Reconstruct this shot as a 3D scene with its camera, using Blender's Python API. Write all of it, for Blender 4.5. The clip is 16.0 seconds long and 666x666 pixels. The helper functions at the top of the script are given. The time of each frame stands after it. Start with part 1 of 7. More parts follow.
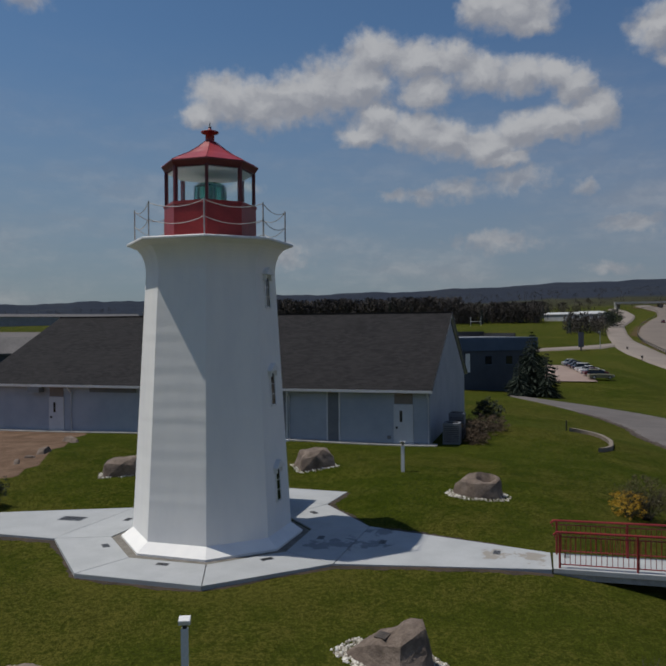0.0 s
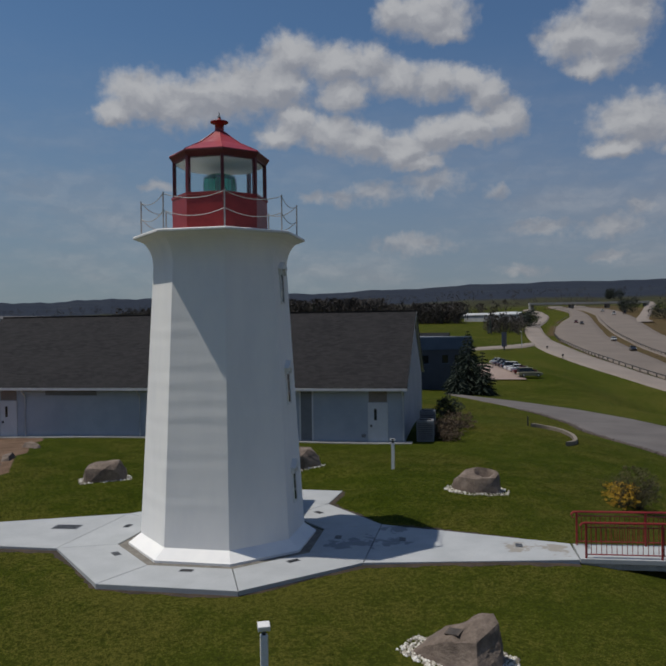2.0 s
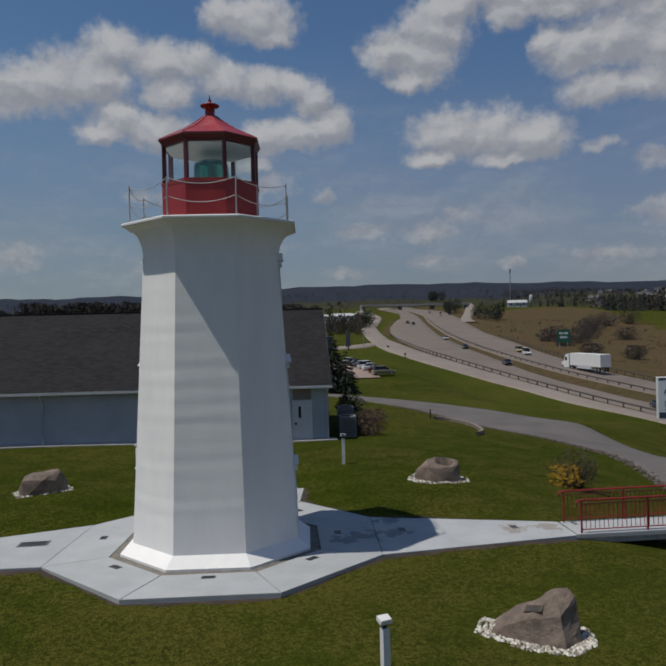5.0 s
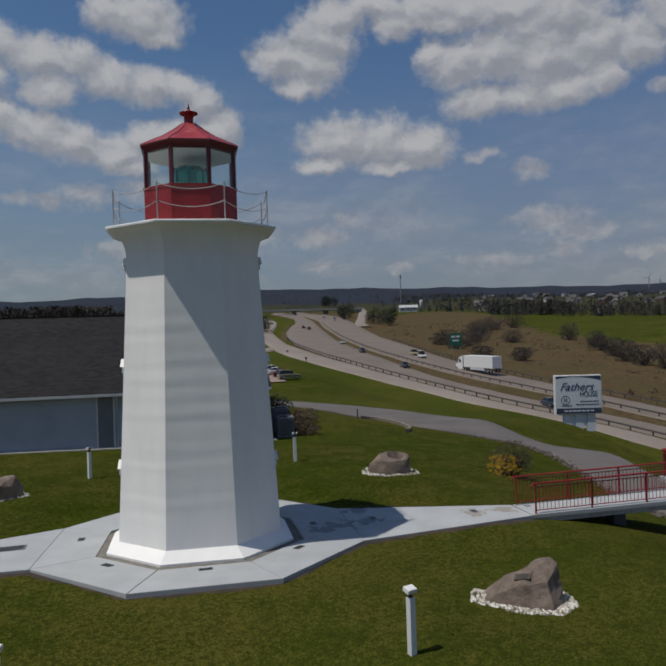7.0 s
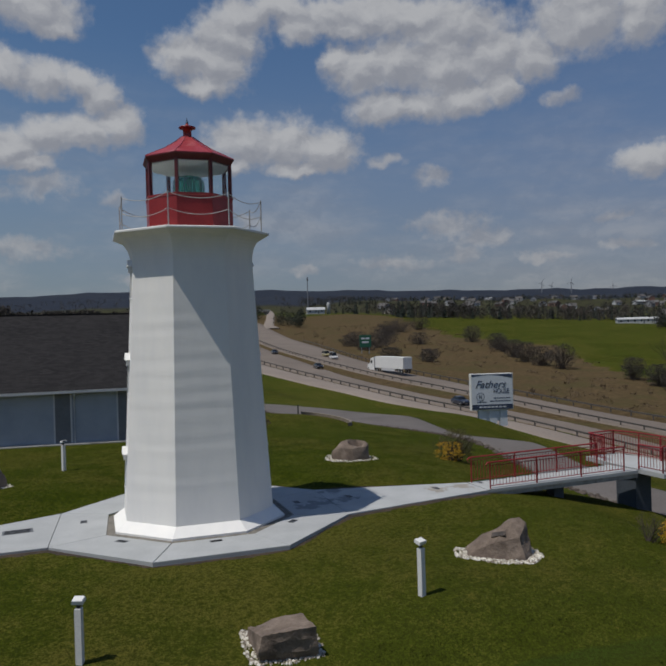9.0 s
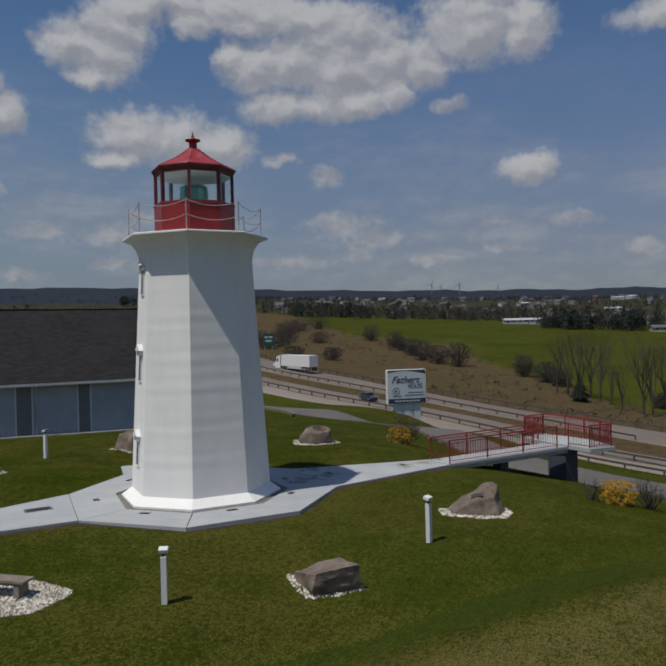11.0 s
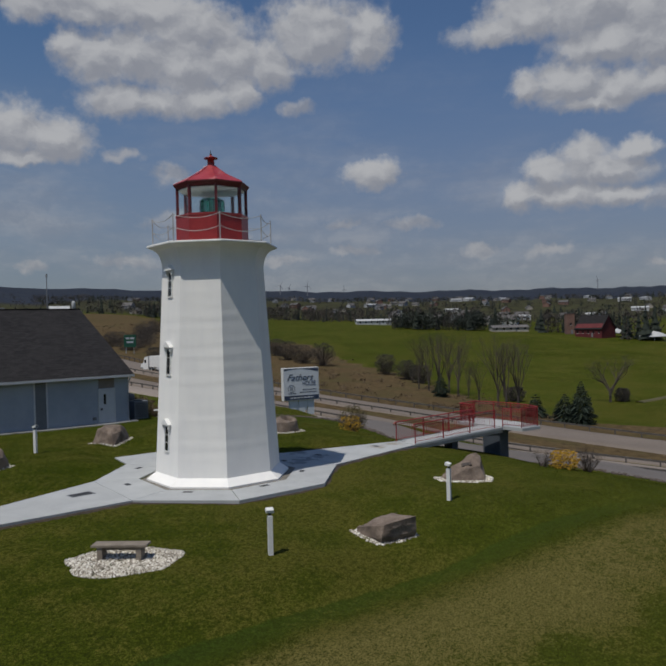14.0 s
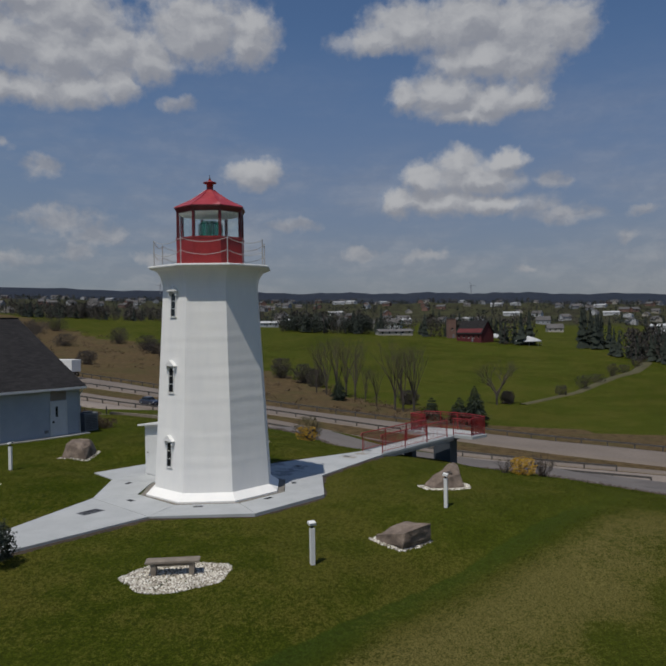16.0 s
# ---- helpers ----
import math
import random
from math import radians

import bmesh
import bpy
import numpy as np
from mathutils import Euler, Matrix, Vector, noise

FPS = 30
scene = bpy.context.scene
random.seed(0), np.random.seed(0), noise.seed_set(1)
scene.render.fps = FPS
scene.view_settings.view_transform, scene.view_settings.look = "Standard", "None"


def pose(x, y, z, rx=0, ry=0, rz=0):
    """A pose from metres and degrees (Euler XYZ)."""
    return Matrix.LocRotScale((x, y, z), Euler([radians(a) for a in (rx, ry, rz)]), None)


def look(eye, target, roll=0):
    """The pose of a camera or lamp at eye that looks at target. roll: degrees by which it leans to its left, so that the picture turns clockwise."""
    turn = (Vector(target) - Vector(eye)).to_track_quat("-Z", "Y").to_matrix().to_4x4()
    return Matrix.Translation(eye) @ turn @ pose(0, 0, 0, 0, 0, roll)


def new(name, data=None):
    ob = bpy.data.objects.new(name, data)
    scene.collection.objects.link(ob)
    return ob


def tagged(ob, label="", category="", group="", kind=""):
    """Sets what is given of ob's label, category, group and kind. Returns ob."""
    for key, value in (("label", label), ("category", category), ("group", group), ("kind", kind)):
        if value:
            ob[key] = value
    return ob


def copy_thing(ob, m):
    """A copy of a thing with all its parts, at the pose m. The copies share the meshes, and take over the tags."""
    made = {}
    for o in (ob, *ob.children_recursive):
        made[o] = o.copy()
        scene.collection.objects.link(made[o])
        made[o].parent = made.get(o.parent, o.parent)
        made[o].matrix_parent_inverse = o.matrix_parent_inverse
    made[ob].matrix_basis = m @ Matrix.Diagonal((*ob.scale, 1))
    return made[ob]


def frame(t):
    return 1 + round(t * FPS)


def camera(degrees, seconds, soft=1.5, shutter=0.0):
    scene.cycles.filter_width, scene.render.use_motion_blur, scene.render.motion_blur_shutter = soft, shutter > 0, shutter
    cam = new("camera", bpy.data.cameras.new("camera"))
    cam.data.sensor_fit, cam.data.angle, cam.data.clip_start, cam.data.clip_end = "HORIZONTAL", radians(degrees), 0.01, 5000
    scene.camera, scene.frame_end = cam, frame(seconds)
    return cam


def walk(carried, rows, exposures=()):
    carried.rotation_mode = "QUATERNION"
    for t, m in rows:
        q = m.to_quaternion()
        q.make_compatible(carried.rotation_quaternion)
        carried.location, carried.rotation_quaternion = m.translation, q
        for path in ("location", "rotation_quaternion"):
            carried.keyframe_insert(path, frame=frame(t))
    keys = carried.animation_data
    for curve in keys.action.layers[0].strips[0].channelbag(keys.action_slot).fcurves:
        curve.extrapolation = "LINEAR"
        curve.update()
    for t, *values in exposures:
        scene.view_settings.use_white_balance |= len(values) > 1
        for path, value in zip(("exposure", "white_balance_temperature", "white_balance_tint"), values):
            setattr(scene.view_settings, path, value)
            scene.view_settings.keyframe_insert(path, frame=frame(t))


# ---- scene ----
cam = camera(48.8, 16.0, soft=2.2)
PATH = [
    (0, (-1.46, -22.674, 6.168), (-1.007, -20.726, 6.161), -0.4),
    (0.5, (-2.014, -22.385, 6.135), (-1.552, -20.439, 6.13), -0.4),
    (1, (-2.746, -22.122, 6.088), (-2.231, -20.19, 6.082), -0.4),
    (1.5, (-3.418, -21.799, 6.051), (-2.819, -19.891, 6.047), -0.5),
    (2, (-4.106, -21.532, 6.032), (-3.442, -19.646, 6.027), -0.7),
    (2.5, (-4.832, -21.196, 5.997), (-4.099, -19.335, 5.991), -0.8),
    (3, (-5.597, -20.802, 5.939), (-4.793, -18.97, 5.933), -0.9),
    (3.5, (-6.312, -20.378, 5.914), (-5.433, -18.582, 5.908), -1.1),
    (4, (-7.024, -19.966, 5.89), (-6.07, -18.207, 5.883), -1.2),
    (6.5, (-10.247, -18.587, 5.772), (-8.997, -17.026, 5.771), -1.7),
    (7, (-10.95, -18.623, 5.757), (-9.636, -17.115, 5.757), -1.8),
    (7.5, (-11.716, -18.66, 5.728), (-10.345, -17.204, 5.728), -1.8),
    (8, (-12.498, -18.677, 5.698), (-11.077, -17.27, 5.698), -1.8),
    (10.5, (-17.749, -18.238, 5.592), (-16.128, -17.066, 5.584), -1.4),
    (11, (-18.823, -17.954, 5.56), (-17.15, -16.859, 5.549), -1.4),
    (11.5, (-19.923, -17.619, 5.529), (-18.204, -16.597, 5.515), -1.4),
    (12, (-20.985, -17.165, 5.506), (-19.222, -16.222, 5.49), -1.5),
    (12.5, (-22.048, -16.636, 5.496), (-20.248, -15.766, 5.477), -1.5),
    (13, (-23.015, -16.036, 5.504), (-21.187, -15.225, 5.484), -1.5),
    (13.5, (-23.941, -15.35, 5.501), (-22.093, -14.587, 5.481), -1.5),
    (14, (-24.872, -14.608, 5.621), (-23.009, -13.88, 5.602), -1.5),
    (14.5, (-25.775, -13.809, 5.858), (-23.893, -13.132, 5.839), -1.4),
    (15, (-26.524, -12.896, 6.033), (-24.62, -12.283, 6.014), -1.3),
    (15.5, (-27.205, -11.932, 6.221), (-25.275, -11.407, 6.201), -1.2),
    (16, (-27.836, -10.906, 6.46), (-25.881, -10.488, 6.438), -0.9),
]
walk(cam, [(t, look(eye, target, roll)) for t, eye, target, roll in PATH])

# ---------------------------------------------------------------- light
SUN_EL, SUN_AZ = radians(66), radians(289)      # height, and compass bearing from +y
to_sun = Vector((math.sin(SUN_AZ) * math.cos(SUN_EL), math.cos(SUN_AZ) * math.cos(SUN_EL), math.sin(SUN_EL)))
sun_data = bpy.data.lights.new("sun", "SUN")
sun_data.energy, sun_data.angle, sun_data.color = 4.55, radians(0.55), (1.0, 0.945, 0.86)
sun = new("sun", sun_data)
sun.matrix_world = look(to_sun * 50, (0, 0, 0))
scene.view_settings.exposure = -0.58

sky_world = bpy.data.worlds.new("sky")
scene.world = sky_world
sky_world.use_nodes = True
wt = sky_world.node_tree
wt.nodes.clear()


class Graph:
    """Short hand for node trees."""

    def __init__(self, tree):
        self.tree = tree

    def node(self, kind, **values):
        n = self.tree.nodes.new(kind)
        for key, value in values.items():
            n.inputs[key].default_value = value
        return n

    def plug(self, a, b):
        self.tree.links.new(a, b)

    def math(self, op, a, b=None, c=None, clamp=False):
        n = self.tree.nodes.new("ShaderNodeMath")
        n.operation, n.use_clamp = op, clamp
        for k, v in enumerate((a, b, c)):
            if v is None:
                continue
            if isinstance(v, (int, float)):
                n.inputs[k].default_value = v
            else:
                self.plug(v, n.inputs[k])
        return n.outputs[0]

    def vec(self, op, a, b=None):
        n = self.tree.nodes.new("ShaderNodeVectorMath")
        n.operation = op
        for k, v in enumerate((a, b)):
            if v is None:
                continue
            if isinstance(v, (tuple, list)):
                n.inputs[k].default_value = v
            else:
                self.plug(v, n.inputs[k])
        return n.outputs["Value"] if op in ("LENGTH", "DOT_PRODUCT") else n.outputs[0]

    def noise(self, where, scale, detail=4.0, rough=0.55, distort=0.0):
        n = self.tree.nodes.new("ShaderNodeTexNoise")
        n.inputs["Scale"].default_value, n.inputs["Detail"].default_value = scale, detail
        n.inputs["Roughness"].default_value, n.inputs["Distortion"].default_value = rough, distort
        if where is not None:
            self.plug(where, n.inputs["Vector"])
        return n.outputs[0]

    def span(self, value, a, b, lo=0.0, hi=1.0, smooth=True):
        n = self.tree.nodes.new("ShaderNodeMapRange")
        n.interpolation_type = "SMOOTHSTEP" if smooth else "LINEAR"
        self.plug(value, n.inputs[0])
        for k, v in zip((1, 2, 3, 4), (a, b, lo, hi)):
            n.inputs[k].default_value = v
        return n.outputs[0]

    def mix(self, fac, a, b, blend="MIX"):
        n = self.tree.nodes.new("ShaderNodeMix")
        n.data_type, n.blend_type = "RGBA", blend
        for socket, v in ((n.inputs[0], fac), (n.inputs[6], a), (n.inputs[7], b)):
            if isinstance(v, (int, float)):
                socket.default_value = v
            elif isinstance(v, (tuple, list)):
                socket.default_value = (*v[:3], 1)
            else:
                self.plug(v, socket)
        return n.outputs[2]


# the sky: Nishita, with fair-weather cumulus
g = Graph(wt)
sky = g.node("ShaderNodeTexSky")
sky.sky_type, sky.sun_disc, sky.sun_elevation, sky.sun_rotation = "NISHITA", False, SUN_EL, SUN_AZ
sky.air_density, sky.dust_density, sky.ozone_density = 1.0, 0.7, 2.6
way = g.node("ShaderNodeTexCoord").outputs["Generated"]
part_xyz = g.node("ShaderNodeSeparateXYZ")
g.plug(way, part_xyz.inputs[0])
az = g.math("ARCTAN2", part_xyz.outputs[0], part_xyz.outputs[1])
el = g.math("ARCSINE", part_xyz.outputs[2])
joined = g.node("ShaderNodeCombineXYZ")
g.plug(az, joined.inputs[0])
g.plug(el, joined.inputs[1])
uv = g.vec("SCALE", joined.outputs[0])
uv.node.inputs["Scale"].default_value = 57.2958     # degrees
near_d, mid_d, low_d = [], [], []
# lobes of clouds: bearing, height, half width and half height in degrees
# the long bank
for lobe in ((3.0, 16.2, 1.53, 0.82), (4.9, 17.3, 2.49, 1.7), (7.7, 17.1, 2.87, 1.93), (10.3, 17.5, 2.59, 1.94), (12.9, 18.2, 2.62, 2.09), (16.5, 20.6, 2.48, 1.45), (15.5, 18.5, 2.64, 2.09), (19.9, 20.0, 2.81, 1.52), (22.5, 19.9, 1.98, 1.41), (20.5, 17.9, 1.99, 1.35), (24.5, 18.8, 2.3, 1.33), (27.7, 18.5, 2.43, 1.24), (30.3, 18.5, 1.59, 1.03)):
    near_d.append(lobe)
# its lower arm
for lobe in ((31.6, 17.4, 1.74, 1.33), (32.8, 15.7, 1.63, 1.35), (30.3, 15.0, 2.39, 1.46), (27.7, 14.8, 2.43, 1.53), (25.4, 13.7, 2.62, 1.5), (22.1, 14.2, 2.64, 1.56), (19.5, 15.0, 2.65, 1.55), (16.8, 15.8, 2.15, 1.47), (15.5, 14.9, 1.98, 0.99), (26.3, 12.7, 2.28, 0.78)):
    near_d.append(lobe)
# overhead
for lobe in ((27.1, 23.0, 3.25, 1.67), (24.5, 23.3, 1.64, 1.39), (28.1, 21.8, 1.62, 0.71)):
    near_d.append(lobe)
# the clumps past the bank
for lobe in ((37.6, 20.5, 2.31, 1.75), (39.9, 20.2, 2.82, 2.2), (41.0, 21.9, 2.65, 2.01), (38.9, 18.4, 2.15, 0.75), (42.0, 23.3, 2.65, 1.4), (42.1, 14.7, 2.98, 1.86), (45.4, 14.4, 3.29, 1.93), (48.6, 13.9, 2.76, 1.8), (40.7, 12.9, 1.99, 0.79), (46.3, 12.5, 2.63, 0.69)):
    near_d.append(lobe)
# the broad clump
for lobe in ((46.3, 22.5, 1.64, 1.27), (49.0, 23.2, 3.57, 1.39), (50.5, 22.2, 1.61, 0.7), (49.2, 20.3, 1.3, 1.16), (51.4, 19.6, 2.56, 1.88), (54.3, 19.9, 3.13, 2.0), (57.7, 19.5, 3.34, 2.54), (61.3, 19.8, 2.91, 2.2), (64.2, 19.7, 1.95, 1.89), (52.9, 16.8, 2.85, 1.25), (56.1, 16.8, 2.47, 1.23), (59.1, 17.3, 2.69, 1.44), (61.8, 17.5, 1.73, 1.41), (58.4, 21.9, 4.51, 1.63)):
    near_d.append(lobe)
# its far end, and a lone puff
for lobe in ((71.8, 21.4, 2.15, 2.21), (67.7, 21.8, 3.82, 2.52), (72.2, 11.6, 2.3, 1.13)):
    near_d.append(lobe)
# the last clump
for lobe in ((81.5, 20.9, 2.3, 1.01), (84.1, 21.9, 3.26, 1.69), (88.0, 21.7, 3.83, 2.24), (92.4, 21.0, 3.7, 2.5), (95.7, 20.9, 2.39, 1.92), (89.5, 19.3, 4.11, 1.44), (93.0, 19.0, 2.76, 1.71), (84.0, 16.8, 1.47, 1.2), (86.9, 17.0, 2.89, 1.64), (90.1, 16.3, 2.83, 1.49), (92.9, 16.5, 1.84, 1.17), (88.5, 15.4, 2.55, 0.66)):
    near_d.append(lobe)
# the clump below it
for lobe in ((87.8, 12.0, 1.92, 1.18), (85.2, 10.9, 1.95, 1.26), (89.1, 10.9, 3.49, 1.41), (91.6, 12.1, 1.56, 0.77), (83.2, 9.2, 1.47, 1.12), (86.5, 9.3, 3.23, 1.11), (89.7, 9.0, 2.85, 0.79)):
    near_d.append(lobe)
# upper parts of the clumps
for lobe in ((55.2, 22.8, 6.18, 1.36), (49.8, 22.4, 3.49, 0.66), (88.8, 21.8, 4.43, 1.61), (92.6, 19.4, 2.81, 2.17), (45.0, 23.8, 2.97, 1.11), (52.2, 23.4, 3.82, 1.23)):
    near_d.append(lobe)
# out of sight, so that the sky goes on all round
for lobe in ((-40, 20, 9, 4), (-75, 26, 8, 5), (-110, 18, 12, 4), (-150, 24, 11, 5), (150, 18, 13, 4), (125, 24, 9, 5)):
    near_d.append(lobe)
# thin scraps
for lobe in ((27.3, 11.2, 2.6, 1.01), (22.7, 10.6, 1.98, 0.83), (20.1, 10.3, 1.32, 0.64), (32.0, 10.5, 1.1, 0.56), (17.9, 10.2, 0.99, 0.48), (6.1, 11.0, 1.1, 0.44), (53.0, 12.8, 1.27, 0.43), (56.4, 11.6, 1.29, 0.8), (79.8, 20.7, 1.95, 0.74), (65.8, 16.5, 0.97, 0.48), (93.4, 8.8, 2.14, 0.87), (94.7, 10.7, 1.36, 0.55), (92.2, 8.5, 1.24, 0.63), (95.6, 8.0, 2.4, 0.77), (66.7, 16.4, 0.96, 0.54), (-9.5, 22.5, 1.7, 0.58)):
    mid_d.append(lobe)
# small flat ones low down
for lobe in ((42.2, 8.7, 1.49, 0.58), (40.2, 7.6, 2.65, 0.82), (57.9, 8.0, 2.87, 0.93), (58.8, 5.9, 1.35, 0.75), (53.5, 5.2, 3.15, 0.58), (60.3, 7.0, 2.06, 0.77), (64.3, 5.3, 1.67, 0.42), (40.4, 5.5, 1.16, 0.39), (46.7, 4.8, 1.15, 0.39), (9.0, 5.7, 2.28, 1.01)):
    low_d.append(lobe)
# more of them
for lobe in ((25.6, 6.6, 2.94, 0.72), (35.2, 7.6, 2.14, 0.63), (40.0, 7.3, 2.03, 0.73), (39.9, 5.3, 1.16, 0.43), (34.2, 4.4, 1.54, 0.45), (69.6, 8.0, 1.41, 0.44), (70.2, 5.8, 1.88, 0.45), (80.5, 5.5, 1.66, 0.54), (74.8, 7.7, 1.79, 0.43), (65.0, 5.4, 2.27, 0.39), (85.1, 5.4, 1.95, 0.52), (80.5, 5.7, 1.32, 0.39), (99.9, 6.2, 0.99, 0.48), (92.5, 4.1, 1.24, 0.38), (100.8, 8.0, 1.12, 0.36)):
    low_d.append(lobe)


def billow(where, scale, reach, detail):
    """Shifts a direction by a noise of its own, so that outlines bulge like cauliflower."""
    n = g.node("ShaderNodeTexNoise", Scale=scale, Detail=detail, Roughness=0.55)
    g.plug(where, n.inputs["Vector"])
    off = g.vec("MULTIPLY", g.vec("SUBTRACT", n.outputs["Color"], (0.5, 0.5, 0.5)), (reach, reach * 0.75, 0))
    return g.vec("ADD", where, off)


def lobes(where, many, soft):
    """Distance to the nearest lobe, 1 at its rim."""
    d = None
    for a, e, wide, high in many:
        n = g.tree.nodes.new("ShaderNodeVectorMath")
        n.operation = "MULTIPLY_ADD"
        g.plug(where, n.inputs[0])
        n.inputs[1].default_value = (1 / wide, 1 / high, 0)
        n.inputs[2].default_value = (-a / wide, -e / high, 0)
        l = g.vec("LENGTH", n.outputs[0])
        d = l if d is None else g.math("SMOOTH_MIN", d, l, soft)
    return d


warped = billow(billow(uv, 0.30, 2.6, 5.0), 1.1, 0.85, 3.0)
frayed = g.noise(uv, 1.3, 4, 0.55)
d_big = lobes(warped, near_d, 0.35)
sunward = lobes(g.vec("ADD", warped, (-0.3, 0.85, 0)), near_d, 0.35)
d_mid, d_low = lobes(warped, mid_d, 0.3), lobes(warped, low_d, 0.3)


def fray(d, amount):
    return g.math("ADD", d, g.math("MULTIPLY", g.math("SUBTRACT", frayed, 0.5), amount))


cover_big = g.math("MAXIMUM", g.math("MULTIPLY", g.span(fray(d_big, 0.75), 1.36, 0.55), 0.94), g.math("MULTIPLY", g.span(fray(d_mid, 1.3), 1.5, 0.2), 0.66))
cover_low = g.math("MULTIPLY", g.span(fray(d_low, 1.6), 1.65, 0.2), 0.62)
veil = g.math("MULTIPLY", g.span(g.noise(g.vec("MULTIPLY", uv, (0.05, 0.17, 1)), 1.0, 6, 0.62), 0.38, 0.72), g.span(el, 0.40, 0.08))
cover = g.math("MAXIMUM", g.math("MAXIMUM", cover_big, cover_low), g.math("MULTIPLY", veil, 0.46))
# crowns and sunward flanks lit, bases greyer, with folds between the billows
here = g.noise(g.vec("MULTIPLY", warped, (0.8, 1.25, 1)), 0.55, 4, 0.55)
above = g.noise(g.vec("MULTIPLY", g.vec("ADD", warped, (-0.25, 0.7, 0)), (0.8, 1.25, 1)), 0.55, 4, 0.55)
folds = g.math("MULTIPLY", g.math("SUBTRACT", here, above), 1.7)
rise = g.math("SUBTRACT", g.math("MINIMUM", sunward, 1.5), g.math("MINIMUM", d_big, 1.5))
lit = g.span(g.math("ADD", rise, folds), -0.55, 0.80)
cloud_colour = g.mix(lit, (4.45, 4.65, 5.25), (7.5, 7.6, 7.85))
low_colour = g.mix(g.span(folds, -0.3, 0.35), (4.6, 4.7, 5.15), (6.9, 6.8, 6.85))
cloud_colour = g.mix(g.span(d_big, 1.25, 1.5), cloud_colour, low_colour)
round_about = g.span(g.math("ABSOLUTE", g.math("SUBTRACT", az, -0.25)), 0.2, 1.7)
haze = g.math("MULTIPLY", g.span(el, 0.40, 0.02), g.math("SUBTRACT", 0.74, g.math("MULTIPLY", round_about, 0.10)))
blue = g.mix(1.0, sky.outputs[0], g.mix(round_about, (0.82, 1.05, 1.19), (0.88, 1.03, 1.20)), "MULTIPLY")
clear = g.mix(haze, blue, g.mix(round_about, (3.10, 3.66, 4.35), (2.86, 2.74, 3.38)))
whole = g.mix(cover, clear, cloud_colour)
back = g.node("ShaderNodeBackground", Strength=0.085)
g.plug(whole, back.inputs[0])
g.plug(back.outputs[0], g.node("ShaderNodeOutputWorld").inputs[0])


# ---------------------------------------------------------------- materials
def shader(name):
    m = bpy.data.materials.new(name)
    m.use_nodes = True
    gr = Graph(m.node_tree)
    return m, gr, m.node_tree.nodes["Principled BSDF"]


def surface(name, dark, light, coarse=1.2, fine=25.0, rough=0.75, bump=0.15, depth=0.01, metal=0.0, jitter=0.0, stain=None, spread=0.5):
    """A weathered solid colour: two tones at a coarse scale, grain at a fine one, relief from the grain."""
    m, gr, bsdf = shader(name)
    where = gr.node("ShaderNodeTexCoord").outputs["Object"]
    big = gr.noise(where, coarse, 5, 0.6)
    small = gr.noise(where, fine, 4, 0.6)
    tone = gr.mix(gr.span(big, 0.5 - spread / 2, 0.5 + spread / 2), dark, light)
    tone = gr.mix(gr.span(small, 0.3, 0.7, 0.0, 0.35), tone, tuple(c * 0.62 for c in dark))
    if stain:
        blot = gr.noise(where, coarse * 0.45, 6, 0.7, 0.6)
        tone = gr.mix(gr.span(blot, 0.55, 0.72, 0, 0.8), tone, stain)
    if jitter:
        rnd = gr.node("ShaderNodeObjectInfo").outputs["Random"]
        tone = gr.mix(gr.span(rnd, 0, 1, 0, jitter, False), tone, tuple(c * 0.55 for c in dark))
    gr.plug(tone, bsdf.inputs["Base Color"])
    gr.plug(gr.span(small, 0.2, 0.8, rough - 0.08, min(1.0, rough + 0.08), False), bsdf.inputs["Roughness"])
    bsdf.inputs["Metallic"].default_value = metal
    if bump:
        b = gr.node("ShaderNodeBump", Strength=bump, Distance=depth)
        gr.plug(small, b.inputs["Height"])
        gr.plug(b.outputs[0], bsdf.inputs["Normal"])
    return m


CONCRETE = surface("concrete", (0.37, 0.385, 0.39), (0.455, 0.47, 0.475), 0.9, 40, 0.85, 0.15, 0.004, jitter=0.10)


def blotch(m, spots, tone):
    """Ragged blotches of another tone on a finished material: x, y, reach."""
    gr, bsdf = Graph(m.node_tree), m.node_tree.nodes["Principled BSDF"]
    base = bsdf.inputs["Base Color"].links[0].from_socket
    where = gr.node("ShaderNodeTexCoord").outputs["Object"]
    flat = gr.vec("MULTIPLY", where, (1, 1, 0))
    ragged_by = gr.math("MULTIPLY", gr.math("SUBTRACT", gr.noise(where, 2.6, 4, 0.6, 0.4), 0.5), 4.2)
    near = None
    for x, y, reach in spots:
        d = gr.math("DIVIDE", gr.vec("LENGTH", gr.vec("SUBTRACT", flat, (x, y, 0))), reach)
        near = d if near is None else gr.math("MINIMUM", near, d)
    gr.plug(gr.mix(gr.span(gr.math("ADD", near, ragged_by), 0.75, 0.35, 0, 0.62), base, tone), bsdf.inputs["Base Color"])


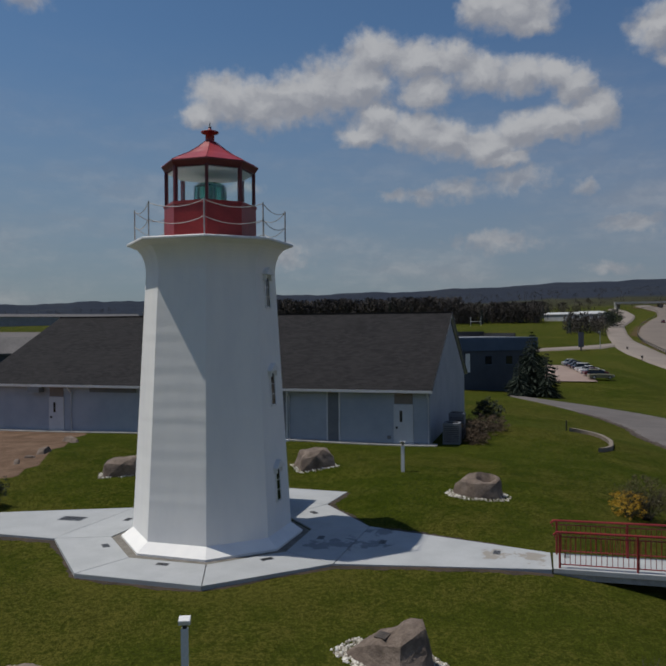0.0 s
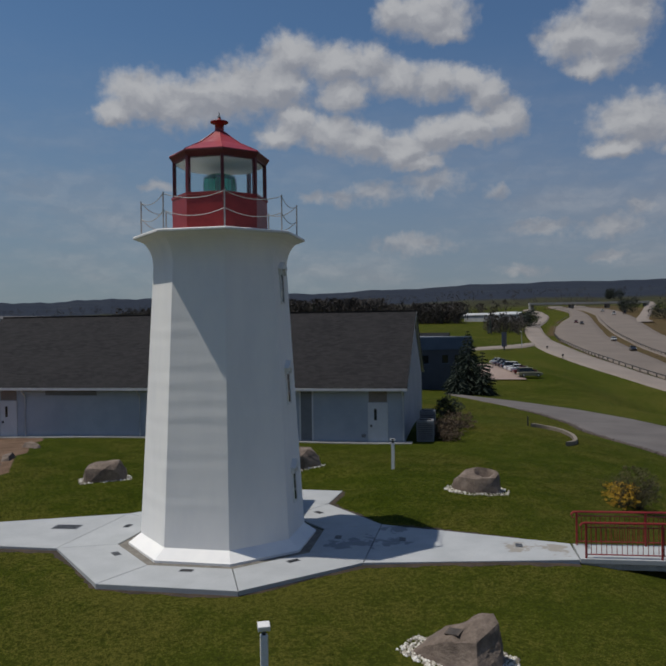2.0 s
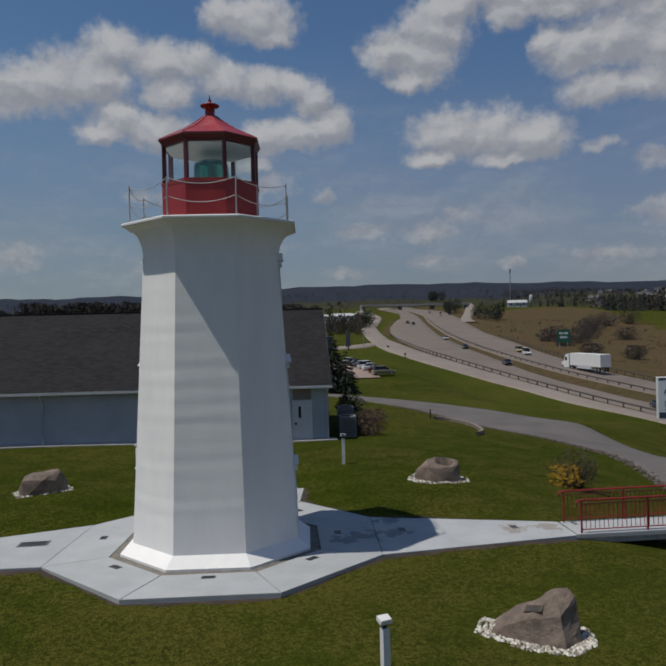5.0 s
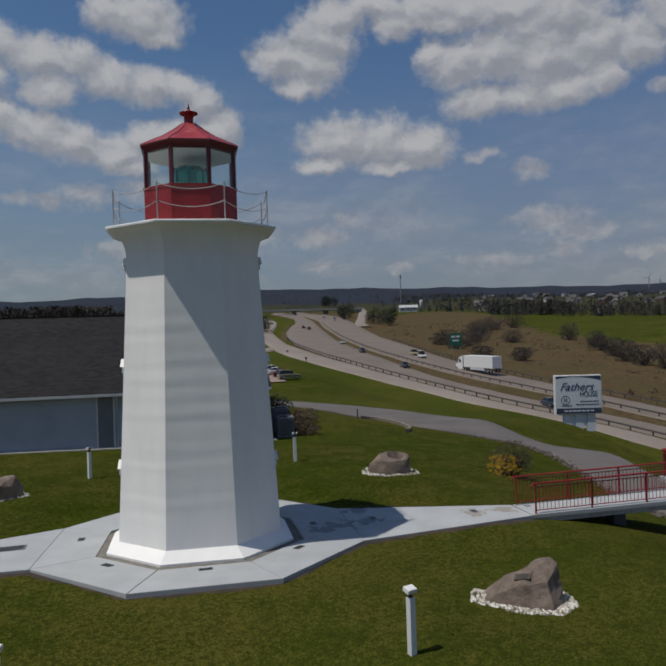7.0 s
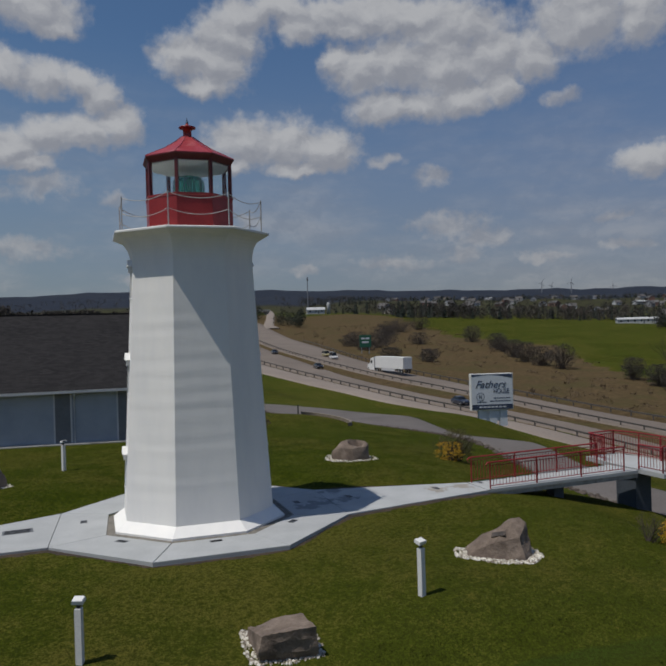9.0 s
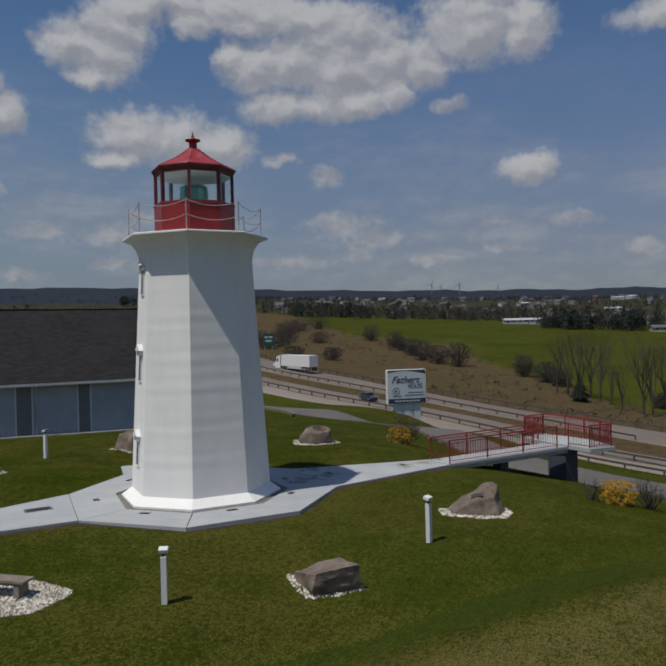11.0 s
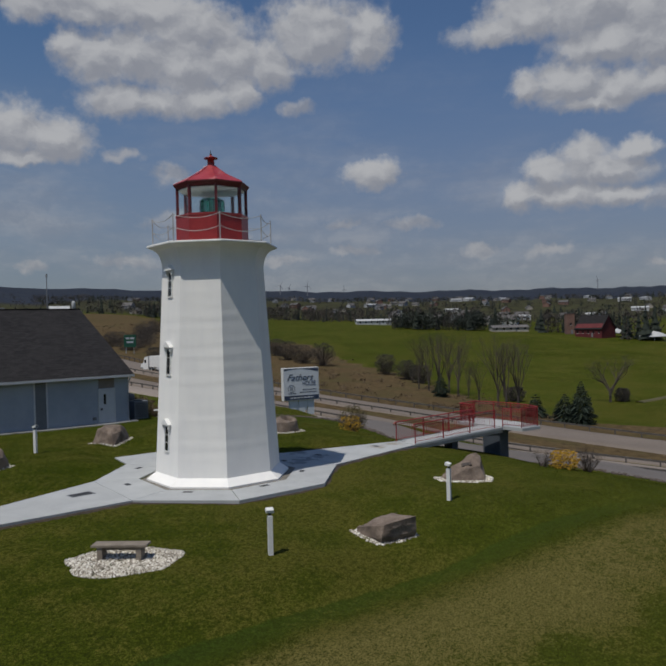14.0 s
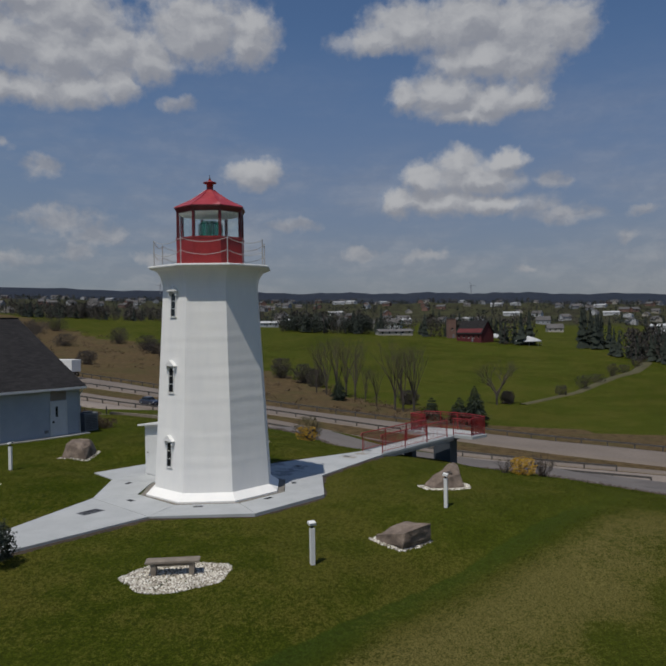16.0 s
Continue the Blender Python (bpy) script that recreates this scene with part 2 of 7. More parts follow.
blotch(CONCRETE, ((3.5, -2.0, 0.7), (2.8, -2.0, 0.5), (5.1, -1.1, 0.6), (4.4, -2.3, 0.55)), (0.10, 0.115, 0.13))
blotch(CONCRETE, ((8.3, -4.5, 0.6), (7.4, -4.1, 0.5)), (0.22, 0.18, 0.125))
BEAM_STAINED = surface("stained_beam", (0.30, 0.29, 0.27), (0.44, 0.43, 0.41), 4.0, 30, 0.9, 0.3, 0.01, stain=(0.035, 0.033, 0.03))
CONCRETE_OLD = surface("old_concrete", (0.30, 0.29, 0.27), (0.46, 0.45, 0.43), 1.5, 30, 0.9, 0.3, 0.01, stain=(0.16, 0.15, 0.14))
WHITE_PAINT = surface("white_paint", (0.72, 0.72, 0.70), (0.80, 0.80, 0.78), 1.5, 30, 0.6, 0.1, 0.003)
RED_PAINT = surface("red_paint", (0.22, 0.015, 0.016), (0.31, 0.026, 0.026), 2.2, 30, 0.42, 0.12, 0.004)
# dark paint, deepened further for the shade on lantern posts and eave
SHADED_RED = surface("shaded_dark_red_paint", (0.085, 0.008, 0.012), (0.14, 0.014, 0.018), 2.2, 30, 0.45, 0.1, 0.003)
RED_ROOF = surface("red_roof_paint", (0.30, 0.022, 0.030), (0.42, 0.055, 0.062), 1.6, 14, 0.42, 0.2, 0.006, stain=(0.55, 0.22, 0.22))
RED_RAIL = surface("red_rail_paint", (0.20, 0.011, 0.013), (0.31, 0.020, 0.022), 2.0, 40, 0.45, 0.1, 0.002)
GALVANISED = surface("galvanised_steel", (0.42, 0.44, 0.45), (0.55, 0.57, 0.58), 4, 60, 0.42, 0.1, 0.001, metal=0.7)
RAIL_STEEL = surface("weathered_rail_steel", (0.085, 0.078, 0.072), (0.14, 0.13, 0.12), 2, 30, 0.6, 0.1, 0.002, metal=0.3)
MEADOW_EDGE = surface("unmown_grass", (0.058, 0.056, 0.020), (0.098, 0.084, 0.036), 0.3, 5, 0.95, 0.3, 0.05)
BRIGHT_WHITE = surface("bright_white_paint", (0.84, 0.85, 0.82), (0.88, 0.89, 0.86), 1.5, 30, 0.6, 0.0)
CHAIN = surface("dull_chain", (0.34, 0.34, 0.34), (0.46, 0.46, 0.45), 6, 60, 0.6, 0.1, 0.001)
DARK_METAL = surface("dark_metal", (0.03, 0.03, 0.033), (0.06, 0.06, 0.062), 4, 50, 0.5, 0.1, 0.002, metal=0.3)
PLATE = surface("cast_plate", (0.13, 0.14, 0.15), (0.22, 0.23, 0.24), 8, 60, 0.55, 0.2, 0.003, metal=0.4)
SOIL = surface("soil", (0.030, 0.022, 0.014), (0.070, 0.048, 0.030), 1.5, 14, 0.95, 0.5, 0.03)
MULCH = surface("gravel_strip", (0.13, 0.12, 0.10), (0.24, 0.22, 0.19), 6, 45, 0.95, 0.6, 0.02)
SHINGLE_DARK, SHINGLE_LIGHT = (0.0125, 0.0120, 0.0130), (0.027, 0.0255, 0.0265)
FASCIA = surface("white_gutter", (0.55, 0.56, 0.57), (0.66, 0.67, 0.68), 2, 30, 0.5, 0.05, 0.002)
DOOR_PAINT = surface("pale_door_paint", (0.55, 0.57, 0.60), (0.62, 0.64, 0.67), 2, 30, 0.5, 0.05, 0.002)
BAY_GREY = surface("grey_bay_panel", (0.15, 0.16, 0.175), (0.19, 0.20, 0.215), 2, 30, 0.7, 0.1, 0.003)
LOUVRE = surface("brown_louvre", (0.20, 0.17, 0.15), (0.26, 0.22, 0.20), 2, 30, 0.7, 0.1, 0.003)
WOOD_GREY = surface("weathered_wood", (0.17, 0.14, 0.11), (0.28, 0.24, 0.19), 3, 30, 0.8, 0.3, 0.004)
BLUE_CLAD = surface("blue_cladding", (0.05, 0.085, 0.14), (0.07, 0.11, 0.175), 0.5, 8, 0.55, 0.1, 0.01)
BLUE_DARK = surface("slate_blue_cladding", (0.045, 0.055, 0.075), (0.06, 0.075, 0.10), 0.5, 8, 0.6, 0.1, 0.01)
PIER_PAINT = surface("slate_pier_paint", (0.05, 0.062, 0.08), (0.075, 0.09, 0.115), 1.5, 20, 0.7, 0.2, 0.006)
ASPHALT = surface("worn_asphalt", (0.105, 0.092, 0.085), (0.150, 0.134, 0.124), 0.25, 12, 0.9, 0.3, 0.01, stain=(0.085, 0.078, 0.073))
ROAD_CONCRETE = surface("road_concrete", (0.150, 0.122, 0.100), (0.198, 0.163, 0.135), 0.08, 3, 0.9, 0.1, 0.01)
ROAD_PALE = surface("pale_road_concrete", (0.215, 0.178, 0.150), (0.275, 0.232, 0.197), 0.08, 3, 0.9, 0.1, 0.01)
LOT = surface("reddish_lot", (0.26, 0.19, 0.16), (0.34, 0.26, 0.215), 0.1, 3, 0.95, 0.1, 0.01)
STONE = surface("sandstone", (0.135, 0.102, 0.080), (0.255, 0.20, 0.158), 1.8, 16, 0.9, 0.8, 0.03, stain=(0.10, 0.082, 0.07), spread=0.3)
RUBBLE = surface("dark_rubble", (0.060, 0.048, 0.040), (0.13, 0.105, 0.085), 2.5, 20, 0.95, 0.5, 0.02)


def pebble():
    m, gr, bsdf = shader("white_pebble")
    pick = gr.node("ShaderNodeNewGeometry").outputs["Random Per Island"]
    tone = gr.mix(gr.span(pick, 0.1, 0.6), (0.22, 0.19, 0.15), (0.52, 0.48, 0.40))
    tone = gr.mix(gr.span(pick, 0.6, 0.9), tone, (0.76, 0.73, 0.66))
    gr.plug(tone, bsdf.inputs["Base Color"])
    bsdf.inputs["Roughness"].default_value = 0.85
    return m


WHITE_STONE = pebble()
BARK = surface("grey_bark", (0.05, 0.042, 0.036), (0.095, 0.080, 0.070), 2, 20, 0.95, 0.4, 0.02)
TWIG = surface("bare_twig", (0.052, 0.041, 0.035), (0.095, 0.076, 0.064), 1, 12, 0.95, 0.2, 0.02)
SPRUCE = surface("spruce_needles", (0.012, 0.022, 0.014), (0.028, 0.046, 0.026), 0.8, 9, 0.8, 0.3, 0.03)
SHRUB_DARK = surface("dark_evergreen", (0.010, 0.018, 0.012), (0.022, 0.036, 0.020), 2, 20, 0.7, 0.3, 0.02)
WOODS = surface("spring_woods", (0.040, 0.035, 0.032), (0.078, 0.066, 0.054), 0.012, 0.7, 0.95, 0.3, 0.3, spread=0.3)
WOODS_DARK = surface("conifer_woods", (0.014, 0.021, 0.016), (0.030, 0.040, 0.028), 0.02, 0.7, 0.95, 0.3, 0.3)
BROWN_SHRUB = surface("brown_shrub", (0.075, 0.050, 0.030), (0.14, 0.10, 0.06), 1.2, 14, 0.95, 0.3, 0.02)
YELLOW_BLOOM = surface("yellow_bloom", (0.38, 0.21, 0.012), (0.58, 0.36, 0.02), 3, 30, 0.8, 0.2, 0.01)
OLIVE_LEAF = surface("olive_leaf", (0.06, 0.055, 0.02), (0.12, 0.10, 0.03), 3, 30, 0.8, 0.2, 0.01)
RUBBER = surface("rubber", (0.015, 0.015, 0.015), (0.03, 0.03, 0.03), 3, 30, 0.85, 0.1, 0.003)
SIGN_WHITE = surface("sign_white", (0.62, 0.66, 0.70), (0.68, 0.72, 0.76), 0.5, 10, 0.5, 0.0)
SIGN_NAVY = surface("sign_navy", (0.030, 0.045, 0.085), (0.04, 0.06, 0.11), 0.5, 10, 0.5, 0.0)
SIGN_GREEN = surface("sign_green", (0.012, 0.10, 0.06), (0.018, 0.13, 0.075), 0.5, 10, 0.5, 0.0)
BRICK_RED = surface("barn_red", (0.085, 0.010, 0.012), (0.13, 0.018, 0.02), 0.3, 4, 0.8, 0.1, 0.01)
CREAM = surface("cream_siding", (0.36, 0.33, 0.28), (0.44, 0.41, 0.36), 0.3, 4, 0.8, 0.1, 0.01)
PALE = surface("pale_siding", (0.42, 0.43, 0.44), (0.54, 0.55, 0.56), 0.3, 4, 0.8, 0.1, 0.01)
TAN_BRICK = surface("brown_brick", (0.16, 0.09, 0.07), (0.24, 0.14, 0.11), 0.3, 4, 0.9, 0.1, 0.01)
GREY_SIDE = surface("grey_siding", (0.24, 0.25, 0.27), (0.32, 0.33, 0.35), 0.3, 4, 0.8, 0.1, 0.01)
HOUSE_ROOF = surface("grey_house_roof", (0.10, 0.095, 0.095), (0.17, 0.16, 0.155), 0.2, 3, 0.85, 0.1, 0.02, jitter=0.6)
TURBINE_WHITE = surface("pale_tower_paint", (0.20, 0.21, 0.23), (0.26, 0.27, 0.29), 0.2, 3, 0.6, 0.0)


def clear_pane():
    """Thin clear glass: sheer, with a faint mirror gloss."""
    m, gr, bsdf = shader("lantern_pane")
    sheer = gr.node("ShaderNodeBsdfTransparent", Color=(0.97, 0.99, 0.98, 1))
    gloss = gr.node("ShaderNodeBsdfGlossy", Roughness=0.02)
    both = gr.node("ShaderNodeMixShader")
    both.inputs[0].default_value = 0.05
    gr.plug(sheer.outputs[0], both.inputs[1])
    gr.plug(gloss.outputs[0], both.inputs[2])
    gr.plug(both.outputs[0], m.node_tree.nodes["Material Output"].inputs["Surface"])
    return m


PANE = clear_pane()
LENS_GLASS = surface("green_lens_glass", (0.03, 0.36, 0.22), (0.08, 0.52, 0.36), 6, 30, 0.06, 0.0)
LENS_GLASS.node_tree.nodes["Principled BSDF"].inputs["Transmission Weight"].default_value = 0.8
DARK_PANE = surface("dark_pane", (0.012, 0.014, 0.016), (0.02, 0.023, 0.026), 3, 20, 0.12, 0.0)
CAR_GLASS = surface("car_glass", (0.010, 0.012, 0.014), (0.018, 0.02, 0.022), 3, 20, 0.08, 0.0)


def stucco():
    """White render with faint horizontal lifts."""
    m, gr, bsdf = shader("white_stucco")
    where = gr.node("ShaderNodeTexCoord").outputs["Object"]
    xyz = gr.node("ShaderNodeSeparateXYZ")
    gr.plug(where, xyz.inputs[0])
    drift = gr.noise(where, 0.9, 3, 0.5)
    z = gr.math("ADD", xyz.outputs[2], gr.math("MULTIPLY", drift, 0.22))
    swell = gr.span(gr.noise(gr.vec("MULTIPLY", where, (0.35, 0.35, 1.3)), 1.0, 3, 0.6), 0.35, 0.68, 0.15, 2.1)
    bands = gr.math("MULTIPLY", gr.math("SINE", gr.math("MULTIPLY", z, 13.4)), swell)
    bands2 = gr.math("SINE", gr.math("ADD", gr.math("MULTIPLY", z, 8.1), 1.3))
    grain = gr.noise(where, 70, 4, 0.6)
    wash = gr.noise(gr.vec("MULTIPLY", where, (1, 1, 0.35)), 1.6, 5, 0.6)
    tone = gr.mix(gr.span(wash, 0.3, 0.75), (0.85, 0.84, 0.805), (0.79, 0.785, 0.765))
    gr.plug(tone, bsdf.inputs["Base Color"])
    bsdf.inputs["Roughness"].default_value = 0.8
    height = gr.math("ADD", gr.math("MULTIPLY", gr.math("ADD", bands, gr.math("MULTIPLY", bands2, 0.7)), 0.0012), gr.math("MULTIPLY", grain, 0.0015))
    b = gr.node("ShaderNodeBump", Strength=1.0, Distance=1.0)
    gr.plug(height, b.inputs["Height"])
    gr.plug(b.outputs[0], bsdf.inputs["Normal"])
    return m


def shingles():
    m, gr, bsdf = shader("asphalt_shingles")
    where = gr.node("ShaderNodeTexCoord").outputs["Object"]
    brick = gr.node("ShaderNodeTexBrick")
    gr.plug(where, brick.inputs["Vector"])
    for key, v in (("Scale", 1.0), ("Mortar Size", 0.006), ("Brick Width", 0.32), ("Row Height", 0.145), ("Bias", 0.0)):
        brick.inputs[key].default_value = v
    brick.inputs["Color1"].default_value = (*SHINGLE_DARK, 1)
    brick.inputs["Color2"].default_value = (*SHINGLE_LIGHT, 1)
    brick.inputs["Mortar"].default_value = (0.008, 0.008, 0.008, 1)
    wash = gr.noise(where, 0.5, 4, 0.6)
    grain = gr.noise(where, 45, 3, 0.6)
    tone = gr.mix(gr.span(wash, 0.3, 0.75, 0, 0.5), brick.outputs["Color"], (0.027, 0.0255, 0.026))
    bsdf.inputs["Specular IOR Level"].default_value = 0.2
    gr.plug(tone, bsdf.inputs["Base Color"])
    bsdf.inputs["Roughness"].default_value = 0.92
    b = gr.node("ShaderNodeBump", Strength=0.5, Distance=0.006)
    gr.plug(gr.math("ADD", gr.math("MULTIPLY", brick.outputs["Fac"], -1.0), gr.math("MULTIPLY", grain, 0.5)), b.inputs["Height"])
    gr.plug(b.outputs[0], bsdf.inputs["Normal"])
    return m


def siding():
    """Pale blue-grey ribbed steel."""
    m, gr, bsdf = shader("ribbed_siding")
    where = gr.node("ShaderNodeTexCoord").outputs["Object"]
    xyz = gr.node("ShaderNodeSeparateXYZ")
    gr.plug(where, xyz.inputs[0])
    ribs = gr.math("POWER", gr.math("ABSOLUTE", gr.math("SINE", gr.math("MULTIPLY", xyz.outputs[2], 15.7))), 6.0)
    wash = gr.noise(where, 0.7, 4, 0.6)
    tone = gr.mix(gr.span(wash, 0.3, 0.7), (0.30, 0.34, 0.40), (0.36, 0.40, 0.455))
    gr.plug(tone, bsdf.inputs["Base Color"])
    bsdf.inputs["Roughness"].default_value = 0.6
    b = gr.node("ShaderNodeBump", Strength=0.2, Distance=0.008)
    gr.plug(ribs, b.inputs["Height"])
    gr.plug(b.outputs[0], bsdf.inputs["Normal"])
    return m


def turf():
    """The ground: mown grass, drier grass, bare soil, and haze-blue woods far off, as the cover layer says."""
    m, gr, bsdf = shader("grass_and_fields")
    where = gr.node("ShaderNodeTexCoord").outputs["Object"]
    layer = gr.node("ShaderNodeAttribute")
    layer.attribute_name = "cover"
    rgb = gr.node("ShaderNodeSeparateColor")
    gr.plug(layer.outputs["Color"], rgb.inputs[0])
    xyz = gr.node("ShaderNodeSeparateXYZ")
    gr.plug(where, xyz.inputs[0])
    n1, n2, n3, n4 = gr.noise(where, 0.10, 5, 0.6), gr.noise(where, 0.8, 5, 0.65), gr.noise(where, 7.0, 4, 0.75), gr.noise(where, 21.0, 4, 0.8)
    # across and along the drainage dip
    s = gr.math("ADD", gr.math("ADD", gr.math("MULTIPLY", xyz.outputs[0], 0.5), gr.math("MULTIPLY", xyz.outputs[1], 0.866)), 11.35)
    u = gr.math("ADD", gr.math("SUBTRACT", gr.math("MULTIPLY", xyz.outputs[0], 0.866), gr.math("MULTIPLY", xyz.outputs[1], 0.5)), 8.2)
    ends = gr.math("MULTIPLY", gr.span(u, 20, 14), gr.span(u, -16, -9))
    s1 = gr.math("ADD", s, gr.math("MULTIPLY", gr.math("SUBTRACT", n2, 0.5), 0.28))
    s2 = gr.math("ADD", s1, gr.math("MULTIPLY", gr.math("SUBTRACT", n1, 0.5), 5.0))
    # lusher grass, plus the dip's shade put into its darker green
    lush_shade = gr.math("MULTIPLY", gr.math("MULTIPLY", gr.span(s1, 0.06, -0.06), gr.span(s1, -1.6, 0.0)), ends)
    bleached = gr.math("MULTIPLY", gr.math("MULTIPLY", gr.span(s1, -0.7, -2.7), gr.span(s2, -6.6, -3.9)), ends)
    # how brown the sward is
    brown = gr.math("ADD", gr.span(n1, 0.36, 0.64, -0.38, 0.22), gr.span(n2, 0.3, 0.7, -0.22, 0.22))
    brown = gr.math("ADD", brown, gr.math("MULTIPLY", rgb.outputs[0], 0.5))
    brown = gr.math("ADD", brown, gr.math("MULTIPLY", bleached, 0.7))
    brown = gr.math("SUBTRACT", brown, gr.math("MULTIPLY", lush_shade, 0.65))
    blade = gr.math("ADD", gr.math("MULTIPLY", n3, 0.5), gr.math("MULTIPLY", n4, 0.5))
    speck = gr.span(gr.math("ADD", blade, gr.math("MULTIPLY", brown, 0.20)), 0.46, 0.61)
    grass = gr.mix(gr.span(n2, 0.32, 0.68), (0.044, 0.062, 0.004), (0.064, 0.084, 0.007))
    grass = gr.mix(lush_shade, grass, (0.034, 0.062, 0.008))
    grass = gr.mix(gr.math("MULTIPLY", bleached, 0.5), grass, (0.086, 0.090, 0.018))
    straw = gr.mix(bleached, (0.115, 0.103, 0.020), (0.190, 0.157, 0.054))
    grass = gr.mix(gr.math("MULTIPLY", speck, 0.95), grass, straw)
    grass = gr.mix(gr.span(n4, 0.56, 0.42, 0, 0.75), grass, (0.012, 0.017, 0.002))
    grass = gr.mix(gr.math("MULTIPLY", gr.span(n3, 0.54, 0.36, 0, 0.65), gr.math("SUBTRACT", 1.0, gr.math("MULTIPLY", bleached, 0.65))), grass, (0.014, 0.019, 0.003))
    grass = gr.mix(gr.span(gr.noise(where, 0.035, 3, 0.6), 0.35, 0.65, 0, 0.25), grass, (0.085, 0.092, 0.016))
    dry = gr.mix(gr.span(n2, 0.3, 0.7), (0.058, 0.041, 0.022), (0.130, 0.092, 0.048))
    dry = gr.mix(gr.span(n1, 0.47, 0.64, 0, 0.55), dry, (0.070, 0.066, 0.026))
    dry = gr.mix(gr.span(n3, 0.4, 0.7, 0, 0.45), dry, (0.060, 0.048, 0.026))
    earth = gr.mix(gr.span(n2, 0.3, 0.7), (0.125, 0.082, 0.056), (0.20, 0.135, 0.095))
    earth = gr.mix(gr.span(n4, 0.4, 0.7, 0, 0.4), earth, (0.085, 0.058, 0.04))
    # far woods: the blue haze of distance is mixed into their base colour
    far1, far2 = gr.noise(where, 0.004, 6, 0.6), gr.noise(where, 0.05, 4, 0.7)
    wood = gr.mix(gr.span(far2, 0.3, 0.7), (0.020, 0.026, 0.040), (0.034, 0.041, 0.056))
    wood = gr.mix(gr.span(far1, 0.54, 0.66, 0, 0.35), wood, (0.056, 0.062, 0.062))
    edge = gr.math("MULTIPLY", gr.math("SUBTRACT", n2, 0.5), 0.5)
    tone = gr.mix(gr.span(gr.math("ADD", rgb.outputs[0], edge), 0.55, 0.80), grass, dry)
    tone = gr.mix(gr.span(gr.math("ADD", rgb.outputs[1], edge), 0.4, 0.6), tone, earth)
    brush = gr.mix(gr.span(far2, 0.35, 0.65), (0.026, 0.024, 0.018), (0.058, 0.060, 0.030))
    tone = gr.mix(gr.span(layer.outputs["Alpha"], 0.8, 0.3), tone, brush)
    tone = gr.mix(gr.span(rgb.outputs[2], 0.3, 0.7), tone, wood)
    gr.plug(tone, bsdf.inputs["Base Color"])
    bsdf.inputs["Roughness"].default_value = 0.95
    bsdf.inputs["Specular IOR Level"].default_value = 0.03
    b = gr.node("ShaderNodeBump", Strength=0.75, Distance=0.05)
    gr.plug(gr.math("ADD", n4, gr.math("MULTIPLY", n3, 1.5)), b.inputs["Height"])
    gr.plug(b.outputs[0], bsdf.inputs["Normal"])
    return m


STUCCO, SHINGLE, SIDING, TURF = stucco(), shingles(), siding(), turf()
PAINTS = {}


def car_paint(name, tint):
    if name not in PAINTS:
        m = surface(name, tuple(c * 0.92 for c in tint), tint, 1, 20, 0.3, 0.0)
        m.node_tree.nodes["Principled BSDF"].inputs["Coat Weight"].default_value = 0.6
        PAINTS[name] = m
    return PAINTS[name]


# ---------------------------------------------------------------- building blocks
class Solid:
    """Gathers the faces of one mesh."""

    def __init__(self):
        self.v, self.f = [], []

    def add(self, verts, faces):
        k = len(self.v)
        self.v += [tuple(p) for p in verts]
        self.f += [tuple(k + i for i in face) for face in faces]
        return self

    def rings(self, rings, cap=True, closed=True):
        """Skins over rings of equal length."""
        n, k = len(rings[0]), len(self.v)
        for r in rings:
            self.v += [tuple(p) for p in r]
        for a in range(len(rings) - 1):
            for i in range(n if closed else n - 1):
                j = (i + 1) % n
                self.f.append((k + a * n + i, k + a * n + j, k + (a + 1) * n + j, k + (a + 1) * n + i))
        if cap:
            self.f.append(tuple(k + i for i in reversed(range(n))))
            self.f.append(tuple(k + (len(rings) - 1) * n + i for i in range(n)))
        return self

    def prism(self, poly, z0, z1, taper=0.0):
        """An upright prism over a polygon, its top edge drawn in by taper."""
        cx, cy = sum(p[0] for p in poly) / len(poly), sum(p[1] for p in poly) / len(poly)

        def drawn(p, by):
            d = math.hypot(p[0] - cx, p[1] - cy) or 1
            return (p[0] - (p[0] - cx) / d * by, p[1] - (p[1] - cy) / d * by)
        low = [(*p, z0) for p in poly]
        if taper:
            return self.rings([low, [(*p, z1 - taper) for p in poly], [(*drawn(p, taper), z1) for p in poly]])
        return self.rings([low, [(*p, z1) for p in poly]])

    def box(self, a, b, bevel=0.0):
        poly = [(a[0], a[1]), (b[0], a[1]), (b[0], b[1]), (a[0], b[1])]
        return self.prism(poly, a[2], b[2], bevel)

    def tube(self, path, radius, sides=6):
        """A round bar along a path; radius: one, or one for each point."""
        pts = [Vector(p) for p in path]
        rs = radius if isinstance(radius, (list, tuple)) else [radius] * len(pts)
        rings = []
        for i, p in enumerate(pts):
            d = (pts[min(i + 1, len(pts) - 1)] - pts[max(i - 1, 0)]).normalized()
            side = d.cross(Vector((0, 0, 1)))
            side = side.normalized() if side.length > 1e-4 else Vector((1, 0, 0))
            up = side.cross(d)
            rings.append([p + (side * math.cos(6.28318 * k / sides) + up * math.sin(6.28318 * k / sides)) * rs[i] for k in range(sides)])
        return self.rings(rings)

    def moved(self, m):
        self.v = [tuple(m @ Vector(p)) for p in self.v]
        return self

    def mesh(self, name, smooth=False):
        me = bpy.data.meshes.new(name)
        me.from_pydata(self.v, [], self.f)
        bm = bmesh.new()
        bm.from_mesh(me)
        bmesh.ops.recalc_face_normals(bm, faces=bm.faces)
        bm.to_mesh(me)
        bm.free()
        if smooth:
            for p in me.polygons:
                p.use_smooth = True
        return me


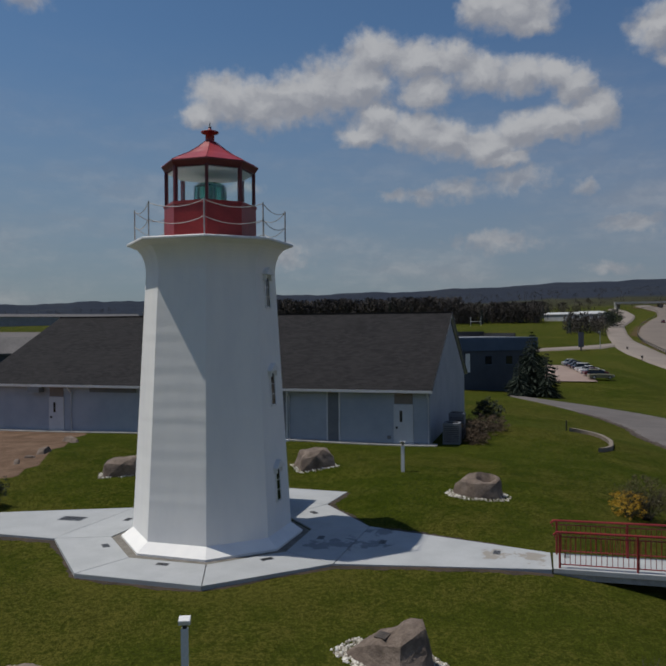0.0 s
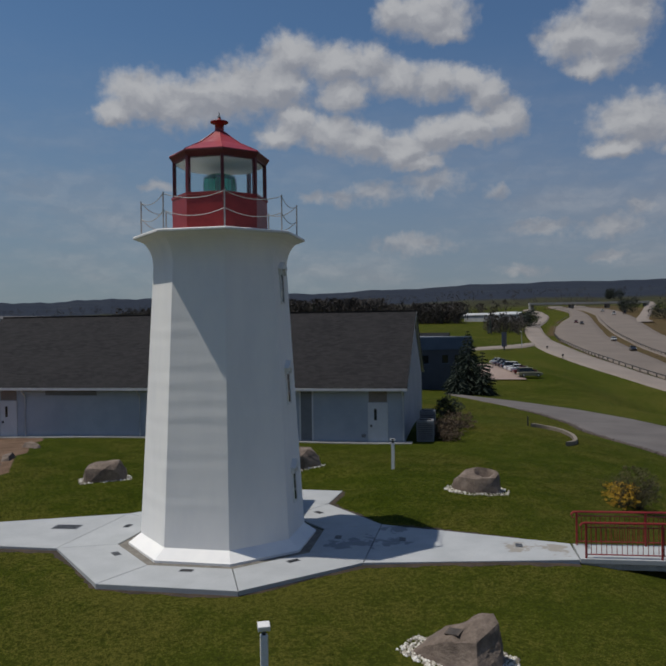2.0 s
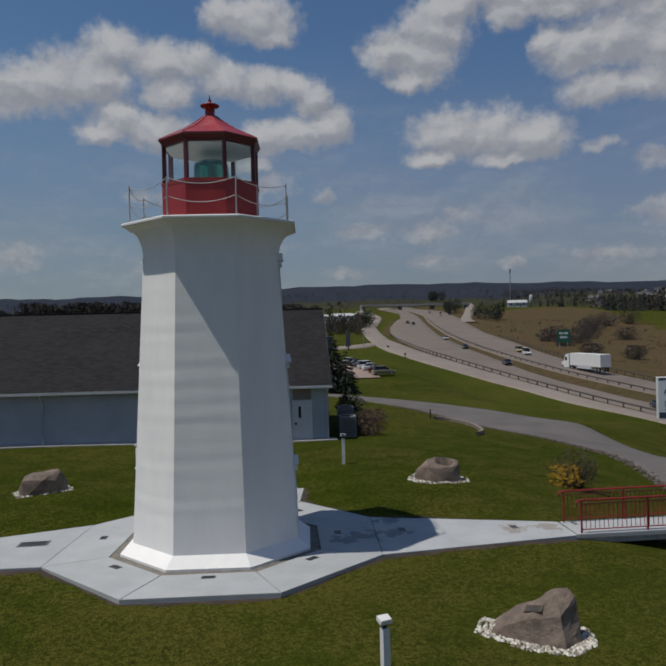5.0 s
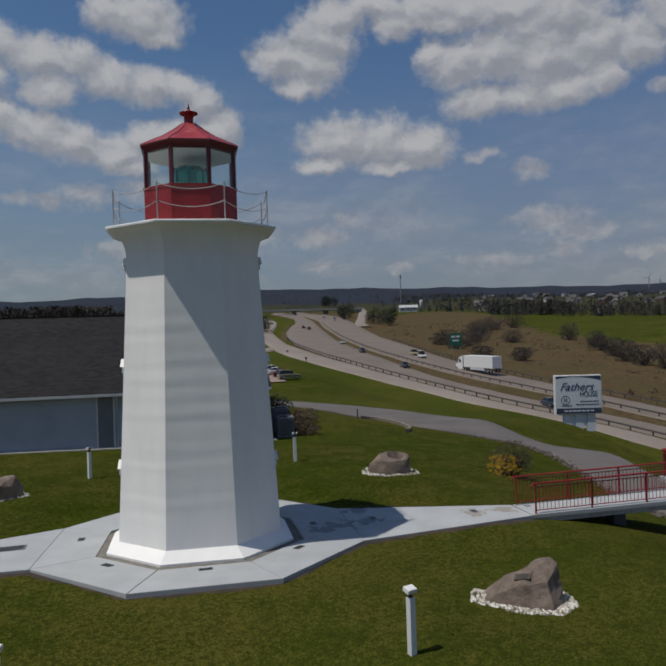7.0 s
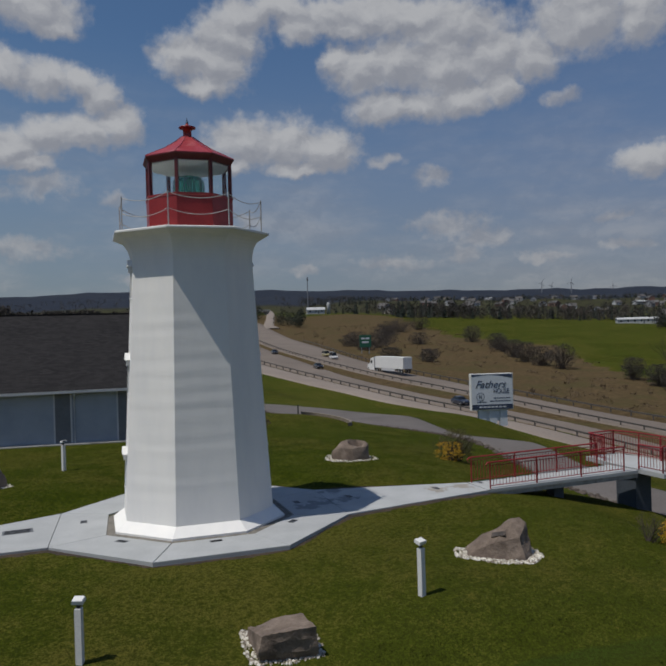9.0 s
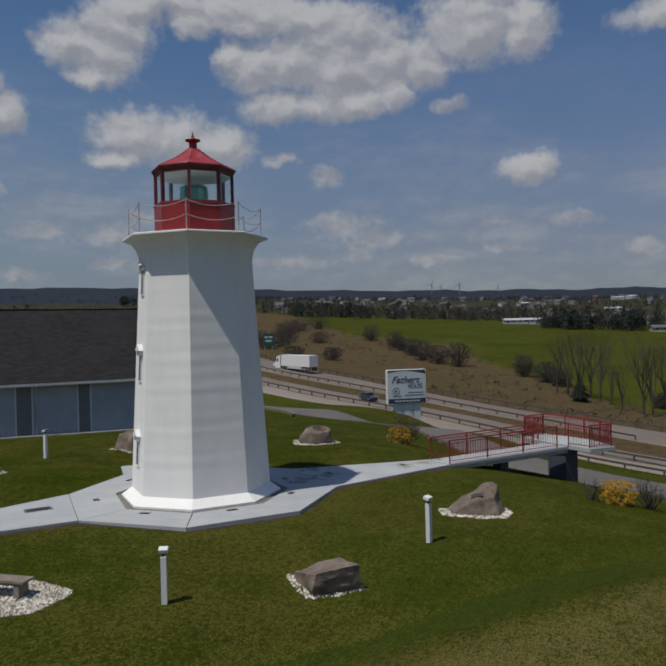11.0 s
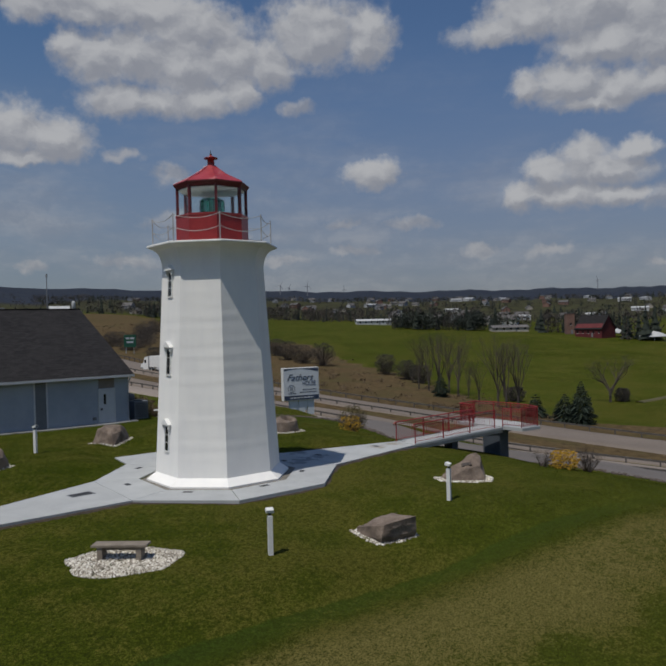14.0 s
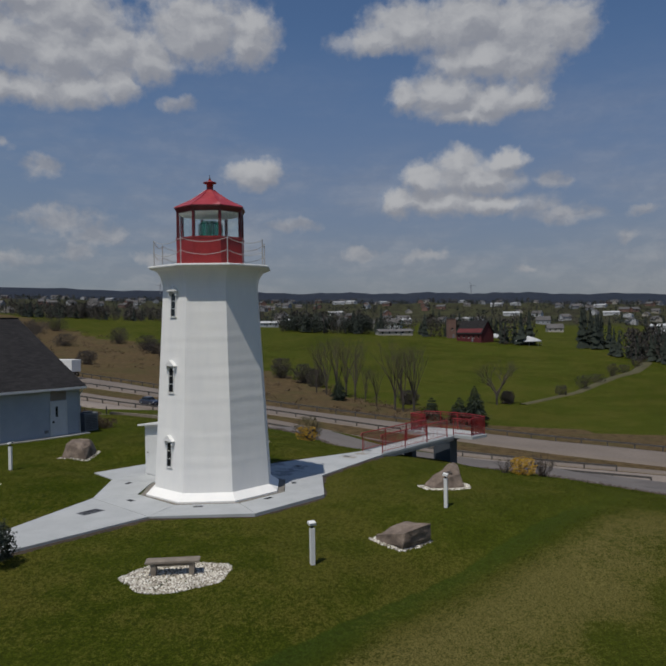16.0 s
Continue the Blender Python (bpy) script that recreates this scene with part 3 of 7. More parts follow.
def part(name, solid, material, parent=None, label="", smooth=False):
    """Links a Solid, or a finished mesh, as one object under its thing."""
    me = solid.mesh(name, smooth) if isinstance(solid, Solid) else solid
    if not me.materials:
        me.materials.append(material)
    ob = new(name, me)
    if parent is not None:
        ob.parent = parent
    if label:
        ob["label"] = label
    return ob


def thing(name, label, category, group="", kind="", at=None):
    ob = tagged(new(name), label, category, group, kind)
    ob.empty_display_size = 0.2
    if at is not None:
        ob.matrix_world = at
    return ob


def octagon(r, z, turn=217.0, n=8):
    return [(r * math.cos(radians(turn + 360 / n * k)), r * math.sin(radians(turn + 360 / n * k)), z) for k in range(n)]


def lathe(profile, n=16, turn=0.0):
    return Solid().rings([octagon(max(r, 0.001), z, turn, n) for r, z in profile])


# ---------------------------------------------------------------- the lie of the land
SPOTS = np.array([
    (0, 0, -.1), (-3.8, -3.6, -.16), (0, -5.6, -.14), (-1.1, -9.3, -.2), (2.5, -9.1, -.3), (-7.4, -5.8, -.43), (-4.65, -8.2, -.62), (-9, -2.5, -.38),
    (-9, 3.6, -.08), (-2.9, 7.5, .3), (.8, 9.9, .28), (4.8, 8.5, .2), (8, 5.9, .38), (9.5, 1.8, .26), (10.2, 13.8, .15), (-7, 23.5, .2),
    (-7.5, 15, .45), (8.5, -4.9, -.1), (11.5, -6.6, -.65), (14.7, -.1, -.42), (6.7, -12.8, -.6), (14.7, -8.4, -1.5), (22.3, 12.8, -.3)])
SLOPES = np.array([
    (21.6, 16, .1), (-13, -14, -1.2), (-27, -10, -1.2), (-2, -24, -1.2), (-20, 10, -.3), (58, 22.5, -4.45), (51, 75, -3.2), (75, 89, -2.2),
    (110, 10, -11.5), (146, 11.6, -12.5), (175, 46, -9), (167, 127, -3), (363, 4.4, -2), (205, 333, 9), (395, 351, 20), (559, 165, 6), (30, 40, -1.8)])
ROADSIDE = np.array([
    (100, -5, -12.6), (92, -40, -13.5), (60, -30, -11.5), (80, -100, -14), (38, -12, -6.0), (36, -20, -6.4), (41, -27, -8.0), (46, -8, -8.0), (55, -14, -10.0), (43, 2, -5.6), (52, 10, -7.5), (10.5, -9.3, -0.95), (12.6, -9.6, -1.5), (10, -11, -1.05), (18, -9, -2.5), (22, -10, -2.65), (19.5, -6.3, -2.4), (24.2, -6.3, -2.6), (16, -7.8, -2.0), (20.8, -3.4, -2.3), (25.7, -3.4, -2.4), (21.5, -15, -3.1), (16, -20, -3.2), (29, -9, -5.2), (24, -20, -5.0), (27, -15, -5.2), (44, 22, -2.9),
    (30, 1, -2.2), (24, 3, -1.35), (20, -29, -3.7), (13, -28, -3.4), (30, 11.5, -1.85), (33.5, 18.5, -2.3), (37, 27, -2.6), (42, 31, -3.0)])
SPOT = np.vstack((SPOTS, SLOPES, ROADSIDE)).astype(float)


def bend(d2):
    return -np.sqrt(d2 + 9.0)


many = len(SPOT)
side = np.zeros((many + 1, many + 1))
side[:many, :many] = bend(((SPOT[:, None, :2] - SPOT[None, :, :2]) ** 2).sum(-1))
side[:many, many] = side[many, :many] = 1
weight = np.linalg.solve(side, np.append(SPOT[:, 2], 0.0))
CREST_AZ = np.array([-180, -60, -11, 5, 20, 32, 40, 52, 62, 75, 90, 102, 140, 180.0])
CREST_EL = np.array([1.5, 1.5, 1.97, 2.66, 3.0, 3.46, 3.5, 3.14, 2.85, 2.52, 2.3, 1.85, 1.5, 1.5])


# along the highway: y, its far edge's x, its height
BED = np.array([(-60, 80, -14.2), (-36, 87, -13.8), (-20, 94.5, -13.3), (-10, 98.5, -12.7), (5, 103.9, -11.6), (18, 106, -10.5), (24, 108, -10.0), (46, 115, -8.3), (72, 131, -6.6), (107, 148, -4.6), (132, 166, -3.3), (165, 188, -0.8)])


def crest_wave(az_deg):
    return 0.05 * np.sin(az_deg * 0.9) + 0.03 * np.sin(az_deg * 2.3 + 1) + 0.02 * np.sin(az_deg * 5.1)


def height(x, y):
    """The ground's height; near the tower from levelled spots, far off a plain that climbs to a wooded ridge."""
    x, y = np.asarray(x, float), np.asarray(y, float)
    z = bend((x[..., None] - SPOT[:, 0]) ** 2 + (y[..., None] - SPOT[:, 1]) ** 2) @ weight[:many] + weight[many]
    # the drainage dip below the mound, and the swelling beyond it
    s = (x + 13.1) * 0.50 + (y + 6.3) * 0.866 - 0.4
    z = z - 0.34 * np.exp(-(s / 0.9) ** 2) * np.exp(-((x + 6) ** 2 + (y + 11) ** 2) / 220.0) + 0.25 * np.exp(-((s + 5.0) / 3.0) ** 2) * np.exp(-((x + 6) ** 2 + (y + 11) ** 2) / 300.0)
    # the highway's level bed
    bed = np.interp(y, BED[:, 0], BED[:, 2])
    edge = np.interp(y, BED[:, 0], BED[:, 1])
    w = np.ones(x.shape)
    for ramp in ((x - edge + np.interp(y, [0, 30, 60, 120], [50, 52, 62, 66])) / 15, (edge + 12 - x) / 8, (y + 100) / 25, (140 - y) / 60):
        ramp = np.clip(ramp, 0, 1)
        w = w * ramp * ramp * (3 - 2 * ramp)
    z = z * (1 - w) + bed * w
    # levelled under the slabs
    gap = np.hypot(x, y) - 4.8
    for ax, ay, bx, by, half in ((-3.5, 2.3, -13, 6.2, 1.2), (3.9, -2.1, 8.4, -4.9, 1.1), (2.5, 3.9, 3.7, 5.5, 2.0)):
        u = np.clip(((x - ax) * (bx - ax) + (y - ay) * (by - ay)) / ((bx - ax) ** 2 + (by - ay) ** 2), 0, 1)
        gap = np.minimum(gap, np.hypot(x - ax - u * (bx - ax), y - ay - u * (by - ay)) - half)
    q = np.clip(gap / 1.6, 0, 1)
    q = q * q * (3 - 2 * q)
    z = np.minimum(z, -0.045) * (1 - q) + z * q
    r = np.hypot(x + 15, y + 18) + 1e-6
    a = np.degrees(np.arctan2(x + 15, y + 18))
    top = np.interp(a, CREST_AZ, CREST_EL) + crest_wave(a)
    t, q = np.clip((r - 1500) / 2300, 0, 1), np.clip((r - 450) / 1050, 0, 1)
    low = np.interp(a, [0, 48, 66, 80], [1.55, 1.75, 2.2, 2.6])
    angle = top - low + (low - 0.78) * (q * q * (3 - 2 * q)) + 0.78 * (t * t * (3 - 2 * t))
    fall = np.clip((r - 3900) / 800, 0, 1)
    far = 5.9 + r * np.tan(np.radians(angle)) * (1 - 0.5 * fall)
    k = np.clip((r - 430) / 420, 0, 1)
    k = k * k * (3 - 2 * k)
    return z * (1 - k) + far * k


def ground_at(x, y, lift=0.0):
    return float(height(x, y)) + lift


# how the ground is covered: r dry grass, g bare soil, b woods
HIGHWAY_FAR = np.array([(80, -60), (91, -38), (95.5, -27), (99.8, -10.4), (104, 2), (105.7, 11), (106.5, 18), (108.3, 26), (111.4, 35), (115, 45), (122, 60), (129.5, 74), (136.5, 90), (146.5, 106), (156, 121), (168, 140), (187, 168), (208, 202), (244, 250), (280, 297), (316, 351), (345, 405), (370, 445), (412, 505.0)])
GUARD = np.array([(67, -60), (73.4, -34), (76.8, -14), (77.8, 4), (82.8, 18), (87.8, 30), (90.1, 38), (91.8, 46), (94, 54), (97.3, 65), (102.4, 77), (108, 91), (112.2, 106), (122.5, 133), (138, 162), (156, 195), (175, 224), (208, 268), (240, 306), (268, 336), (298, 376), (348, 459), (385, 520.0)])
MEDIAN_NEAR = [(69, -60), (76, -34), (80.5, -14), (83, 4), (90, 18), (94.5, 28), (96.5, 36), (98.5, 43), (101.1, 52.7), (104.6, 64), (110.8, 79), (118, 95), (127, 112), (148, 147), (185, 205), (235, 273), (280, 334), (312, 383), (360, 459), (395, 515)]
MEDIAN_FAR = [(72, -60), (80, -34), (86, -20), (90, -8), (93.5, 4), (96.8, 15.5), (98.4, 22.6), (100.8, 30.7), (103.8, 39.6), (108.8, 50), (113, 62), (118, 75), (123.5, 88), (130, 103), (142, 127), (164.5, 165), (197.5, 215), (252, 290), (289, 338), (318, 384), (358, 448), (400, 510)]
FIELD_EDGE = np.array([(100, -80), (113, -38), (116, -10), (122, 0), (137, 5), (150, 24), (172, 37), (190, 56), (205, 70), (225, 86), (250, 100), (262, 112), (266, 150), (315, 206), (369, 253), (397, 281), (420, 330.0)])


def cover_at(x, y):
    dry, soil, wood = np.zeros(x.shape), np.zeros(x.shape), np.zeros(x.shape)
    hx = np.interp(y, HIGHWAY_FAR[:, 1], HIGHWAY_FAR[:, 0])
    fx = np.interp(y, FIELD_EDGE[:, 1], FIELD_EDGE[:, 0])
    gx = np.interp(y, GUARD[:, 1], GUARD[:, 0])
    dry = np.where((x > gx - 1) & (x < np.maximum(fx, hx + 5)) & (y > -120) & (y < 330), 1.0, dry)
    # the far end of the slope beside the highway, and the dry strip beyond the dip
    dry = np.where((y > 300) & (y < 520) & (x > gx - 4) & (x < hx + 40), 0.8, dry)
    # worn rims along the slabs
    rr = np.hypot(x, y)
    dry = np.maximum(dry, 0.5 * np.exp(-((rr - 4.95) / 0.45) ** 2) * (y < 3))
    dry = np.maximum(dry, 0.5 * np.exp(-(((x + 8) / 7) ** 2 + ((y + 5.5) / 4) ** 2)))
    # the bare lot by the hall
    soil = np.where((x < -6.2 - 0.10 * (19 - y)) & (x > -40) & (y > 9.5) & (y < 24 - (x + 7) * 0.56), 1.0, soil)
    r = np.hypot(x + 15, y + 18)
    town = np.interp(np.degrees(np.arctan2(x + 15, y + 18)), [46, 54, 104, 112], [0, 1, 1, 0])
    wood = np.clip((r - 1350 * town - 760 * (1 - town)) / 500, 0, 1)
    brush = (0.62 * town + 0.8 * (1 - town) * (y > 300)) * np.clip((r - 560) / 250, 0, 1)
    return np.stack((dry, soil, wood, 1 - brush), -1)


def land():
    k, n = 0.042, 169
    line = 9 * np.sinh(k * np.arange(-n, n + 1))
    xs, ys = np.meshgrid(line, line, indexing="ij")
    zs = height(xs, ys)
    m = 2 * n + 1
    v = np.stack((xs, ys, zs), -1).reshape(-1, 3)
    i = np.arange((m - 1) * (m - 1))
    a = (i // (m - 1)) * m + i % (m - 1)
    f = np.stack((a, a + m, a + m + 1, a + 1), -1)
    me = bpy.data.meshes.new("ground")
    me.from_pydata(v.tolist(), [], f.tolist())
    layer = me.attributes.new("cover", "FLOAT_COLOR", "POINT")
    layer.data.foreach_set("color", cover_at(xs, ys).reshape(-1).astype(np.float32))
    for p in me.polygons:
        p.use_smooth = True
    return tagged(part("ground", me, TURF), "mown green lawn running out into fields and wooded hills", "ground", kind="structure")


land()


def sward():
    """Single blades standing in the mown lawn, thickest on the near slopes."""
    rng = np.random.default_rng(9)
    n = 420000
    x, y = rng.uniform(-27, 16, n), rng.uniform(-19, 14, n)
    d = np.hypot(x + 12, y + 19)
    keep = (rng.random(n) < np.clip(1.35 - d / 30, 0.12, 1)) & (y > -0.577 * x - 26)
    gap = np.hypot(x, y) - 5.35
    for ax, ay, bx, by, half in ((-3.5, 2.3, -13, 6.2, 1.35), (3.9, -2.1, 8.4, -4.9, 1.3), (2.5, 3.9, 3.7, 5.5, 2.4), (8.4, -4.9, 16, -9.5, 1.5)):
        u = np.clip(((x - ax) * (bx - ax) + (y - ay) * (by - ay)) / ((bx - ax) ** 2 + (by - ay) ** 2), 0, 1)
        gap = np.minimum(gap, np.hypot(x - ax - u * (bx - ax), y - ay - u * (by - ay)) - half)
    for bx, by, half in ((2.7, -8.9, 1.25), (-4.35, -8.1, 1.1), (9.5, 1.75, 1.2), (5.05, 8.95, 1.1), (-3.05, 8.5, 1.1), (-9.1, -2.42, 1.5)):
        gap = np.minimum(gap, np.hypot(x - bx, y - by) - half)
    soil = cover_at(x, y)[:, 1]
    keep &= (gap > 0) & (soil < 0.5) & (x < 17 + 0.2 * y)
    x, y = x[keep], y[keep]
    n = len(x)
    z = height(x, y)
    turn, lean = rng.uniform(0, 6.283, n), rng.uniform(0.4, 1.3, n)
    tall, wide = rng.uniform(0.025, 0.06, n), rng.uniform(0.006, 0.013, n)
    root = np.stack((x, y, z - 0.006), -1)
    side = np.stack((-np.sin(turn), np.cos(turn), np.zeros(n)), -1) * wide[:, None]
    tip = root + np.stack((np.cos(turn) * np.sin(lean), np.sin(turn) * np.sin(lean), np.cos(lean)), -1) * tall[:, None]
    v = np.stack((root - side, root + side, tip), 1).reshape(-1, 3)
    me = bpy.data.meshes.new("grass_blades")
    me.vertices.add(3 * n)
    me.vertices.foreach_set("co", v.astype(np.float32).ravel())
    me.loops.add(3 * n)
    me.loops.foreach_set("vertex_index", np.arange(3 * n, dtype=np.int32))
    me.polygons.add(n)
    me.polygons.foreach_set("loop_start", np.arange(0, 3 * n, 3, dtype=np.int32))
    me.update(calc_edges=True)
    me.validate()
    layer = me.attributes.new("cover", "FLOAT_COLOR", "POINT")
    layer.data.foreach_set("color", np.repeat(cover_at(x, y), 3, axis=0).reshape(-1).astype(np.float32))
    return tagged(part("grass_blades", me, TURF), "short mown grass blades over the lawn", "grass", kind="stuff")


sward()


def resample(pts, n):
    p = np.array(pts, float)
    d = np.r_[0, np.cumsum(np.hypot(*np.diff(p, axis=0).T))]
    t = np.linspace(0, d[-1], n)
    out = np.stack((np.interp(t, d, p[:, 0]), np.interp(t, d, p[:, 1])), -1)
    for _ in range(3):
        out[1:-1] = (out[:-2] + 2 * out[1:-1] + out[2:]) / 4
    return out


def strip(name, a, b, material, lift, label, category, n=160, across=6):
    """A road surface between two edges, laid over the ground."""
    a, b = resample(a, n), resample(b, n)
    s = np.linspace(0, 1, across)[:, None, None]
    xy = a[None] * (1 - s) + b[None] * s
    r = np.hypot(xy[..., 0], xy[..., 1])
    z = height(xy[..., 0], xy[..., 1]) + lift + np.clip(r - 40, 0, 400) * 0.0016
    rings = []
    for i in range(n):
        row = [(xy[j, i, 0], xy[j, i, 1], z[j, i]) for j in range(across)]
        w = (xy[-1, i] - xy[0, i]) / max(1e-3, math.hypot(*(xy[-1, i] - xy[0, i])))
        reach = 0.35 + 0.004 * r[0, i]
        rings.append([(row[0][0] - w[0] * reach, row[0][1] - w[1] * reach, row[0][2] - lift - 0.1 - 0.004 * r[0, i])] + row
                     + [(row[-1][0] + w[0] * reach, row[-1][1] + w[1] * reach, row[-1][2] - lift - 0.1 - 0.004 * r[0, i])])
    return tagged(part(name, Solid().rings(rings, cap=False, closed=False), material, smooth=True), label, category, kind="structure")


strip("road_near_lanes", GUARD + (0.8, -0.4), MEDIAN_NEAR, ROAD_CONCRETE, 0.10, "grey-beige concrete carriageway of a highway", "road", 220)
strip("road_far_lanes", MEDIAN_FAR, HIGHWAY_FAR, ROAD_CONCRETE, 0.10, "grey-beige concrete carriageway beyond the grassy median", "road", 220)
RAMP_NEAR = [(58, -60), (66, -34), (71.5, -14), (73, 0), (77, 15), (80.5, 27), (85, 36), (87.5, 44), (89.2, 52), (90, 60), (92.2, 68), (97, 80), (101.5, 97), (105, 113), (109, 127), (120, 151), (131, 172), (157, 215), (184, 257), (213, 296), (239, 325), (267, 366), (291, 410), (320, 460)]
RAMP_FAR = [(66, -60), (72.5, -34), (76, -14), (77, 4), (82, 18), (87, 30), (89.3, 38), (91, 46), (93.2, 54), (96.5, 65), (101.5, 77), (107, 91), (111, 106), (121, 133), (136, 162), (153, 195), (171, 224), (206, 277), (241, 320), (264, 350), (292, 397), (316, 443), (336, 475)]
strip("road_ramp", RAMP_NEAR, RAMP_FAR, ROAD_PALE, 0.13, "pale concrete slip road beside the highway", "road", 220)
DRIVE_NEAR = [(8, -50), (11.5, -36), (13.5, -25), (15, -17.5), (16, -14), (17, -11), (18.3, -7), (19.8, -3.5), (21.7, 0), (24.5, 4.3), (26.3, 8.3), (28.2, 12.2), (30.2, 17), (32.6, 22.5), (35.4, 28.3), (38.5, 34), (40.8, 42), (42.4, 52), (43.6, 62), (44, 68)]
DRIVE_FAR = [(15, -53), (18.5, -40), (20, -28), (19.8, -19), (19.8, -13.5), (21, -10), (22.3, -6.5), (23.8, -3.5), (26.3, 0), (30.5, 4.6), (34.5, 8.6), (38, 12.8), (41, 18), (44, 23.5), (46.5, 30), (48.5, 38), (49, 47), (48, 56), (46.3, 64), (45, 70)]
strip("road_drive", DRIVE_NEAR, DRIVE_FAR, ASPHALT, 0.07, "worn grey asphalt drive below the mound", "road", 160, 10)
strip("road_apron", [(19.6, -15.5), (19.8, -26), (18.0, -40), (14.0, -53)], [(73, -14), (70, -24), (66, -34), (58, -60)], ASPHALT, 0.05, "worn asphalt apron where the drive meets the slip road", "road", 60, 24)
strip("road_side", [(84, 163), (99, 160), (117, 168), (124, 170), (137, 180)], [(84, 168), (99, 165), (116, 173.5), (124, 177), (139, 186)], ROAD_PALE, 0.12, "narrow pale side road", "road", 60)
strip("road_exit", [(256, 268), (272, 287), (310, 325), (434, 454), (480, 510)], [(262, 264), (280, 288), (322, 330), (456, 469), (503, 523)], ROAD_PALE, 0.16, "pale concrete exit lane climbing away", "road", 80)
strip("pavement_lot", [(59.5, 86), (62, 90.5), (68, 101), (74.5, 113)], [(67, 83.5), (69.5, 88.5), (74.5, 99.5), (80, 111)], LOT, 0.08, "reddish gravel parking lot", "pavement", 40)


# ---------------------------------------------------------------- the slabs round the tower
PAD = [(-4.66, .62), (-3.70, -2.90), (-.58, -4.65), (2.9, -3.77), (4.85, -.45), (4.2, 2.75), (.85, 5.0), (-2.45, 4.0)]
pavement = thing("pavement", "pale grey concrete slabs round a white tower", "pavement", kind="structure")


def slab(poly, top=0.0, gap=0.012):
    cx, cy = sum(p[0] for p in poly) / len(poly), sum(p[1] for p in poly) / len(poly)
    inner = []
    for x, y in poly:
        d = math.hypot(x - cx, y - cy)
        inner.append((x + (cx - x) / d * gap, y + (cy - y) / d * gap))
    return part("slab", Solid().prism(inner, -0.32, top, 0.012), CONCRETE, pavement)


inner_ring = []
for k in range(8):
    a = math.atan2(PAD[k][1], PAD[k][0])
    inner_ring.append((3.03 * math.cos(a), 3.03 * math.sin(a)))
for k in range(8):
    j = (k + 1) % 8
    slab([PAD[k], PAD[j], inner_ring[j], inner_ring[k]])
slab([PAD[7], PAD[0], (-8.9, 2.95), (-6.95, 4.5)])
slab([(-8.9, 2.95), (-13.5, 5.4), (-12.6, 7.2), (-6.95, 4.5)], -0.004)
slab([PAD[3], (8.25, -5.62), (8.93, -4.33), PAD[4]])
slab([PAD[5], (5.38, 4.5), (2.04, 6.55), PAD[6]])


def soil_rim(points, seed, label):
    """Bare earth along a slab's edge, its outer side ragged with grass."""
    rnd = random.Random(seed)
    p = resample(points, max(12, int(sum(math.dist(a, b) for a, b in zip(points, points[1:])) / 0.09)))
    d = np.gradient(p, axis=0)
    out = np.stack((d[:, 1], -d[:, 0]), -1) / np.hypot(d[:, 0], d[:, 1])[:, None]
    reach, rings = 0.1, []
    for k in range(len(p)):
        reach = min(0.24, max(0.03, reach + rnd.uniform(-0.045, 0.045)))
        row = []
        for t in (-0.05, 0.3 * reach, reach * rnd.uniform(0.8, 1.15)):
            q = p[k] + out[k] * t
            row.append((q[0], q[1], ground_at(q[0], q[1], 0.016 if t < reach * 0.5 else 0.002)))
        rings.append(row)
    part("soil_rim", Solid().rings(rings, cap=False, closed=False), SOIL, pavement, label)


soil_rim([(-13.5, 5.4), (-8.9, 2.95), PAD[0], PAD[1], PAD[2], PAD[3], (8.25, -5.62)], 3, "ragged rim of bare brown earth")
soil_rim([(8.93, -4.33), PAD[4], PAD[5], (5.38, 4.5)], 4, "ragged rim of bare brown earth")
part("gravel_strip", Solid().rings([octagon(3.02, -0.3, 172), octagon(3.02, -0.035, 172), octagon(2.5, -0.03, 172)]), MULCH, pavement, "narrow strip of grey-brown gravel")


def plate(x, y, turn, wide=0.36, deep=0.20):
    ob = thing("ground_plate", "dark cast plate set flush in the pale slab", "plate", "plates in the slabs", at=pose(x, y, 0.0, 0, 0, turn))
    part("plate_frame", Solid().prism([(-wide / 2, -deep / 2), (wide / 2, -deep / 2), (wide / 2, deep / 2), (-wide / 2, deep / 2)], -0.05, 0.006, 0.004), PLATE, ob)
    grate = Solid()
    for k in range(5):
        yy = -deep * 0.36 + deep * 0.18 * k
        grate.box((-wide * 0.42, yy - deep * 0.05, 0.006), (wide * 0.42, yy + deep * 0.05, 0.011))
    part("grate", grate, DARK_METAL, ob)
    return ob


for x, y, turn in ((-1.5, -2.7, -28), (-3.1, -.55, -74), (-2.6, 2.35, 60), (1.25, -2.95, 15), (3.1, -1.3, 62), (3.5, 1.7, -72), (.2, 3.9, -2), (4.75, -2.2, 62), (7.5, -3.95, 60), (9.15, -4.8, 60)):
    plate(x, y, turn)
plate(-4.4, 2.95, -25, 0.85, 0.5)


# ---------------------------------------------------------------- the tower
tower = thing("lighthouse", "white eight-sided lighthouse with a red lantern, on a concrete pad", "lighthouse")


def shaft_r(z):
    return 2.405 - 0.0578 * z


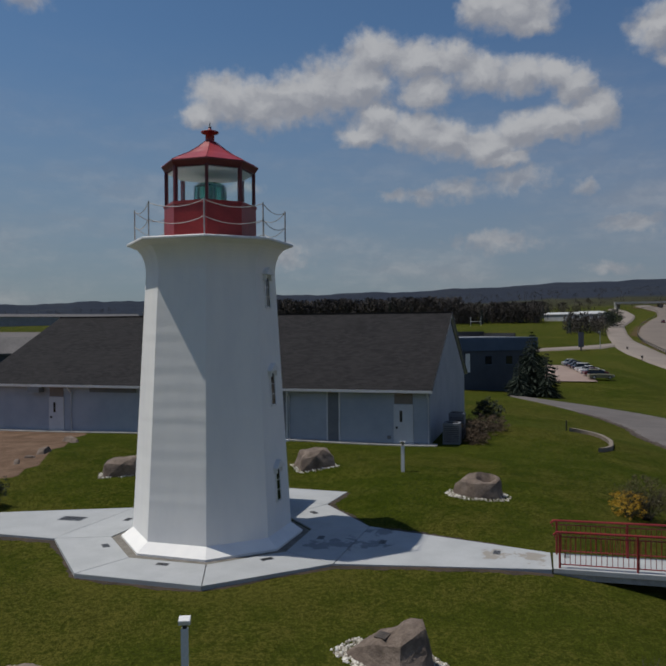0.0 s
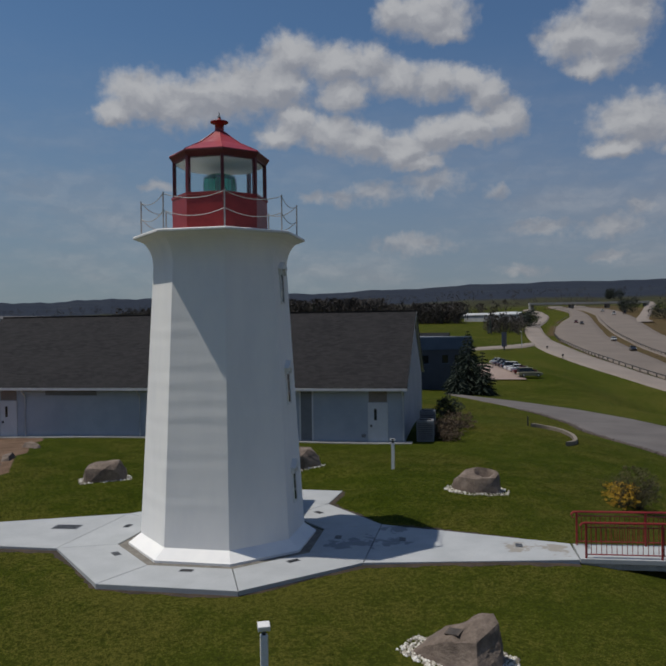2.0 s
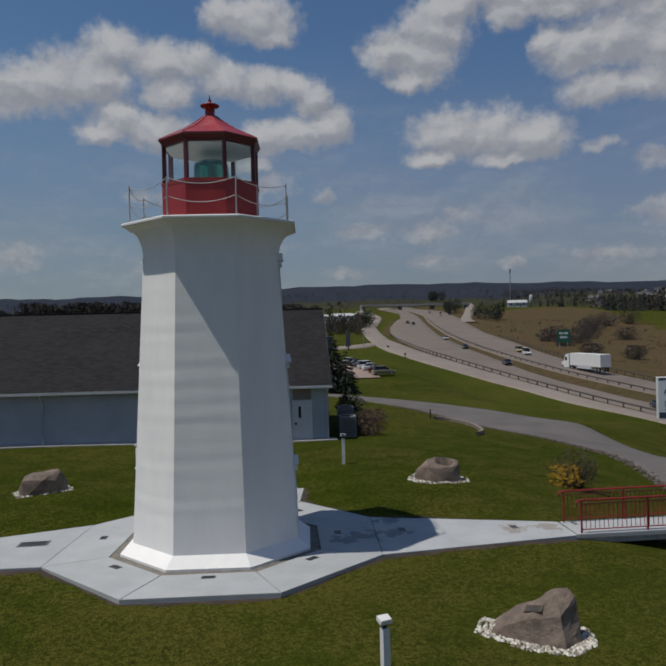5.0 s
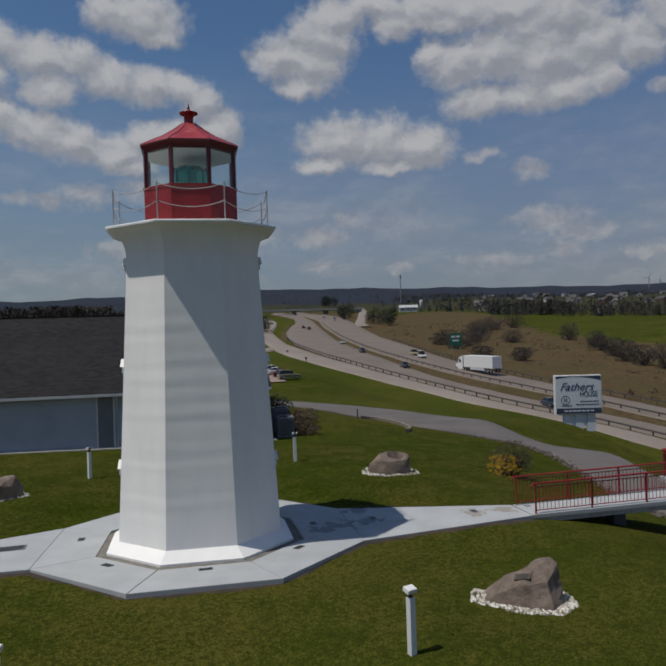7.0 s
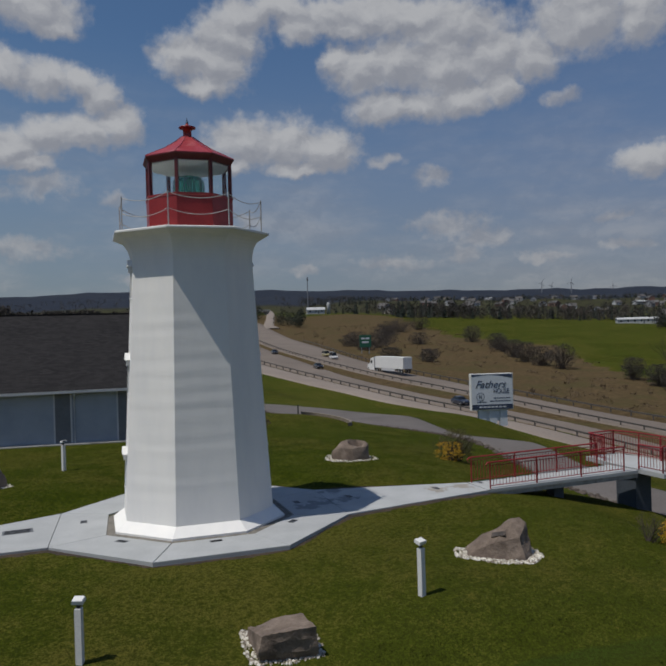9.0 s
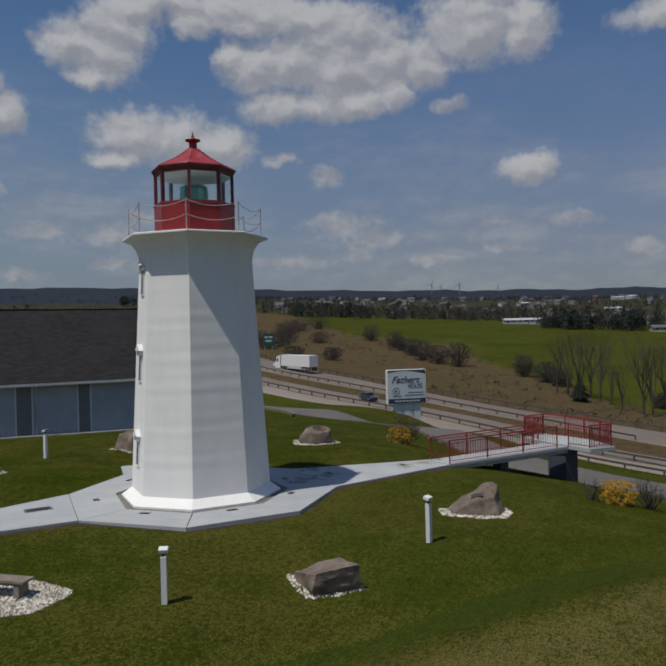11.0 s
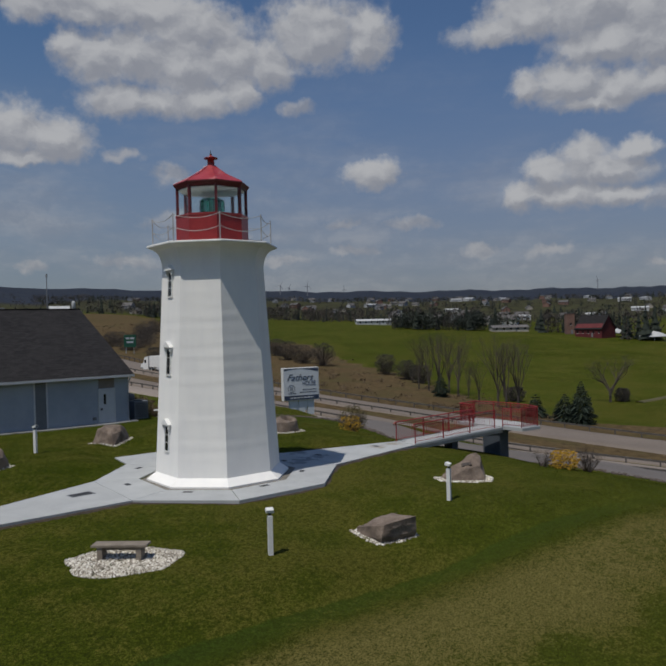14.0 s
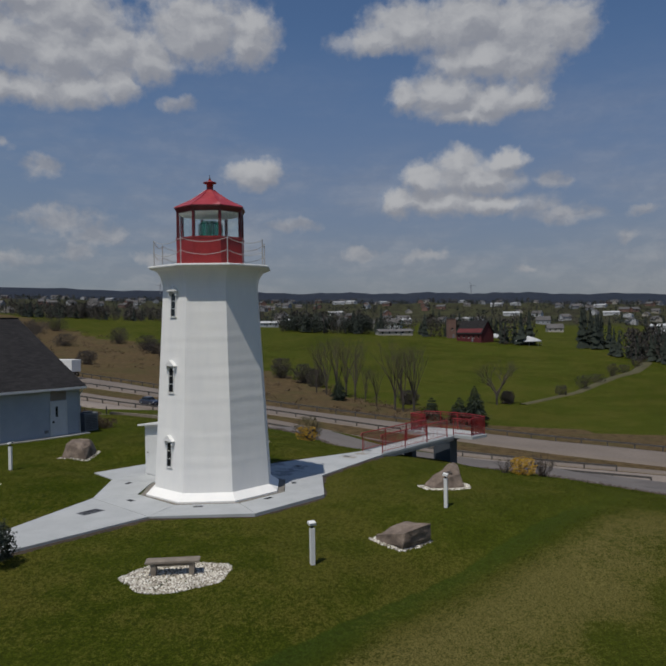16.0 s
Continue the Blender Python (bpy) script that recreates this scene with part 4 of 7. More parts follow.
rings = [octagon(shaft_r(z), z) for z in (0.0, 2.0, 4.0, 6.0, 7.93)]
for k in range(1, 9):
    t = k / 8
    rings.append(octagon(shaft_r(7.93) + 0.50 * (1 - math.sqrt(max(0, 1 - t ** 2.2))) + 0.02 * t, 7.93 + 0.80 * t))
part("shaft", Solid().rings(rings), STUCCO, tower, "white rendered shaft that flares out below the gallery")
part("gallery_deck", Solid().rings([octagon(2.40, 8.725), octagon(2.49, 8.735), octagon(2.51, 8.755), octagon(2.51, 8.80), octagon(2.48, 8.825)]), WHITE_PAINT, tower)
part("skirt", Solid().rings([octagon(2.74, -0.25), octagon(2.74, 0.03), octagon(2.70, 0.055), octagon(2.36, 0.30), octagon(2.30, 0.30)]), STUCCO, tower, "sloping white skirt at the foot")


def face_pose(centre_deg, r_corner, z):
    """Pose on a face of the shaft: x along it, y outwards, z up."""
    a = radians(centre_deg)
    apo = r_corner * math.cos(radians(22.5))
    return Matrix.Translation((apo * math.cos(a), apo * math.sin(a), z)) @ Matrix.Rotation(a - math.pi / 2, 4, "Z")


def tower_window(centre, z_low, z_high):
    w = 0.14
    m = face_pose(centre, shaft_r((z_low + z_high) / 2), 0)
    lean = -0.053
    sh = Matrix.Identity(4)
    sh[1][2] = lean
    m = m @ Matrix.Translation((0, -lean * (z_low + z_high) / 2, 0)) @ sh
    win = part("window", Solid().box((-w, 0.004, z_low), (w, 0.02, z_high)).moved(m), DARK_PANE, tower, "narrow dark sash window with a white hood")
    fr = Solid()
    fr.box((-w - 0.045, 0, z_low - 0.03), (-w, 0.04, z_high + 0.05)).box((w, 0, z_low - 0.03), (w + 0.045, 0.04, z_high + 0.05))
    part("window_frame", fr.moved(m), WHITE_PAINT, win)
    for k in (1.33, 2.67):
        zz = z_low + (z_high - z_low) * k / 4
        bars = Solid().box((-w, 0.02, zz - 0.007), (w, 0.027, zz + 0.007))
        part("muntin", bars.moved(m), WHITE_PAINT, win)
    part("sill", Solid().box((-w - 0.06, 0, z_low - 0.06), (w + 0.06, 0.045, z_low - 0.03), 0.008).moved(m), WHITE_PAINT, win)
    hood = Solid().box((-w - 0.06, 0, z_high + 0.03), (w + 0.06, 0.05, z_high + 0.08), 0.008)
    for sgn in (-1, 1):
        hood.box((sgn * (w + 0.075) - 0.03, 0, z_high - 0.08), (sgn * (w + 0.075) + 0.03, 0.10, z_high + 0.09), 0.006)
    hood.add([(-w - 0.17, 0, z_high + 0.09), (w + 0.17, 0, z_high + 0.09), (0, 0, z_high + 0.31), (-w - 0.17, 0.15, z_high + 0.09), (w + 0.17, 0.15, z_high + 0.09), (0, 0.15, z_high + 0.31)],
             [(0, 1, 2), (3, 5, 4), (0, 3, 4, 1), (1, 4, 5, 2), (2, 5, 3, 0)])
    part("hood", hood.moved(m), WHITE_PAINT, win)


for centre in (149.5, 329.5):
    for lo, hi in ((1.18, 2.05), (4.0, 4.9), (6.9, 7.75)):
        tower_window(centre, lo, hi)

# the door's porch, on the side away from the camera's first stand
m = face_pose(59.5, 2.36, 0)
porch = part("porch", Solid().rings([[(x, -0.3, -0.02), (x, 2.37, -0.02), (x, 2.37, 2.14), (x, -0.3, 2.42)] for x in (-0.26, 0.64)]).moved(m), WHITE_PAINT, tower, "narrow white boxed porch with a lean-to roof")
part("porch_roof", Solid().rings([[(x, -0.3, 2.46), (x, 2.62, 2.13), (x, 2.62, 2.20), (x, -0.3, 2.54)] for x in (-0.48, 0.70)]).moved(m), WHITE_PAINT, porch)
door = part("door", Solid().box((-0.285, 1.32, 0.06), (-0.262, 2.24, 2.02)).moved(m), WHITE_PAINT, porch)
part("handle", Solid().tube([(-0.285, 2.12, 1.0), (-0.34, 2.12, 1.0), (-0.34, 2.02, 1.0)], 0.016).moved(m), DARK_METAL, door)

# lantern
LR = 1.385
part("lantern_wall", Solid().rings([octagon(LR, 8.820), octagon(LR, 9.880), octagon(LR + 0.025, 9.900), octagon(LR + 0.025, 9.960), octagon(LR - 0.06, 9.960), octagon(LR - 0.06, 8.820)], cap=False), RED_PAINT, tower, "red panelled lantern wall")
part("lantern_floor", Solid().rings([octagon(LR - 0.03, 9.780), octagon(LR - 0.03, 9.840)]), BRIGHT_WHITE, tower)
for k in range(8):
    c = octagon(LR - 0.065, 0)[k]
    out = Vector((c[0], c[1], 0)).normalized()
    tang = Vector((-out.y, out.x, 0))
    p = Vector((c[0], c[1], 0))
    poly = [p + out * 0.05 + tang * 0.045, p + out * 0.05 - tang * 0.045, p - out * 0.06 - tang * 0.045, p - out * 0.06 + tang * 0.045]
    part("lantern_post", Solid().prism([(q.x, q.y) for q in poly], 9.940, 11.040), SHADED_RED, tower)
    a, b = Vector(octagon(LR - 0.05, 0)[k]), Vector(octagon(LR - 0.05, 0)[(k + 1) % 8])
    inw = -(a + b).normalized() * 0.012
    d = (b - a).normalized() * 0.05
    quad = [a + d, b - d, b - d + inw, a + d + inw]
    pane = part("lantern_pane", Solid().prism([(q.x, q.y) for q in quad], 9.960, 11.000), PANE, tower)
    pane.visible_shadow = False
# underside shade of the eave is part of this dark red
part("eave", Solid().rings([octagon(LR - 0.10, 10.960), octagon(LR - 0.02, 10.960), octagon(LR - 0.01, 11.000), octagon(LR + 0.055, 11.100), octagon(LR + 0.08, 11.125), octagon(LR + 0.08, 11.150), octagon(LR - 0.10, 11.150)]), SHADED_RED, tower, "dark red moulded eave with shade in its colour")
# added white lining, there only to bounce light onto the ceiling
part("bounce_lining", Solid().rings([octagon(LR - 0.075, 8.82), octagon(LR - 0.075, 9.955), octagon(LR - 0.064, 9.955)], cap=False), BRIGHT_WHITE, tower)
part("ceiling_lining", Solid().rings([octagon(LR - 0.10, 10.925), octagon(LR - 0.10, 10.95)]), BRIGHT_WHITE, tower, "white lantern ceiling")
part("roof", Solid().rings([octagon(LR + 0.075, 11.145), octagon(LR + 0.075, 11.165), octagon(1.12, 11.335), octagon(0.82, 11.480), octagon(0.48, 11.700), octagon(0.18, 11.93), octagon(0.14, 11.95)]), RED_ROOF, tower, "faded red eight-sided roof")
for k in range(8):
    pts = [octagon(r, z + 0.012)[k] for r, z in ((LR + 0.075, 11.160), (1.12, 11.335), (0.82, 11.480), (0.48, 11.700), (0.18, 11.93))]
    part("roof_rib", Solid().tube(pts, 0.009, 5), RED_ROOF, tower)
part("vent", lathe([(0.15, 11.92), (0.135, 11.97), (0.135, 12.19), (0.25, 12.205), (0.27, 12.22), (0.265, 12.245), (0.12, 12.275), (0.06, 12.32), (0.035, 12.37)], 14), RED_PAINT, tower, "red ball-topped vent cowl", True)
part("finial", lathe([(0.035, 12.36), (0.05, 12.39), (0.022, 12.42), (0.006, 12.54)], 8), DARK_METAL, tower)
lens = part("lens", lathe([(0.36, 9.93), (0.46, 10.0), (0.48, 10.30), (0.46, 10.58), (0.36, 10.66)], 10), LENS_GLASS, tower, "green glass lens in the lantern")
for k in range(10):
    a = radians(36 * k)
    part("lens_rib", Solid().tube([(0.475 * math.cos(a), 0.475 * math.sin(a), 9.98), (0.49 * math.cos(a), 0.49 * math.sin(a), 10.30), (0.475 * math.cos(a), 0.475 * math.sin(a), 10.60)], 0.009, 5), PIER_PAINT, lens)
# added white column that stands in for the sun's glint on the glass
part("glint_column", lathe([(0.07, 9.96), (0.09, 10.05), (0.09, 10.5), (0.05, 10.58)], 10), BRIGHT_WHITE, lens, "white column inside the lens, standing in for a sun glint")
part("lens_stand", lathe([(0.28, 9.8), (0.28, 9.95)], 10), DARK_METAL, tower)

# gallery rail: stanchions with two slack chains
GR, GZ = 2.27, 8.82
for k in range(8):
    c = octagon(GR, 0)[k]
    e = octagon(GR, 0)[(k + 1) % 8]
    part("stanchion", Solid().tube([(c[0], c[1], GZ), (c[0], c[1], GZ + 1.02)], 0.021, 6).tube([(c[0], c[1], GZ), (c[0], c[1], GZ + 0.03)], 0.05, 8), CHAIN, tower)
    for top, sag in ((0.98, 0.16), (0.52, 0.17)):
        pts = [(c[0] + (e[0] - c[0]) * s / 10, c[1] + (e[1] - c[1]) * s / 10, GZ + top - sag * 4 * (s / 10) * (1 - s / 10)) for s in range(11)]
        part("chain", Solid().tube(pts, 0.0115, 5), CHAIN, tower)


# ---------------------------------------------------------------- the hall behind
HALL = Matrix.Translation((12.0, 13.2, 0)) @ Matrix.Rotation(math.atan2(0.4907, -0.8713), 4, "Z") @ Matrix.Diagonal((1, -1, 1, 1))


def hall_solid(make):
    """Builds in the hall's own measure: x along the front from its near corner, y back into it, z up."""
    s = Solid()
    make(s)
    return s.moved(HALL)


hall = thing("hall", "long pale-blue steel hall with a dark shingled gable roof", "building")
HL, HD, EZ, RZ, FZ = 28.2, 16.4, 2.98, 7.12, 0.12


def hall_walls(s):
    prof = [(0, FZ - 0.6), (0, EZ), (HD / 2, RZ - 0.18), (HD, EZ), (HD, FZ - 0.6)]
    s.rings([[(u, y, z) for y, z in prof] for u in (0, HL)])


part("wall", hall_solid(hall_walls), SIDING, hall)


def roof_slope(front):
    """One slope, in a frame of its own so that the courses run along it."""
    half = HD / 2 + 0.42
    run = math.hypot(half, RZ - EZ + 0.04)
    tilt = math.atan2(RZ - EZ + 0.04, half)
    me = Solid().box((0, 0, 0), (HL + 0.36, run, 0.12), 0.0).mesh("roof")
    ob = part("roof", me, SHINGLE, hall, "dark grey asphalt shingles")
    local = Matrix.Translation((-0.18, -0.42, EZ - 0.04)) @ Matrix.Rotation(tilt, 4, "X")
    if not front:
        local = Matrix.Translation((0, HD, 0)) @ Matrix.Diagonal((1, -1, 1, 1)) @ local
    ob.matrix_world = HALL @ local
    return ob


roof_slope(True)
roof_slope(False)
part("ridge_cap", hall_solid(lambda s: s.box((-0.18, HD / 2 - 0.14, RZ + 0.09), (HL + 0.18, HD / 2 + 0.14, RZ + 0.17), 0.05)), SHINGLE, hall)
for y in (-0.50, HD + 0.42):
    part("gutter", hall_solid(lambda s, y=y: s.box((-0.2, y, EZ - 0.07), (HL + 0.2, y + 0.085, EZ + 0.06), 0.01)), FASCIA, hall)
part("soffit", hall_solid(lambda s: s.box((-0.16, -0.42, EZ - 0.09), (HL + 0.16, 0.0, EZ - 0.06))), FASCIA, hall)
for u in (-0.20, HL + 0.16):
    for y0, y1 in ((-0.44, HD / 2), (HD + 0.44, HD / 2)):
        z0, z1 = EZ - 0.05, RZ + 0.02
        part("rake_board", hall_solid(lambda s, u=u, y0=y0, y1=y1, z0=z0, z1=z1: s.rings([[(a, y0, z0), (a, y1, z1), (a, y1, z1 + 0.09), (a, y0, z0 + 0.09)] for a in (u, u + 0.04)])), BAY_GREY, hall)
        part("rake_soffit", hall_solid(lambda s, u=u, y0=y0, y1=y1: s.rings([[(a, y0, EZ - 0.09), (a, y1, RZ - 0.04), (a, y1, RZ - 0.02), (a, y0, EZ - 0.07)] for a in ((u + 0.04, 0.0) if u < 0 else (HL, u))])), FASCIA, hall)


def hall_door(u0, u1):
    d = part("door", hall_solid(lambda s: s.box((u0, -0.045, FZ + 0.05), (u1, -0.002, 2.2), 0.008)), DOOR_PAINT, hall, "pale steel door with a slit window")
    part("door_window", hall_solid(lambda s: s.box((u1 - 0.40, -0.055, 1.35), (u1 - 0.26, -0.044, 1.95))), DARK_PANE, d)
    part("handle", hall_solid(lambda s: s.box((u1 - 0.16, -0.11, 1.0), (u1 - 0.06, -0.044, 1.12), 0.01)), DARK_METAL, d)
    fr = hall_solid(lambda s: s.box((u0 - 0.06, -0.055, FZ), (u0, -0.002, 2.26)).box((u1, -0.055, FZ), (u1 + 0.06, -0.002, 2.26)).box((u0, -0.055, 2.2), (u1, -0.002, 2.26)))
    part("door_frame", fr, FASCIA, d)
    part("transom_louvre", hall_solid(lambda s: s.box((u0 - 0.02, -0.03, 2.3), (u1 + 0.02, -0.002, 2.86))), LOUVRE, hall)


hall_door(0.92, 1.84)
hall_door(22.15, 23.07)
for u0, u1 in ((4.9, 5.5), (7.9, 8.65)):
    part("bay_panel", hall_solid(lambda s, u0=u0, u1=u1: s.box((u0, -0.03, FZ), (u1, -0.002, 2.88))), BAY_GREY, hall, "recessed dark grey bay strip")
    part("jamb", hall_solid(lambda s, u0=u0, u1=u1: s.box((u0 - 0.08, -0.05, FZ), (u0, -0.002, 2.88)).box((u1, -0.05, FZ), (u1 + 0.08, -0.002, 2.88))), FASCIA, hall)
for u in (0.06, 7.7, 14.6, 21.55):
    pipe = hall_solid(lambda s, u=u: s.tube([(u, -0.46, EZ - 0.05), (u, -0.40, EZ - 0.18), (u, -0.09, EZ - 0.42), (u, -0.07, EZ - 0.5), (u, -0.07, FZ + 0.12), (u, -0.25, FZ + 0.05)], 0.045, 6))
    part("downspout", pipe, FASCIA, hall)
part("vent_unit", hall_solid(lambda s: s.box((23.5, -0.5, 2.55), (24.3, -0.002, 2.9), 0.03)), BAY_GREY, hall, "grey wall-mounted air unit")
part("wall_vent", hall_solid(lambda s: s.box((2.05, -0.07, 0.45), (2.25, -0.002, 0.62), 0.01)), BAY_GREY, hall)
part("wall_vent", hall_solid(lambda s: s.box((17.2, -0.05, 2.6), (20.3, -0.002, 2.86), 0.01)), BAY_GREY, hall, "long grey louvre under the eave")


def footing(s):
    rows = []
    for k in range(25):
        u = -0.4 + (HL + 0.46) * k / 24
        at = HALL @ Vector((u, -0.2, 0))
        z = ground_at(at.x, at.y) + 0.05
        rows.append([(u, -0.42, z - 0.5), (u, 0.0, z - 0.5), (u, 0.0, z + 0.04), (u, -0.42, z)])
    s.rings(rows)


part("footing", hall_solid(footing), CONCRETE_OLD, hall, "pale concrete strip along the foot of the wall")


# ---------------------------------------------------------------- boulders with pebble beds
def rough_hull(name, corners, seed, rough=0.05, undercut=False):
    """A broken block: the hull of a few corners, then chipped and weathered."""
    bm = bmesh.new()
    vs = [bm.verts.new(c) for c in corners]
    got = bmesh.ops.convex_hull(bm, input=vs)
    bmesh.ops.delete(bm, geom=[v for v in bm.verts if not v.link_faces], context="VERTS")
    bmesh.ops.triangulate(bm, faces=bm.faces)
    for _ in range(3):
        long_edges = [e for e in bm.edges if e.calc_length() > 0.10]
        bmesh.ops.subdivide_edges(bm, edges=long_edges, cuts=1)
        bmesh.ops.triangulate(bm, faces=bm.faces)
    for _ in range(1):
        bmesh.ops.smooth_vert(bm, verts=bm.verts, factor=0.22, use_axis_x=True, use_axis_y=True, use_axis_z=True)
    bm.normal_update()
    for v in bm.verts:
        q = v.co * 1.7 + Vector((seed * 3.1, seed * 1.7, seed))
        step = math.floor(noise.noise(q * 1.3) * 5) / 5       # broken along its beds
        v.co += v.normal * (rough * 0.9 * step + rough * 0.6 * noise.fractal(q, 1.0, 2.0, 4) + rough * 0.3 * noise.noise(q * 6))
        if undercut and v.co.y < 0.05 and -0.25 < v.co.x < 0.72 and v.co.z < 0.42:
            v.co.y += 0.24 * min(1, (0.42 - v.co.z) / 0.15) * min(1, (v.co.x + 0.25) / 0.2) * min(1, (0.05 - v.co.y) / 0.2)
    me = bpy.data.meshes.new(name)
    bm.to_mesh(me)
    bm.free()
    for p in me.polygons:
        p.use_smooth = True
    me.set_sharp_from_angle(angle=radians(20))
    return me


def pebbles(s, x, y, rnd):
    z = ground_at(x, y)
    r = rnd.uniform(0.016, 0.042)
    turn = rnd.uniform(0, 6)
    top = [(x + r * rnd.uniform(0.4, 0.75) * math.cos(k * 1.256 + turn), y + r * rnd.uniform(0.4, 0.75) * math.sin(k * 1.256 + turn), z + r * rnd.uniform(0.6, 1.2)) for k in range(5)]
    mid = [(x + r * rnd.uniform(0.85, 1.2) * math.cos(k * 1.256 + turn), y + r * rnd.uniform(0.85, 1.2) * math.sin(k * 1.256 + turn), z + r * 0.25) for k in range(5)]
    s.rings([[(a, b, z - 0.02) for a, b, c in mid], mid, top])


def pebble_bed(outline, count, seed, label):
    """Loose white stones strewn by a function that draws x, y."""
    rnd = random.Random(seed)
    s = Solid()
    for _ in range(count):
        x, y = outline(rnd)
        pebbles(s, x, y, rnd)
    return tagged(part("pebble_bed", s, WHITE_STONE), label, "pebbles", kind="stuff")


def boulder(x, y, turn, corners, seed, label, bed=400, wide=0.2, rough=0.05, undercut=False, drop=0.0):
    ob = part("boulder", rough_hull("boulder", corners, seed, rough, undercut), STONE)
    m = pose(x, y, ground_at(x, y) - drop, 0, 0, turn)
    ob.matrix_world = m
    tagged(ob, label, "boulder", "boulders on the lawn")
    if bed:
        foot = [Vector((c[0], c[1], 0)) for c in corners if c[2] < 0.05]
        foot.sort(key=lambda v: math.atan2(v.y, v.x))

        def outline(rnd):
            k = rnd.randrange(len(foot))
            a, b = foot[k], foot[(k + 1) % len(foot)]
            p = a.lerp(b, rnd.random())
            p = p * (1 + rnd.uniform(-0.12, wide) / max(p.length, 0.3))
            w = m @ p
            return w.x, w.y
        pebble_bed(outline, bed, seed, "narrow ring of white pebbles round a boulder's foot")
    return ob


peaked = boulder(2.82, -9.06, -40, [(-1.0, -.1, -.1), (-.55, .42, -.1), (-.86, .54, -.1), (-.78, .5, .16), (-.5, .42, .42), (.3, .55, -.1), (.78, .32, -.1), (.82, -.2, -.1), (.42, -.62, -.1), (-.3, -.5, -.1), (-.92, -.05, .1), (-.45, .3, .42), (.3, .2, .84), (.6, .16, .93), (.72, .0, .82), (.78, -.1, .35), (.36, -.42, .55), (-.3, -.3, .42), (.2, -.12, .8)],
        3, "large brown sandstone boulder rising to a blunt peak", 1100, 0.26, 0.06)
# its plaque: a dark plate with lines of small print, laid on the sloping face
tri = min((p for p in peaked.data.polygons if p.normal.z > 0.2), key=lambda p: (p.center - Vector((-0.12, -0.16, 0.55))).length)
lie = Matrix.Translation(tri.center + tri.normal * 0.018) @ tri.normal.to_track_quat("Z", "Y").to_matrix().to_4x4() @ Matrix.Rotation(radians(25), 4, "Z")
plaque = part("plaque", Solid().box((-0.19, -0.09, -0.06), (0.19, 0.09, 0.004), 0.002).moved(lie), RUBBLE, peaked, "small dark plaque let into the stone")
rows = Solid()
for k in range(4):
    rows.box((-0.15, -0.07 + 0.04 * k, 0.003), (0.15 - 0.03 * (k % 2), -0.055 + 0.04 * k, 0.007))
part("small_print", rows.moved(lie), DARK_METAL, plaque)
boulder(-4.35, -8.1, -45, [(-.71, .63, -.1), (-.40, -.38, -.1), (.70, -.34, -.1), (-.40, -.48, .12), (.76, -.46, .14), (.5, .64, -.1), (-.66, .55, .24), (-.52, .0, .38), (-.34, -.52, .48), (.74, -.54, .64), (.46, .52, .54), (-.1, .5, .42), (.2, -.5, .58)],
        8, "flat-topped grey-brown sandstone block in white pebbles", 620, 0.2, 0.06)
hollowed = boulder(9.5, 1.75, -35, [(-.85, -.2, -.1), (-.6, .45, -.1), (.2, .55, -.1), (.85, .3, -.1), (.82, -.3, -.1), (.1, -.6, -.1), (-.6, -.5, -.1), (-.8, -.1, .36), (-.35, .1, .72), (.05, .25, .76), (.62, .25, .7), (.82, .05, .62), (.7, -.3, .5), (-.05, -.5, .48), (-.55, -.35, .5)],
                   15, "rounded grey boulder with a dark hollow on top", 480, 0.32, 0.05)
for v in hollowed.data.vertices:
    d = math.hypot((v.co.x - 0.27) / 0.34, (v.co.y - 0.0) / 0.25)
    if d < 1 and v.co.z > 0.35:
        v.co.z -= 0.50 * min(1.0, 2.6 * (1 - d))
boulder(5.05, 8.95, 10, [(-.85, -.5, -.1), (.75, -.55, -.1), (.85, .6, -.1), (-.75, .75, -.1), (-.78, -.3, .42), (-.5, .55, .66), (.3, .6, .76), (.7, .3, .74), (.76, -.35, .46), (-.2, -.5, .52), (.2, -.3, .74), (-.45, -.1, .72)],
        21, "tan sandstone boulder in front of the pale hall", 320, 0.2, 0.06)
boulder(-3.05, 8.5, 8, [(-.8, -.3, -.1), (.78, -.35, -.1), (.82, .35, -.1), (-.75, .4, -.1), (-.78, -.1, .5), (-.5, .3, .66), (.3, .32, .72), (.55, -.1, .74), (.82, -.1, .38), (-.1, -.36, .5), (.3, -.4, .4)],
        27, "blocky brown boulder on the open lawn", 320, 0.2, 0.06)
for x, y, k, seed in ((-7.0, 14.5, 0.5, 31), (-7.8, 12.2, 0.3, 32), (-6.2, 18.2, 0.55, 33), (-8.6, 10.4, 0.36, 34), (-7.4, 13.2, 0.22, 35)):
    boulder(x, y, seed * 20, [(a * k * 1.3, b * k * 0.7, c * k * 0.6) for a, b, c in ((-1, -.6, -.2), (1, -.5, -.2), (.9, .6, -.2), (-.8, .7, -.2), (-.7, -.3, .7), (.5, -.4, .8), (.7, .4, .6), (-.4, .4, .9))],
            seed, "small brown edging stone beside the bare lot", 0, rough=0.03)


